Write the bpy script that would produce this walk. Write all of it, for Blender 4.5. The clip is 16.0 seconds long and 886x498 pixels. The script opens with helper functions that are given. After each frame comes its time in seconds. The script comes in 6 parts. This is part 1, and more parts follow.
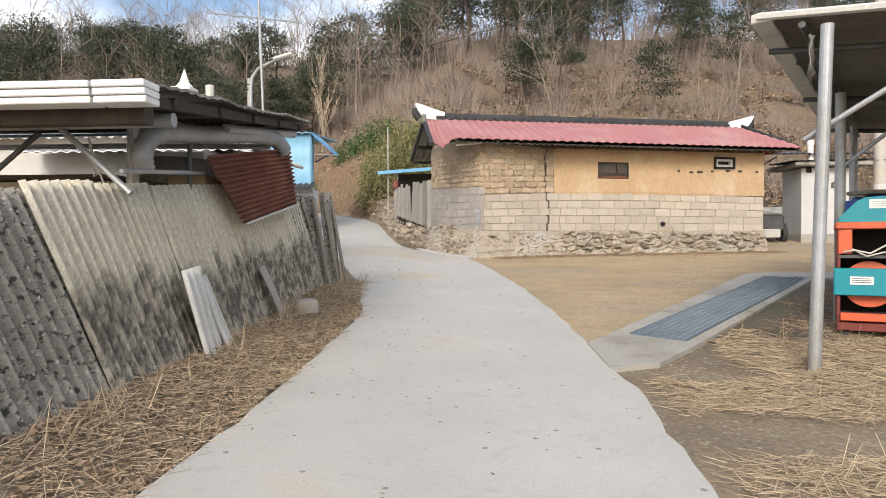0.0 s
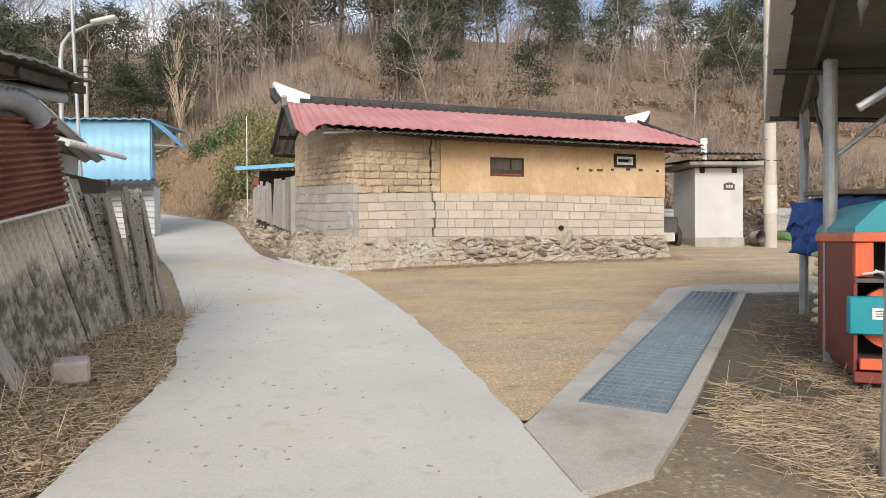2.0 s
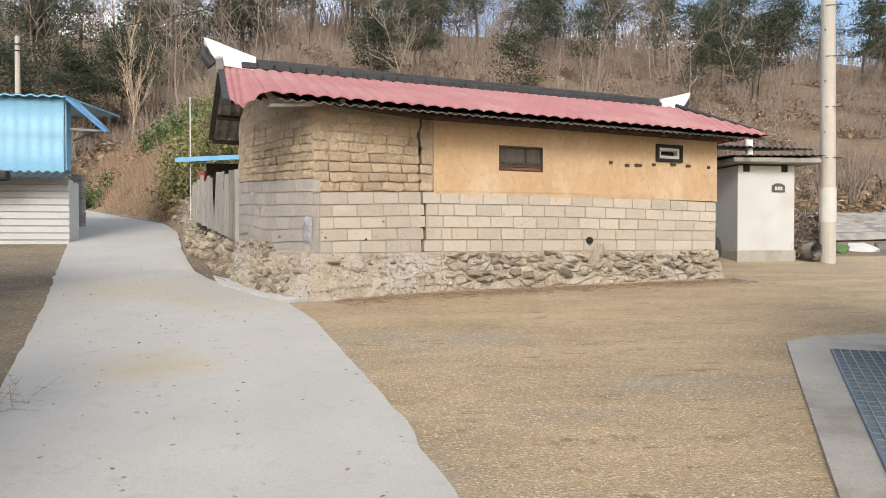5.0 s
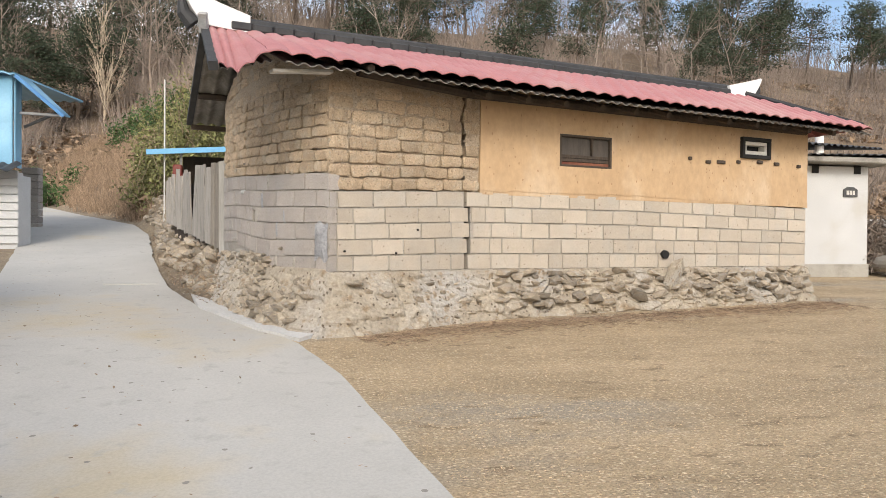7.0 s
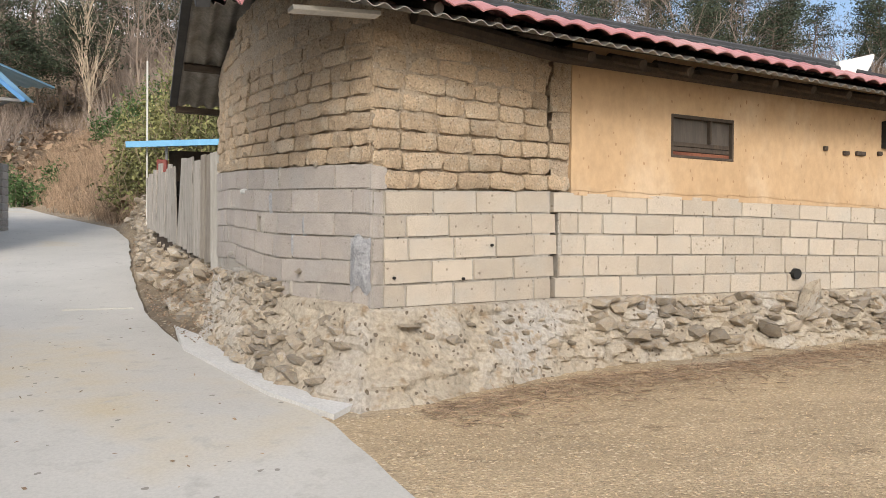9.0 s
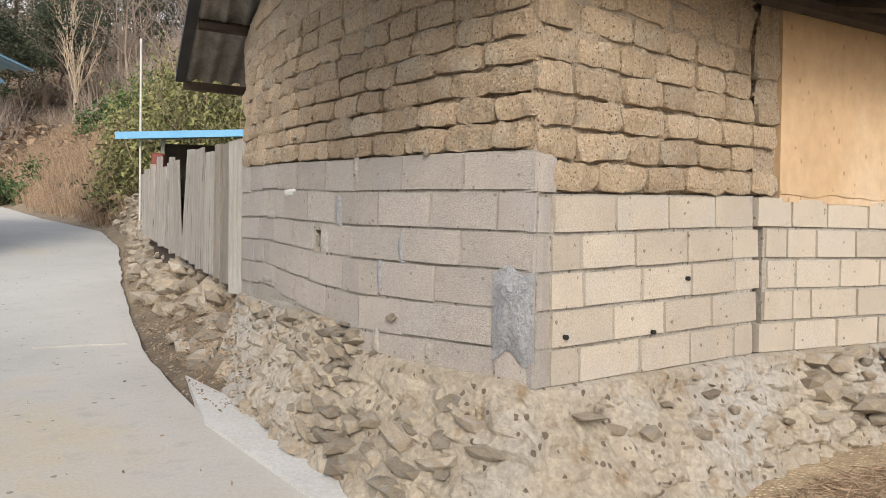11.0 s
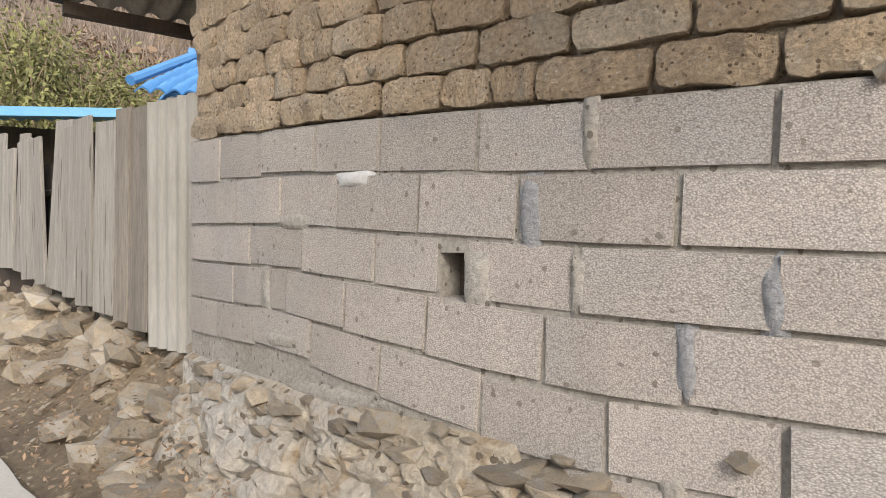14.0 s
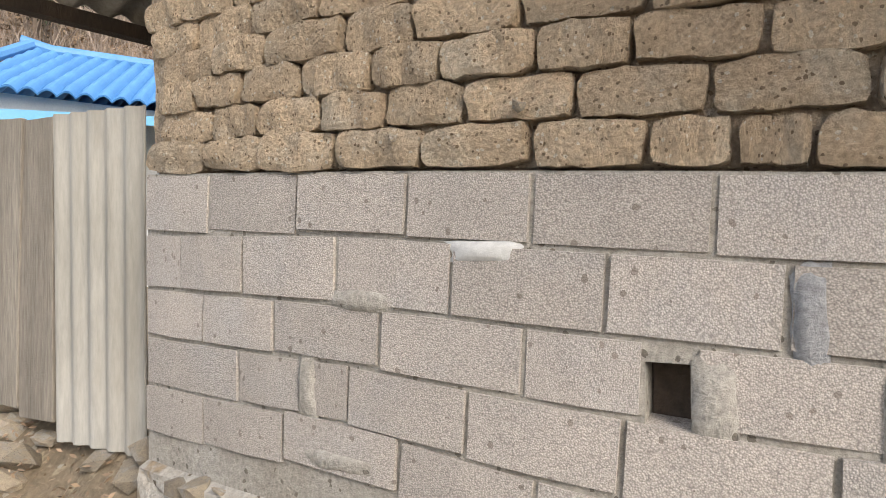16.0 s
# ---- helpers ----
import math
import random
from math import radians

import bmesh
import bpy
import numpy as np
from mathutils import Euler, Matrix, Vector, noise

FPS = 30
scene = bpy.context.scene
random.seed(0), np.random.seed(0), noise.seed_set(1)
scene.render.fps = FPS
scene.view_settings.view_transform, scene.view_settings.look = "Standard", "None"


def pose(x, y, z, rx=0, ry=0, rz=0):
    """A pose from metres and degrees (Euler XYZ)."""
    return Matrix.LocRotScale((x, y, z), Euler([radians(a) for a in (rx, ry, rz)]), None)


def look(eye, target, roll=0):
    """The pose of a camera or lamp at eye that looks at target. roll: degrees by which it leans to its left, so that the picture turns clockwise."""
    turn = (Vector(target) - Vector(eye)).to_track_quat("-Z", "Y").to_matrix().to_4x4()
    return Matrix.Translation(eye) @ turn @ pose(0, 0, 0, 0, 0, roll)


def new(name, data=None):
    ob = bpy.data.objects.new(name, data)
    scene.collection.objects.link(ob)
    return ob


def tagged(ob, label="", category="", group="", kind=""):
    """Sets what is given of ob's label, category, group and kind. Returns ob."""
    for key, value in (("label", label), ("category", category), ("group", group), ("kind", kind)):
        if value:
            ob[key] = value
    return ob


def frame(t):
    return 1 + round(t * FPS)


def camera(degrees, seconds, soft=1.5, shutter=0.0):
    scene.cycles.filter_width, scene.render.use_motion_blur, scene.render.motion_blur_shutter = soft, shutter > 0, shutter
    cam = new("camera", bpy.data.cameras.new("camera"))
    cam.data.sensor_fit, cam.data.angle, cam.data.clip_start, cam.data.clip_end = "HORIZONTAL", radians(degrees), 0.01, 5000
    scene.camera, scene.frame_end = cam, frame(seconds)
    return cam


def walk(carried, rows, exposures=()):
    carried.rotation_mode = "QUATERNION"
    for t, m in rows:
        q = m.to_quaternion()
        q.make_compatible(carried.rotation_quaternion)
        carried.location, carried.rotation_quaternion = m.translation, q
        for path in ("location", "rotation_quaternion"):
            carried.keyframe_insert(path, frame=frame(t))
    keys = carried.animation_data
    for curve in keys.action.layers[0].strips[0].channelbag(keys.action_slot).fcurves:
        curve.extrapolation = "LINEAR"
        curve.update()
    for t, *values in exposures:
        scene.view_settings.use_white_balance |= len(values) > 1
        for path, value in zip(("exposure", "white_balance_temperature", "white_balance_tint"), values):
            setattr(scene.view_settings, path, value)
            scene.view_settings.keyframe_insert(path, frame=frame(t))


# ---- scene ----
cam = camera(66.8, 16.0, soft=0.6)
PATH = [
    (0, (1.394, 0.439, 1.201), (1.215, 2.431, 1.177), -0.1),
    (0.5, (1.366, 1.025, 1.201), (1.356, 3.025, 1.177), -0.5),
    (1, (1.314, 1.689, 1.252), (1.43, 3.685, 1.226), -0.4),
    (1.5, (1.293, 2.313, 1.289), (1.46, 4.306, 1.265), -0.5),
    (1.9, (1.325, 2.851, 1.348), (1.51, 4.842, 1.325), -0.2),
    (2, (1.327, 2.971, 1.348), (1.518, 4.962, 1.324), -0.5),
    (2.5, (1.347, 3.503, 1.392), (1.556, 5.492, 1.372), -0.6),
    (3, (1.434, 4.102, 1.444), (1.663, 6.089, 1.425), -0.6),
    (3.5, (1.441, 4.652, 1.469), (1.681, 6.637, 1.449), -0.3),
    (3.7, (1.433, 4.869, 1.463), (1.678, 6.853, 1.445), -0.4),
    (5.8, (1.222, 7.514, 1.682), (1.529, 9.49, 1.653), 0.6),
    (6, (1.145, 7.736, 1.683), (1.472, 9.709, 1.656), 0.5),
    (6.5, (1.009, 8.288, 1.699), (1.346, 10.259, 1.675), 0.6),
    (7, (0.874, 8.829, 1.753), (1.211, 10.801, 1.729), 0.5),
    (7.5, (0.814, 9.336, 1.761), (1.152, 11.307, 1.734), 0.6),
    (8, (0.708, 9.944, 1.801), (1.054, 11.913, 1.776), 0.8),
    (8.2, (0.663, 10.161, 1.833), (1.014, 12.13, 1.81), 0.7),
    (10.3, (0.198, 12.375, 2.012), (0.572, 14.339, 1.983), 0.8),
    (10.5, (0.109, 12.564, 2.04), (0.487, 14.527, 2.013), 0.9),
    (11, (-0.037, 12.965, 2.044), (0.356, 14.926, 2.018), 0.8),
    (11.5, (-0.135, 13.382, 2.075), (0.275, 15.34, 2.052), 0.8),
    (12, (-0.299, 13.787, 2.106), (0.136, 15.738, 2.084), 0.7),
    (12.5, (-0.414, 14.172, 2.082), (0.083, 16.109, 2.062), 0.7),
    (13, (-0.518, 14.536, 2.111), (0.036, 16.458, 2.096), 0.8),
    (13.5, (-0.678, 14.883, 2.129), (0.038, 16.75, 2.123), 0.7),
    (14, (-0.787, 15.233, 2.115), (0.03, 17.058, 2.105), 0.2),
    (14.5, (-0.858, 15.507, 2.142), (0.021, 17.304, 2.138), 0.2),
    (15, (-1.053, 15.766, 2.187), (-0.017, 17.477, 2.181), -0.0),
    (15.5, (-1.178, 15.956, 2.249), (-0.061, 17.615, 2.241), -0.3),
    (16, (-1.211, 16.148, 2.329), (0.018, 17.725, 2.338), -0.3),
]
walk(cam, [(t, look(eye, target, roll)) for t, eye, target, roll in PATH], [(0.0, 0.3), (8.0, 0.3), (10.5, 0.30), (12.0, 0.40), (13.5, 0.48), (15.0, 0.46), (16.0, 0.66)])

# ---- light ----
world = bpy.data.worlds.new("sky")
scene.world = world
world.use_nodes = True
wn = world.node_tree.nodes
sky = wn.new("ShaderNodeTexSky")
sky.sky_type, sky.sun_disc = "NISHITA", False
SUN_AZ, SUN_EL = 190.0, 31.0
sky.sun_elevation, sky.sun_rotation = radians(SUN_EL), radians(SUN_AZ)
sky.air_density, sky.dust_density, sky.ozone_density = 1.0, 2.5, 1.0
# thin cloud veil over the blue
wt = wn.new("ShaderNodeTexCoord")
wm = wn.new("ShaderNodeMapping")
wm.inputs["Scale"].default_value = (2.2, 2.2, 5.0)
wc = wn.new("ShaderNodeTexNoise")
wc.inputs["Scale"].default_value, wc.inputs["Detail"].default_value = 1.7, 6
wr = wn.new("ShaderNodeValToRGB")
wr.color_ramp.elements[0].position, wr.color_ramp.elements[1].position = 0.42, 0.70
wx = wn.new("ShaderNodeMixRGB")
wx.inputs[2].default_value = (8.4, 8.5, 8.8, 1)
lk = world.node_tree.links.new
lk(wt.outputs["Generated"], wm.inputs["Vector"])
lk(wm.outputs["Vector"], wc.inputs["Vector"])
lk(wc.outputs["Fac"], wr.inputs["Fac"])
lk(wr.outputs["Color"], wx.inputs[0])
lk(sky.outputs["Color"], wx.inputs[1])
lk(wx.outputs["Color"], wn["Background"].inputs["Color"])
wn["Background"].inputs["Strength"].default_value = 0.165
sun_data = bpy.data.lights.new("sun", "SUN")
sun_data.energy, sun_data.angle, sun_data.color = 2.0, radians(20), (1.0, 0.95, 0.87)
sun = new("sun", sun_data)
az, el = radians(SUN_AZ), radians(SUN_EL)
SUN_DIR = Vector((math.sin(az) * math.cos(el), math.cos(az) * math.cos(el), math.sin(el)))
sun.matrix_world = look(SUN_DIR * 60, (0, 0, 0))

# ---- materials ----


def mat(name, a, b, scale=3.0, rough=0.85, bump=0.3, bscale=40.0, metal=0.0, vary=0.0, c=None, cscale=0.7, ccut=(0.5, 0.65), stretch=(1, 1, 1), dist=0.01, island=False, spots=None, cracks=None, grain=None, pebbles=None, pits=None, stain=None):
    """Two colours in noise, a third in larger patches, fine relief; vary: how far pieces differ."""
    m = bpy.data.materials.new(name)
    m.use_nodes = True
    n, l = m.node_tree.nodes, m.node_tree.links.new
    p = n["Principled BSDF"]
    p.inputs["Roughness"].default_value, p.inputs["Metallic"].default_value = rough, metal
    tc, inf, geo = n.new("ShaderNodeTexCoord"), n.new("ShaderNodeObjectInfo"), n.new("ShaderNodeNewGeometry")
    rnd = geo.outputs["Random Per Island"] if island else inf.outputs["Random"]
    mul = n.new("ShaderNodeMath")
    mul.operation, mul.inputs[1].default_value = "MULTIPLY", 90.0 if vary else 0.0
    l(rnd, mul.inputs[0])
    add = n.new("ShaderNodeVectorMath")
    l(tc.outputs["Object"], add.inputs[0])
    l(mul.outputs[0], add.inputs[1])
    mp = n.new("ShaderNodeMapping")
    mp.inputs["Scale"].default_value = stretch
    l(add.outputs[0], mp.inputs["Vector"])

    def noise_at(sc, detail=5, rg=0.6):
        t = n.new("ShaderNodeTexNoise")
        t.inputs["Scale"].default_value, t.inputs["Detail"].default_value, t.inputs["Roughness"].default_value = sc, detail, rg
        l(mp.outputs["Vector"], t.inputs["Vector"])
        return t

    def ramp(src, lo, hi):
        r = n.new("ShaderNodeValToRGB")
        r.color_ramp.elements[0].position, r.color_ramp.elements[1].position = lo, hi
        l(src, r.inputs["Fac"])
        return r.outputs["Color"]

    def mix(f, x, y):
        k = n.new("ShaderNodeMixRGB")
        l(f, k.inputs[0])
        for s, v in ((1, x), (2, y)):
            if isinstance(v, tuple):
                k.inputs[s].default_value = (*v, 1)
            else:
                l(v, k.inputs[s])
        return k.outputs["Color"]

    big = noise_at(scale)
    col = mix(ramp(big.outputs["Fac"], 0.3, 0.7), a, b)
    if c:
        col = mix(ramp(noise_at(cscale).outputs["Fac"], *ccut), col, c)
    fine = noise_at(bscale, 6, 0.7)
    if spots:
        col = mix(ramp(noise_at(spots[0], 3).outputs["Fac"], *spots[2]), col, spots[1])
    if cracks:
        vo = n.new("ShaderNodeTexVoronoi")
        vo.feature = "DISTANCE_TO_EDGE"
        vo.inputs["Scale"].default_value = cracks[0]
        wob = n.new("ShaderNodeVectorMath")
        wob.operation = "MULTIPLY_ADD"
        l(noise_at(2.5, 4).outputs["Color"], wob.inputs[0])
        wob.inputs[1].default_value = (0.6, 0.6, 0.6)
        l(mp.outputs["Vector"], wob.inputs[2])
        l(wob.outputs[0], vo.inputs["Vector"])
        col = mix(ramp(vo.outputs["Distance"], 0.0, cracks[2]), cracks[1], col)
    relief = fine.outputs["Fac"]

    def cells(sc):
        v = n.new("ShaderNodeTexVoronoi")
        v.inputs["Scale"].default_value = sc
        l(mp.outputs["Vector"], v.inputs["Vector"])
        return v

    def math_node(op, x, y, z=None):
        k = n.new("ShaderNodeMath")
        k.operation = op
        for i, v in enumerate((x, y, z)):
            if isinstance(v, float):
                k.inputs[i].default_value = v
            elif v is not None:
                l(v, k.inputs[i])
        return k.outputs[0]

    if grain:
        g = cells(grain[0])
        gr = n.new("ShaderNodeMapRange")
        gr.inputs["From Min"].default_value, gr.inputs["From Max"].default_value = 0.25, 0.75
        gr.inputs["To Min"].default_value, gr.inputs["To Max"].default_value = 1.0, 1.0 - grain[1]
        l(g.outputs["Distance"], gr.inputs["Value"])
        gm_ = n.new("ShaderNodeMixRGB")
        gm_.blend_type, gm_.inputs[0].default_value = "MULTIPLY", 1.0
        l(col, gm_.inputs[1])
        l(gr.outputs["Result"], gm_.inputs[2])
        col = gm_.outputs["Color"]
        relief = math_node("MULTIPLY_ADD", g.outputs["Distance"], -0.7, relief)
    for kind_, lift_ in ((pebbles, 0.5), (pits, -0.8)):
        if kind_:
            g = cells(kind_[0])
            sp = n.new("ShaderNodeSeparateColor")
            l(g.outputs["Color"], sp.inputs[0])
            pick = math_node("GREATER_THAN", sp.outputs[0], 1.0 - kind_[2])
            wide = math_node("MULTIPLY", noise_at(kind_[0] * 1.3, 2).outputs["Fac"], 0.75)
            f = math_node("MULTIPLY", pick, math_node("LESS_THAN", g.outputs["Distance"], wide))
            col = mix(f, col, kind_[1])
            relief = math_node("MULTIPLY_ADD", f, lift_, relief)
    if stain:
        sx = n.new("ShaderNodeSeparateXYZ")
        l(tc.outputs["Generated"], sx.inputs[0])
        edge = math_node("MULTIPLY_ADD", noise_at(4.0, 7, 0.75).outputs["Fac"], -0.9, sx.outputs[2])
        col = mix(ramp(edge, stain[0], stain[1]), mix(ramp(noise_at(16.0, 4).outputs["Fac"], 0.42, 0.6), stain[2], stain[3]), col)
    dark = n.new("ShaderNodeMixRGB")
    dark.blend_type, dark.inputs[0].default_value = "MULTIPLY", min(0.6, 0.12 + 0.5 * bump)
    l(col, dark.inputs[1])
    l(ramp(fine.outputs["Fac"], 0.2, 0.62), dark.inputs[2])
    col = dark.outputs["Color"]
    if vary:
        hsv = n.new("ShaderNodeHueSaturation")
        mr = n.new("ShaderNodeMapRange")
        mr.inputs["To Min"].default_value, mr.inputs["To Max"].default_value = 1 - vary, 1 + vary
        l(rnd, mr.inputs["Value"])
        l(mr.outputs["Result"], hsv.inputs["Value"])
        l(col, hsv.inputs["Color"])
        col = hsv.outputs["Color"]
    l(col, p.inputs["Base Color"])
    if bump:
        bp = n.new("ShaderNodeBump")
        bp.inputs["Strength"].default_value, bp.inputs["Distance"].default_value = bump, dist
        l(relief, bp.inputs["Height"])
        l(bp.outputs["Normal"], p.inputs["Normal"])
    return m


M_ROAD = mat("road_concrete", (0.43, 0.412, 0.378), (0.50, 0.48, 0.44), 0.8, 0.9, 0.16, 55, c=(0.475, 0.41, 0.30), cscale=0.4, ccut=(0.57, 0.7), spots=(6.0, (0.395, 0.375, 0.34), (0.58, 0.78)), pits=(24.0, (0.25, 0.23, 0.2), 0.012))
M_SLAB = mat("slab_concrete", (0.36, 0.34, 0.30), (0.45, 0.42, 0.37), 3, 0.9, 0.5, 70, c=(0.28, 0.26, 0.22), cscale=1.5)
M_DIRT = mat("dirt", (0.24, 0.185, 0.125), (0.34, 0.265, 0.175), 1.2, 0.97, 0.9, 26, c=(0.17, 0.13, 0.09), cscale=0.35, dist=0.03, spots=(13.0, (0.42, 0.35, 0.24), (0.60, 0.72)), pebbles=(26, (0.42, 0.37, 0.29), 0.12))
M_YARD = mat("straw_gravel", (0.72, 0.55, 0.35), (0.49, 0.37, 0.23), 1.3, 0.97, 0.8, 50, c=(0.49, 0.42, 0.325), cscale=0.45, ccut=(0.53, 0.65), dist=0.018, stretch=(0.5, 1.4, 1), spots=(6.0, (0.39, 0.29, 0.18), (0.59, 0.70)), grain=(115, 0.3), pebbles=(65, (0.80, 0.67, 0.46), 0.3))
M_HILL = mat("hillside", (0.20, 0.14, 0.095), (0.32, 0.23, 0.145), 0.35, 0.98, 1.0, 9, c=(0.12, 0.085, 0.06), cscale=0.09, dist=0.15, spots=(2.3, (0.36, 0.27, 0.17), (0.55, 0.72)))
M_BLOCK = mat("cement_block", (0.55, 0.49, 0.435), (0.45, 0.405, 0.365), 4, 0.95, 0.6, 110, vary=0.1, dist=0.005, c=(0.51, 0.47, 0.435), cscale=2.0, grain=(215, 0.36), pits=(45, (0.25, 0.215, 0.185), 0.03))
# Lighter, warmer copy of the block: sunlight on the front wall put into colour.
M_BLOCK_SUN = mat("cement_block_sunlit", (0.62, 0.54, 0.44), (0.55, 0.475, 0.385), 4, 0.95, 0.6, 130, vary=0.1, dist=0.005, c=(0.56, 0.505, 0.43), cscale=2.2, grain=(240, 0.2), pits=(40, (0.28, 0.235, 0.185), 0.03))
M_MORTAR = mat("mortar", (0.46, 0.43, 0.385), (0.36, 0.325, 0.275), 4, 0.97, 0.9, 60, dist=0.012, pits=(45, (0.2, 0.175, 0.145), 0.12))
M_ADOBE = mat("adobe", (0.66, 0.51, 0.35), (0.53, 0.395, 0.265), 8, 0.98, 1.0, 70, vary=0.15, dist=0.03, c=(0.62, 0.515, 0.385), cscale=4, pebbles=(75, (0.68, 0.60, 0.48), 0.12), pits=(85, (0.27, 0.195, 0.125), 0.12))
M_MUD = mat("mud_mortar", (0.60, 0.48, 0.35), (0.48, 0.375, 0.27), 5, 0.98, 1.0, 55, dist=0.03, c=(0.51, 0.425, 0.33), cscale=1.6, pebbles=(75, (0.66, 0.58, 0.47), 0.13), pits=(80, (0.26, 0.19, 0.125), 0.12))
M_PLASTER = mat("ochre_plaster", (0.53, 0.37, 0.22), (0.465, 0.315, 0.18), 1.5, 0.92, 0.2, 14, c=(0.56, 0.42, 0.28), cscale=1.1, dist=0.006, stretch=(1, 1, 0.6), pits=(40.0, (0.36, 0.23, 0.13), 0.04))
M_FOUND = mat("rough_render", (0.54, 0.47, 0.37), (0.40, 0.34, 0.26), 2.6, 0.97, 0.8, 32, c=(0.49, 0.455, 0.405), cscale=1.1, dist=0.03, spots=(9.0, (0.35, 0.265, 0.175), (0.56, 0.68)), pebbles=(30, (0.62, 0.56, 0.46), 0.12), pits=(30, (0.19, 0.15, 0.11), 0.12))
M_STONE = mat("field_stone", (0.45, 0.375, 0.275), (0.30, 0.25, 0.195), 6, 0.93, 0.7, 40, vary=0.35, dist=0.015, c=(0.42, 0.385, 0.335), cscale=3, pits=(60, (0.17, 0.14, 0.11), 0.08))
M_PATCH = mat("fresh_cement", (0.47, 0.47, 0.48), (0.38, 0.38, 0.39), 6, 0.95, 1.0, 60, dist=0.02)
M_TILE = mat("red_tile_sheet", (0.36, 0.14, 0.14), (0.43, 0.185, 0.18), 1.4, 0.6, 0.25, 60, c=(0.42, 0.225, 0.21), cscale=0.8, dist=0.004)
M_SLATE = mat("asbestos_sheet", (0.40, 0.375, 0.335), (0.28, 0.26, 0.23), 3, 0.95, 0.7, 40, c=(0.17, 0.155, 0.135), cscale=1.2, dist=0.006)
M_RIDGE = mat("black_ridge", (0.022, 0.022, 0.024), (0.045, 0.045, 0.045), 4, 0.7, 0.3, 40)
M_WHITE = mat("white_paint", (0.80, 0.79, 0.77), (0.72, 0.71, 0.69), 3, 0.7, 0.2, 40)
M_OUT = mat("white_plaster", (0.58, 0.58, 0.575), (0.52, 0.52, 0.515), 2, 0.9, 0.4, 45, c=(0.5, 0.48, 0.44), cscale=1.0, ccut=(0.58, 0.75))
M_WOOD = mat("weathered_wood", (0.33, 0.29, 0.24), (0.22, 0.19, 0.155), 4, 0.93, 0.9, 30, vary=0.25, stretch=(3, 3, 0.25), dist=0.006)
# Dark timber; also the colour of sheets put in for shade.
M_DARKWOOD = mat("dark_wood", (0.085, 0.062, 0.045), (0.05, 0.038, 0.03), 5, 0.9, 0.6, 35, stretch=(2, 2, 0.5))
M_FENCE = mat("fence_slate", (0.46, 0.42, 0.36), (0.30, 0.27, 0.23), 3, 0.96, 0.9, 55, vary=0.14, c=(0.46, 0.42, 0.34), cscale=1.0, ccut=(0.52, 0.66), spots=(20.0, (0.085, 0.08, 0.068), (0.55, 0.62)), dist=0.008, pebbles=(40, (0.60, 0.57, 0.49), 0.1))
M_FENCE_PALE = mat("fence_slate_pale", (0.72, 0.665, 0.54), (0.62, 0.56, 0.44), 3, 0.95, 0.8, 50, vary=0.05, stretch=(1, 1, 0.5), dist=0.01, stain=(-0.14, 0.10, (0.15, 0.137, 0.113), (0.46, 0.41, 0.33)))
M_RUST = mat("rusty_sheet", (0.21, 0.065, 0.035), (0.13, 0.042, 0.026), 4, 0.85, 0.5, 45, c=(0.26, 0.10, 0.055), cscale=2, metal=0.15)
M_HUSK = mat("husks", (0.62, 0.48, 0.30), (0.44, 0.33, 0.20), 3, 0.95, 0.0, 30, vary=0.3, island=True)
M_SHEET = mat("grey_sheet", (0.38, 0.362, 0.325), (0.31, 0.293, 0.26), 3, 0.9, 0.3, 30, stretch=(2, 2, 0.3), dist=0.004, c=(0.27, 0.247, 0.21), cscale=1.0)
M_SOIL = mat("dark_soil", (0.125, 0.105, 0.075), (0.18, 0.15, 0.105), 1.6, 0.97, 1.0, 24, dist=0.04, c=(0.12, 0.125, 0.07), cscale=0.8, spots=(15.0, (0.28, 0.235, 0.165), (0.6, 0.68)))
M_STEEL = mat("galvanised", (0.42, 0.43, 0.44), (0.34, 0.35, 0.36), 6, 0.5, 0.2, 50, metal=0.35, c=(0.32, 0.31, 0.29), cscale=2)
M_DARKSTEEL = mat("dark_steel", (0.12, 0.12, 0.12), (0.07, 0.07, 0.07), 6, 0.6, 0.2, 40, metal=0.5)
M_ROD = mat("grating_rod", (0.25, 0.30, 0.335), (0.20, 0.24, 0.275), 5, 0.5, 0.1, 60, metal=0.3)
M_GRATE = mat("grating_steel", (0.17, 0.22, 0.27), (0.12, 0.16, 0.20), 5, 0.55, 0.2, 60, metal=0.45)
# Near-black for shaded openings and hollows; also the vent's black frame.
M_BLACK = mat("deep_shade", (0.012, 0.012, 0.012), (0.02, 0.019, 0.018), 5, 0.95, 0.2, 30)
M_BLUE = mat("blue_sheet", (0.17, 0.36, 0.50), (0.21, 0.40, 0.53), 2, 0.5, 0.1, 30, metal=0.1)
M_BLUEROOF = mat("blue_roof", (0.07, 0.22, 0.48), (0.10, 0.28, 0.55), 3, 0.5, 0.15, 40)
M_TEAL = mat("teal_enamel", (0.0, 0.27, 0.33), (0.0, 0.23, 0.29), 4, 0.4, 0.05, 60)
M_ORANGE = mat("orange_enamel", (0.70, 0.12, 0.04), (0.60, 0.10, 0.035), 4, 0.45, 0.1, 60, c=(0.42, 0.09, 0.04), cscale=3)
M_REDDARK = mat("dark_red_enamel", (0.22, 0.035, 0.025), (0.14, 0.03, 0.02), 5, 0.6, 0.2, 50)
M_RUBBER = mat("rubber", (0.03, 0.03, 0.03), (0.045, 0.043, 0.04), 8, 0.85, 0.3, 60)
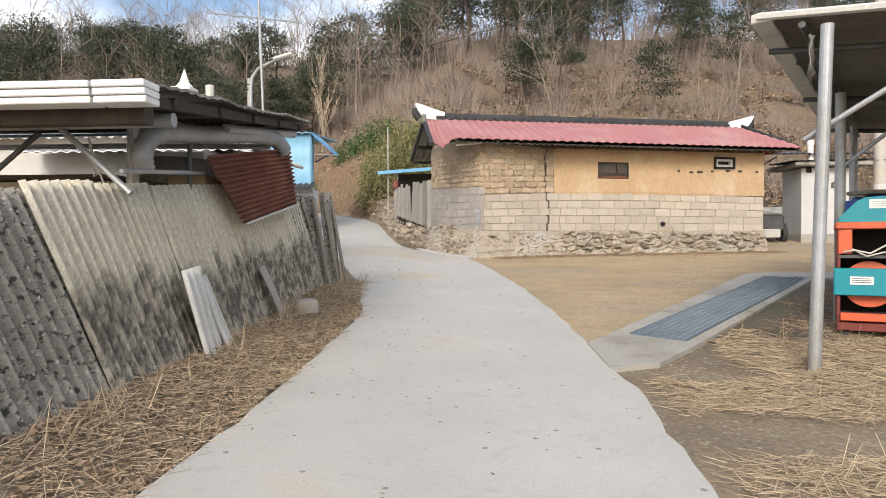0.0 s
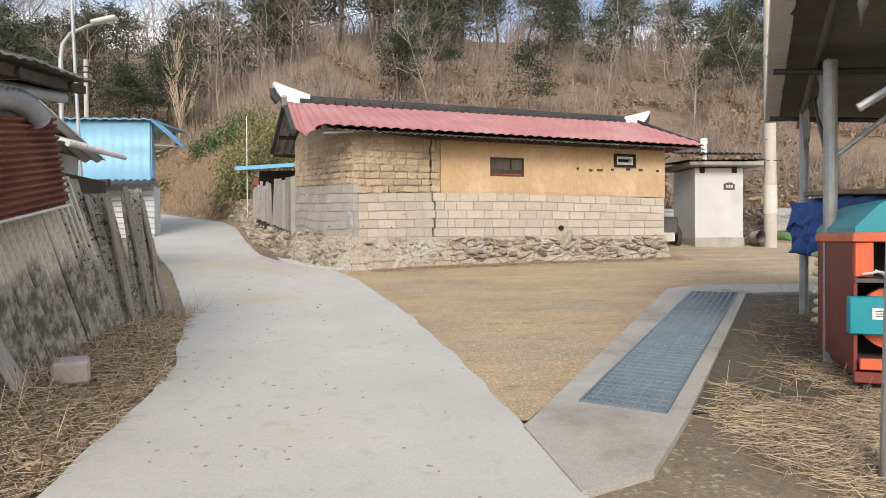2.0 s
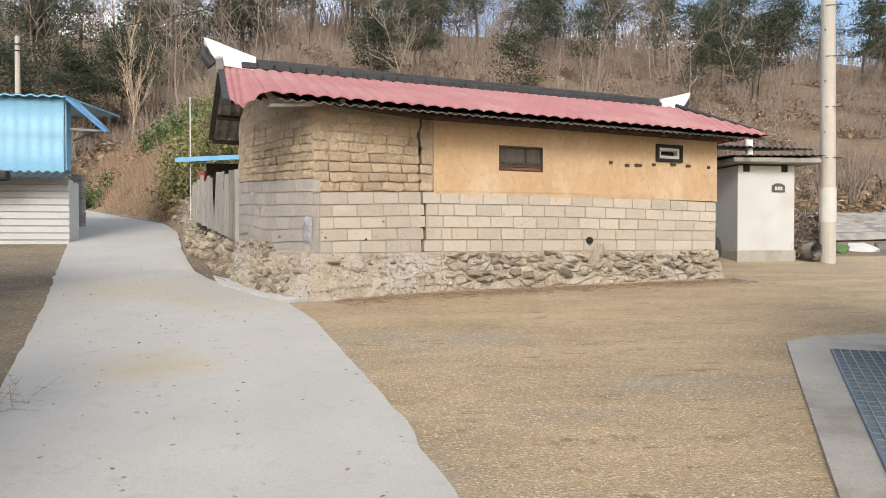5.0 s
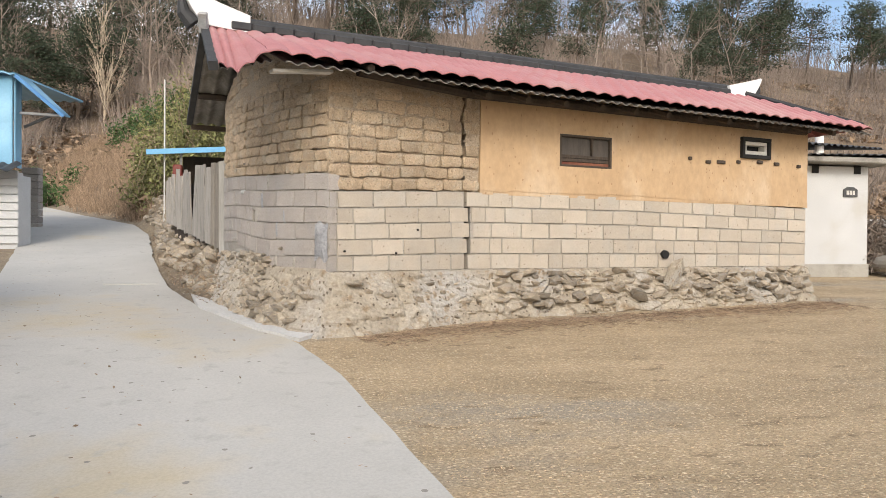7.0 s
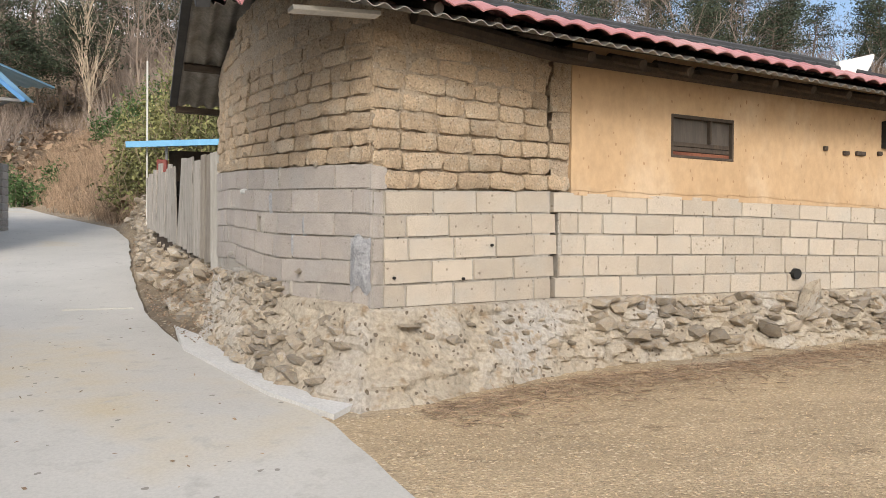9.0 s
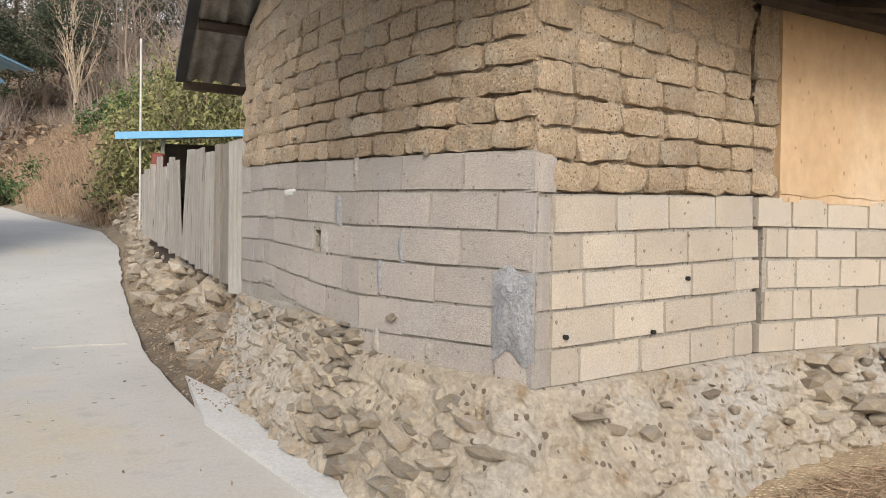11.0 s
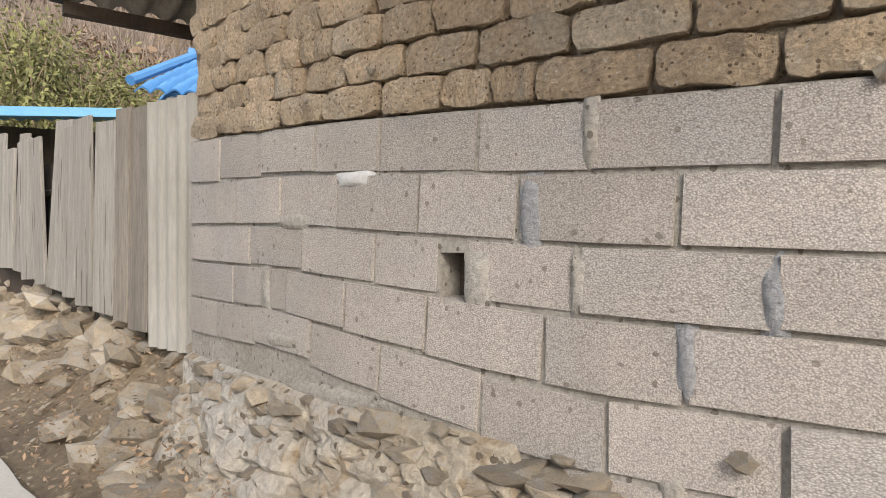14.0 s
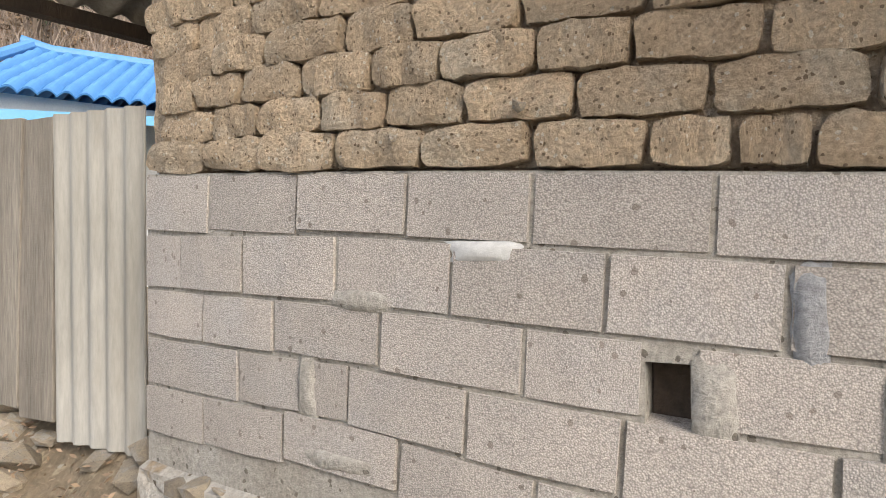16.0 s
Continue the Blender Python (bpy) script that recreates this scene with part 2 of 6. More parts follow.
M_BAG = mat("yellow_sack", (0.70, 0.63, 0.25), (0.62, 0.60, 0.30), 5, 0.6, 0.4, 30, vary=0.15, c=(0.75, 0.73, 0.62), cscale=3, ccut=(0.5, 0.55))
M_TARP = mat("blue_tarp", (0.03, 0.11, 0.42), (0.02, 0.07, 0.30), 4, 0.45, 0.6, 14, dist=0.04)
M_PVC = mat("pale_board", (0.62, 0.60, 0.56), (0.54, 0.52, 0.48), 4, 0.8, 0.3, 40)
M_POLE = mat("pole_concrete", (0.52, 0.48, 0.42), (0.45, 0.41, 0.36), 3, 0.9, 0.3, 60)
M_BARK = mat("bark", (0.16, 0.12, 0.09), (0.10, 0.075, 0.055), 6, 0.95, 0.8, 30, dist=0.02)
M_TWIG = mat("bare_twigs", (0.29, 0.235, 0.19), (0.185, 0.145, 0.12), 1.5, 0.95, 0.0, 20, vary=0.35, island=True)
M_STRAW = mat("dry_straw", (0.52, 0.42, 0.28), (0.33, 0.25, 0.165), 3, 0.95, 0.0, 30, vary=0.4, island=True)
M_LITTER = mat("leaf_litter", (0.25, 0.17, 0.112), (0.33, 0.24, 0.16), 3, 0.95, 0.0, 30, vary=0.45, island=True)
M_PINE = mat("pine_needles", (0.036, 0.05, 0.03), (0.06, 0.075, 0.042), 1.2, 0.9, 0.0, 20, vary=0.5, island=True)
M_LEAF = mat("bamboo_leaf", (0.25, 0.24, 0.09), (0.13, 0.14, 0.05), 2, 0.8, 0.0, 20, vary=0.5, island=True)
M_PALETWIG = mat("pale_twigs", (0.46, 0.38, 0.28), (0.36, 0.29, 0.21), 2, 0.95, 0.0, 20, vary=0.2, island=True)
M_GREEN = mat("green_leaf", (0.05, 0.10, 0.03), (0.08, 0.13, 0.04), 4, 0.85, 0.0, 20, vary=0.4, island=True)

M_HILLGRASS = mat("hill_grass", (0.36, 0.275, 0.185), (0.22, 0.16, 0.11), 2, 0.95, 0.0, 30, vary=0.4, island=True)
M_PLANK = mat("pale_plank", (0.44, 0.405, 0.36), (0.31, 0.285, 0.25), 4, 0.93, 0.8, 30, vary=0.15, stretch=(6, 6, 0.25), dist=0.005, pits=(9, (0.16, 0.14, 0.12), 0.08))
M_AWNING = mat("awning_blue", (0.10, 0.33, 0.56), (0.14, 0.38, 0.60), 2, 0.5, 0.1, 30)
M_CEMENT = mat("new_cement", (0.60, 0.59, 0.57), (0.53, 0.52, 0.50), 3, 0.9, 0.4, 50, dist=0.008)

# ---- mesh helpers ----
R = random.Random(7)
RN = np.random.default_rng(11)


def mesh(name, verts, faces, smooth=False):
    me = bpy.data.meshes.new(name)
    me.from_pydata([tuple(map(float, v)) for v in verts], [], [tuple(map(int, f)) for f in faces])
    me.update()
    if smooth:
        for q in me.polygons:
            q.use_smooth = True
    return me


def finish(me, material):
    me.materials.clear()
    me.materials.append(material)
    return me


def part(name, bm, material, parent=None, label="", smooth=False):
    """Links a bmesh, or a mesh, as one object under a thing."""
    if isinstance(bm, bpy.types.Mesh):
        me = bm
    else:
        bmesh.ops.recalc_face_normals(bm, faces=bm.faces)
        me = bpy.data.meshes.new(name)
        bm.to_mesh(me)
        bm.free()
        if smooth:
            for q in me.polygons:
                q.use_smooth = True
    if material:
        finish(me, material)
    ob = new(name, me)
    if parent:
        ob.parent = parent
    if label:
        ob["label"] = label
    return ob


def thing(name, label, category, m=None, group="", kind=""):
    ob = new(name)
    ob.empty_display_size = 0.1
    if m is not None:
        ob.matrix_basis = m
    return tagged(ob, label, category, group, kind)


def box(bm, x0, y0, z0, x1, y1, z1, m=None, bevel=0.0):
    vs = [bm.verts.new((x, y, z)) for x in (x0, x1) for y in (y0, y1) for z in (z0, z1)]
    fs = [bm.faces.new([vs[k] for k in q]) for q in ((0, 1, 3, 2), (4, 6, 7, 5), (0, 4, 5, 1), (2, 3, 7, 6), (0, 2, 6, 4), (1, 5, 7, 3))]
    if bevel:
        bmesh.ops.recalc_face_normals(bm, faces=fs)
        es = list({e for q in fs for e in q.edges})
        r = bmesh.ops.bevel(bm, geom=es, offset=bevel, segments=1, affect="EDGES")
        vs = list({v for q in r["faces"] for v in q.verts} | {v for v in vs if v.is_valid})
    if m is not None:
        for v in vs:
            v.co = m @ v.co
    return vs


def boxed(x0, y0, z0, x1, y1, z1, m=None, bevel=0.0):
    bm = bmesh.new()
    box(bm, x0, y0, z0, x1, y1, z1, m, bevel)
    return bm


def tube(bm, pts, r0, r1=None, seg=10, cap=True):
    """A round bar along points, tapering from r0 to r1."""
    pts = [Vector(p) for p in pts]
    r1 = r0 if r1 is None else r1
    rings = []
    for i, p in enumerate(pts):
        d = (pts[min(i + 1, len(pts) - 1)] - pts[max(i - 1, 0)]).normalized()
        a = d.orthogonal().normalized() if not rings else (prev - d * prev.dot(d)).normalized()
        prev = a
        b = d.cross(a)
        r = r0 + (r1 - r0) * i / max(1, len(pts) - 1)
        rings.append([bm.verts.new(p + (a * math.cos(2 * math.pi * k / seg) + b * math.sin(2 * math.pi * k / seg)) * r) for k in range(seg)])
    for u, v in zip(rings, rings[1:]):
        for k in range(seg):
            bm.faces.new((u[k], u[(k + 1) % seg], v[(k + 1) % seg], v[k]))
    if cap:
        bm.faces.new(list(reversed(rings[0])))
        bm.faces.new(rings[-1])
    return bm


def bar(pts, r0, r1=None, seg=10):
    return tube(bmesh.new(), pts, r0, r1, seg)


def sheet(p00, p10, p01, p11, waves, amp, nv=6, thick=0.006, profile="sine", sag=0.0, per=8, rough=0.0, steps=0, step=0.0):
    """A corrugated sheet over four corners: waves run along the first side, ridges along the second."""
    p00, p10, p01, p11 = map(Vector, (p00, p10, p01, p11))
    n = (p10 - p00).cross(p01 - p00).normalized()
    nu = int(waves * per)
    rows = nv if not steps else steps * 2
    vs, fs = [], []
    for side in (0, 1):
        for j in range(rows + 1):
            v = j / rows
            lift = 0.0
            if steps:
                k = j // 2
                v = min(1.0, (k + (0.97 if j % 2 else 0.0)) / steps)
                lift = step if j % 2 else 0.0
                if j == rows:
                    v, lift = 1.0, 0.0
            for i in range(nu + 1):
                u = i / nu
                p = (p00.lerp(p10, u)).lerp(p01.lerp(p11, u), v)
                w = math.sin(2 * math.pi * u * waves)
                if profile == "tile":
                    w = abs(math.sin(math.pi * u * waves)) * 1.6 - 0.6
                p = p + n * (amp * w + lift - side * thick) + Vector((0, 0, -sag * 4 * u * (1 - u) * v))
                if rough:
                    p += Vector(noise.noise_vector(p * 1.7)) * rough
                vs.append(p)
    m = (rows + 1) * (nu + 1)
    w = nu + 1
    for j in range(rows):
        for i in range(nu):
            a = j * w + i
            fs.append((a, a + 1, a + w + 1, a + w))
            fs.append((m + a, m + a + w, m + a + w + 1, m + a + 1))
    for i in range(nu):
        for a in (i, rows * w + i):
            fs.append((a, a + 1, m + a + 1, m + a))
    for j in range(rows):
        for a in (j * w, j * w + nu):
            fs.append((a, a + w, m + a + w, m + a))
    me = mesh("sheet", vs, fs, not steps)
    return me


def rock_mesh(seed, rough=0.36):
    bm = bmesh.new()
    bmesh.ops.create_icosphere(bm, subdivisions=1, radius=0.5)
    q = random.Random(seed)
    off = Vector((q.uniform(0, 90), q.uniform(0, 90), q.uniform(0, 90)))
    for v in bm.verts:
        v.co *= 1 + rough * 2.2 * noise.noise(v.co * 2.3 + off) + q.uniform(-rough, rough) * 0.5
        v.co = Vector([max(-0.42, min(0.42, k)) for k in v.co])
    me = bpy.data.meshes.new("rock")
    bm.to_mesh(me)
    bm.free()
    return me


def sticks(starts, ends, r0, r1):
    """Thin three-sided bars from numpy arrays of starts and ends."""
    s, e = np.asarray(starts, float), np.asarray(ends, float)
    k = len(s)
    d = e - s
    d /= np.linalg.norm(d, axis=1)[:, None] + 1e-9
    ref = np.where(np.abs(d[:, 2:3]) < 0.9, np.array([[0, 0, 1.0]]), np.array([[1.0, 0, 0]]))
    a = np.cross(d, ref)
    a /= np.linalg.norm(a, axis=1)[:, None] + 1e-9
    b = np.cross(d, a)
    r0, r1 = np.broadcast_to(r0, (k,))[:, None], np.broadcast_to(r1, (k,))[:, None]
    vs = np.zeros((k, 6, 3))
    for i in range(3):
        o = a * math.cos(i * 2.094) + b * math.sin(i * 2.094)
        vs[:, i], vs[:, 3 + i] = s + o * r0, e + o * r1
    base = (np.arange(k) * 6)[:, None, None]
    fs = base + np.array([[0, 1, 4, 3], [1, 2, 5, 4], [2, 0, 3, 5]])[None]
    return vs.reshape(-1, 3), fs.reshape(-1, 4)


def flakes(centres, size, flat=0.0, long=1.0):
    """Small four-cornered leaves at random tilts."""
    c = np.asarray(centres, float)
    k = len(c)
    a = RN.normal(size=(k, 3))
    b = RN.normal(size=(k, 3))
    a[:, 2] *= 1 - flat
    b[:, 2] *= 1 - flat
    a /= np.linalg.norm(a, axis=1)[:, None]
    b -= a * (a * b).sum(1)[:, None]
    b /= np.linalg.norm(b, axis=1)[:, None]
    s = np.broadcast_to(size, (k,))[:, None] * RN.uniform(0.6, 1.3, (k, 1))
    vs = np.stack([c - a * s * long, c + b * s * 0.4, c + a * s * long, c - b * s * 0.4], 1)
    fs = (np.arange(k) * 4)[:, None] + np.arange(4)[None]
    return vs.reshape(-1, 3), fs


def joined(*sets):
    vs, fs, o = [], [], 0
    for v, f in sets:
        vs.append(v)
        fs.extend((np.asarray(f) + o).tolist())
        o += len(v)
    return np.concatenate(vs), fs

# ---- lie of the land ----
GY = (-60, -20, -5, 0, 6, 11.6, 15.2, 17.5, 19.7, 25.4, 32, 60, 100, 200)
GZ = (-2.5, -1.0, -0.4, -0.18, 0.1, 0.5, 0.8, 0.92, 1.05, 1.75, 2.4, 4.5, 7.0, 9.0)
FX = (-140, -60, -25, -14, -8, -5.2, -3.2, 0, 8, 20, 60, 140)
FY = (50, 46, 46, 47, 36, 31, 28.5, 31, 33, 37, 42, 42)
HD = (0, 2, 6, 20, 58, 78, 150)
HZ = (0, 1.3, 3.0, 8.3, 22.5, 26, 26)


def rise(x, y):
    d = (y - np.interp(x, FX, FY)) * 0.93
    side = np.interp(x, (-60, -20, 0, 30, 90), (1.15, 0.95, 1.0, 1.05, 1.0))
    return np.where(d > 0, np.interp(d, HD, HZ) * side, 0.0)


def lie(x, y):
    """Height of the ground."""
    z = np.interp(y, GY, GZ) + rise(x, y)
    z = z + np.interp(x, (-1.3, -1.0, -0.4), (0.2, 0.18, 0.0)) * np.interp(y, (1, 3, 9.5, 11.5), (1, 1, 1, 0))
    return z


def lie1(x, y):
    return float(lie(np.array(x, float), np.array(y, float)))


def uneven(x, y):
    d = (y - np.interp(x, FX, FY))
    return 0.0 if d < 0 else min(1.0, d / 8) * 1.1 * noise.noise(Vector((x * 0.13, y * 0.13, 0))) + 0.25 * min(1, d / 3) * noise.noise(Vector((x * 0.6, y * 0.6, 3)))


def axis(lo, hi, a, b, fine, coarse):
    out, v = [], lo
    while v < hi:
        out.append(v)
        v += fine if a <= v < b else min(coarse, fine + 0.12 * min(abs(v - a), abs(v - b)))
    return out + [hi]


gx, gy = axis(-140, 140, -8, 13, 0.3, 6), axis(-60, 170, -2, 34, 0.3, 6)
XX, YY = np.meshgrid(gx, gy)
ZZ = lie(XX, YY)
gv = [(x, y, z + uneven(x, y)) for x, y, z in zip(XX.ravel(), YY.ravel(), ZZ.ravel())]
w = len(gx)
gf, gmat = [], []
for j in range(len(gy) - 1):
    for i in range(w - 1):
        a = j * w + i
        gf.append((a, a + 1, a + w + 1, a + w))
        gmat.append(1 if gy[j] > np.interp(gx[i], FX, FY) - 0.5 else 0)
gm = mesh("ground", gv, gf, True)
gm.materials.append(M_DIRT)
gm.materials.append(M_HILL)
gm.polygons.foreach_set("material_index", gmat)
tagged(new("ground", gm), "bare earth with dry grass, rising to a brown hillside", "ground", kind="structure")

LY = (-30, 3.5, 5.4, 8.5, 9.3, 10.9, 15.3, 19.5, 23.6, 25.5, 31, 42, 60)
LX = (-0.3, -0.3, -0.28, -0.33, -0.5, -0.85, -2.33, -3.9, -5.3, -6.0, -8.6, -12.6, -20)
RY = (-30, 3.7, 5.3, 7.1, 8.6, 11.05, 12, 14.1, 15.1, 16, 17.5, 18.9, 21.95, 26, 28.9, 32.2, 41, 60)
RX = (2.37, 2.37, 2.39, 2.2, 2.03, 1.65, 1.43, 0.95, 0.57, 0.0, -0.75, -1.34, -2.3, -3.4, -4.5, -6.8, -11.5, -19)


def strip(ys, left, right, n, lift, edge=0.0, drop=0.25):
    """A ground cover from the left to the right line, with ragged sides, turned down at the rim."""
    vs, fs = [], []
    for y in ys:
        a, b = left(y), right(y)
        a += edge * noise.noise(Vector((y * 2.1, 5, 0))) + edge * 0.5 * noise.noise(Vector((y * 7, 9, 0)))
        b += edge * noise.noise(Vector((y * 2.3, 15, 0))) + edge * 0.5 * noise.noise(Vector((y * 8, 19, 0)))
        for k in range(n + 1):
            x = a + (b - a) * min(max(k - 1, 0), n - 2) / (n - 2)
            d = drop if k in (0, n) else 0.0
            if d:
                x += -0.012 if k == 0 else 0.012
            vs.append((x, y, lie1(x, y) + lift - d + 0.006 * noise.noise(Vector((x * 1.5, y * 1.5, 2)))))
    for j in range(len(ys) - 1):
        for k in range(n):
            a = j * (n + 1) + k
            fs.append((a, a + 1, a + n + 2, a + n + 1))
    return mesh("strip", vs, fs)


road_y = [-30 + 3 * k for k in range(10)] + [0.25 * k for k in range(0, 141)] + [36 + 2 * k for k in range(12)]
road = tagged(part("road", strip(road_y, lambda y: np.interp(y, LY, LX), lambda y: np.interp(y, RY, RX), 14, 0.035, 0.05), M_ROAD), "pale worn concrete village lane", "road", kind="structure")
yard_y = [7.15 + 0.25 * k for k in range(56)]
yard = tagged(part("yard", strip(yard_y, lambda y: np.interp(y, RY, RX) - 0.04 if y < 15.2 else float(np.interp(y, (15.2, 15.7, 18.2, 21), (0.5, 1.6, 3.0, 9.5))), lambda y: 2.25 + (y - 7.15) * 0.72 if y < 12.4 else 15.0, 24, 0.022, 0.03, 0.1), M_YARD), "yard strewn with straw-coloured husks and gravel", "yard", kind="structure")

bed_y = [7.2 + 0.25 * k for k in range(20)]
tagged(part("garden_bed", strip(bed_y, lambda y: 3.30 + (y - 7.1) * 0.655, lambda y: 9.5, 16, 0.014, 0.02, 0.1), M_SOIL), "dark damp soil bed beside the drain", "soil", kind="structure")


def flat_slab(outline, lift, thick):
    bm = bmesh.new()
    top = [bm.verts.new((x, y, lie1(x, y) + lift)) for x, y in outline]
    low = [bm.verts.new((x, y, lie1(x, y) + lift - thick)) for x, y in outline]
    bm.faces.new(top)
    k = len(top)
    for i in range(k):
        bm.faces.new((top[i], low[i], low[(i + 1) % k], top[(i + 1) % k]))
    bmesh.ops.triangulate(bm, faces=bm.faces[:1])
    return bm


def lerp2(a, b, t):
    return (a[0] + (b[0] - a[0]) * t, a[1] + (b[1] - a[1]) * t)


G00, G10, G11, G01 = (2.68, 7.42), (3.16, 7.12), (6.33, 11.95), (5.75, 12.15)
# drain rim: two long kerbs, an apron and a far end, round the channel
rim = thing("drain_rim", "pale concrete rim round a drainage channel", "drain", kind="structure")
for nm, quad in (("kerb", [(2.31, 7.17), G00, G01, (5.55, 12.5)]), ("kerb", [G10, (3.285, 7.08), (6.47, 11.97), G11]), ("apron", [(2.28, 6.08), (2.72, 6.28), (3.05, 6.74), (3.285, 7.08), G10, G00, (2.31, 7.17), (2.2, 7.0)]), ("apron", [(5.55, 12.5), G01, G11, (6.47, 11.97), (8.6, 12.15), (8.6, 12.7), (6.1, 12.75)])):
    n = 8
    if len(quad) == 4:
        bm = bmesh.new()
        rows = []
        for k in range(n + 1):
            row = []
            for p, q in ((quad[0], quad[3]), (quad[1], quad[2])):
                x, y = lerp2(p, q, k / n)
                row += [bm.verts.new((x, y, lie1(x, y) + 0.045)), bm.verts.new((x, y, lie1(x, y) - 0.2))]
            rows.append(row)
        for u, v in zip(rows, rows[1:]):
            bm.faces.new((u[0], u[2], v[2], v[0]))
            bm.faces.new((u[0], v[0], v[1], u[1]))
            bm.faces.new((u[2], u[3], v[3], v[2]))
    else:
        bm = flat_slab(quad, 0.045, 0.2)
    part(nm, bm, M_SLAB, rim)
tagged(part("kerb_strip", flat_slab([(-0.92, 18.2), (-0.62, 17.1), (0.2, 15.62), (0.62, 15.1), (0.75, 15.3), (0.3, 16.4), (-0.35, 17.3)], 0.06, 0.2), M_CEMENT), "pale new concrete strip at the foot of the house", "concrete strip", kind="structure")
tagged(part("road_patch", flat_slab([(-2.62, 20.08), (-1.82, 20.0), (-1.62, 19.42), (-2.36, 19.32)], 0.048, 0.1), M_ROAD), "rough concrete repair patch in the lane", "road patch", kind="structure")
# Black sheet just under the bars stands in for the channel's shade.
channel = part("channel", flat_slab([G00, G10, G11, G01], 0.026, 0.2), M_BLACK, rim, "black sheet under the grating for the shade of the channel")


def grating(t0, t1):
    """One steel grate panel over a stretch of the channel."""
    th = thing("drain_grate", "blue-grey steel bar grating set in the concrete drain", "grate", group="drain grates")
    a, b = lerp2(G00, G01, t0), lerp2(G10, G11, t0)
    c, d = lerp2(G00, G01, t1), lerp2(G10, G11, t1)

    def at(u, v, h=0.052):
        x, y = lerp2(lerp2(a, b, u), lerp2(c, d, u), v)
        return Vector((x, y, lie1(x, y) + h))
    bm = bmesh.new()
    for u in (0.01, 0.99):
        tube(bm, [at(u, k / 4) for k in range(5)], 0.013, seg=4)
    for v in (0.004, 0.996):
        tube(bm, [at(0, v), at(1, v)], 0.013, seg=4)
    part("frame", bm, M_GRATE, th)
    bm = bmesh.new()
    for k in range(1, 8):
        tube(bm, [at(k / 8, q / 4, 0.058) for q in range(5)], 0.006, seg=4, cap=False)
    ties = max(3, round((t1 - t0) * 5.8 / 0.12))
    for k in range(1, ties):
        tube(bm, [at(0.01, k / ties, 0.058), at(0.99, k / ties, 0.058)], 0.004, seg=4, cap=False)
    tagged(part("twisted_rod", bm, M_ROD, th), kind="stuff")
    bm = bmesh.new()
    k = int((t1 - t0) * 165)
    for i in range(1, k):
        tube(bm, [at(0.01, i / k), at(0.99, i / k)], 0.0075, seg=4, cap=False)
    tagged(part("bearing_bar", bm, M_GRATE, th), kind="stuff")


for t0, t1 in ((0.0, 0.445), (0.45, 0.72), (0.725, 1.0)):
    grating(t0, t1)

# ---- mud-brick house ----
LW = [Vector(p) for p in ((0.87, 15.58), (0.70, 15.79), (0.52, 16.03), (0.26, 16.47), (0.02, 16.93), (-0.17, 17.35), (-0.32, 17.77), (-0.47, 18.25), (-0.60, 18.75))]
FW = [Vector(p) for p in ((0.87, 15.58), (2.35, 16.27), (7.80, 17.66))]


def along(poly, u):
    i = 0
    while i < len(poly) - 2 and u > (poly[i + 1] - poly[i]).length:
        u -= (poly[i + 1] - poly[i]).length
        i += 1
    d = (poly[i + 1] - poly[i]).normalized()
    return poly[i] + d * u, d


def seat(poly, u, z, out=0.0):
    """Frame on a wall: x along it, -y outwards, z up."""
    p, d = along(poly, u)
    if poly is LW:
        a, b = along(poly, max(0, u - 0.2))[0], along(poly, u + 0.2)[0]
        d = -(b - a).normalized()
    ny = Vector((-d.y, d.x))
    m = Matrix(((d.x, ny.x, 0, p.x - ny.x * out), (d.y, ny.y, 0, p.y - ny.y * out), (0, 0, 1, z), (0, 0, 0, 1)))
    return m


def table(us, rows):
    return lambda k, u: float(np.interp(u, us, [r[k] for r in rows]))


L_LINES = table((0, 1.3, 2.5, 3.45), ((2.42, 2.25, 2.08, 1.92, 1.76, 1.60, 1.44), (2.475, 2.30, 2.12, 1.945, 1.75, 1.56, 1.38), (2.55, 2.38, 2.19, 2.03, 1.87, 1.72, 1.56), (2.61, 2.40, 2.21, 2.04, 1.87, 1.70, 1.55)))
F_LINES = table((0, 1.7, 4.0, 7.3), ((2.24, 2.07, 1.91, 1.75, 1.59, 1.43), (2.315, 2.14, 1.965, 1.79, 1.61, 1.43), (2.335, 2.15, 1.97, 1.79, 1.61, 1.43), (2.27, 2.10, 1.93, 1.76, 1.60, 1.43)))
L_JOINTS = (
    (0, 0.38, 0.79, 1.2, 1.54, 1.93, 2.27, 2.66, 3.07, 3.45),
    (0, 0.19, 0.58, 0.99, 1.41, 1.76, 2.14, 2.51, 2.9, 3.23, 3.45),
    (0, 0.39, 0.79, 1.23, 1.58, 1.685, 1.95, 2.36, 2.76, 3.1, 3.45),
    (0.0, 0.2, 0.55, 0.97, 1.33, 1.73, 2.1, 2.47, 2.65, 2.92, 3.45),
    (0.0, 0.2, 0.77, 1.16, 1.53, 1.93, 2.3, 2.72, 3.1, 3.45),
    (0.0, 0.2, 0.58, 1.01, 1.38),
)
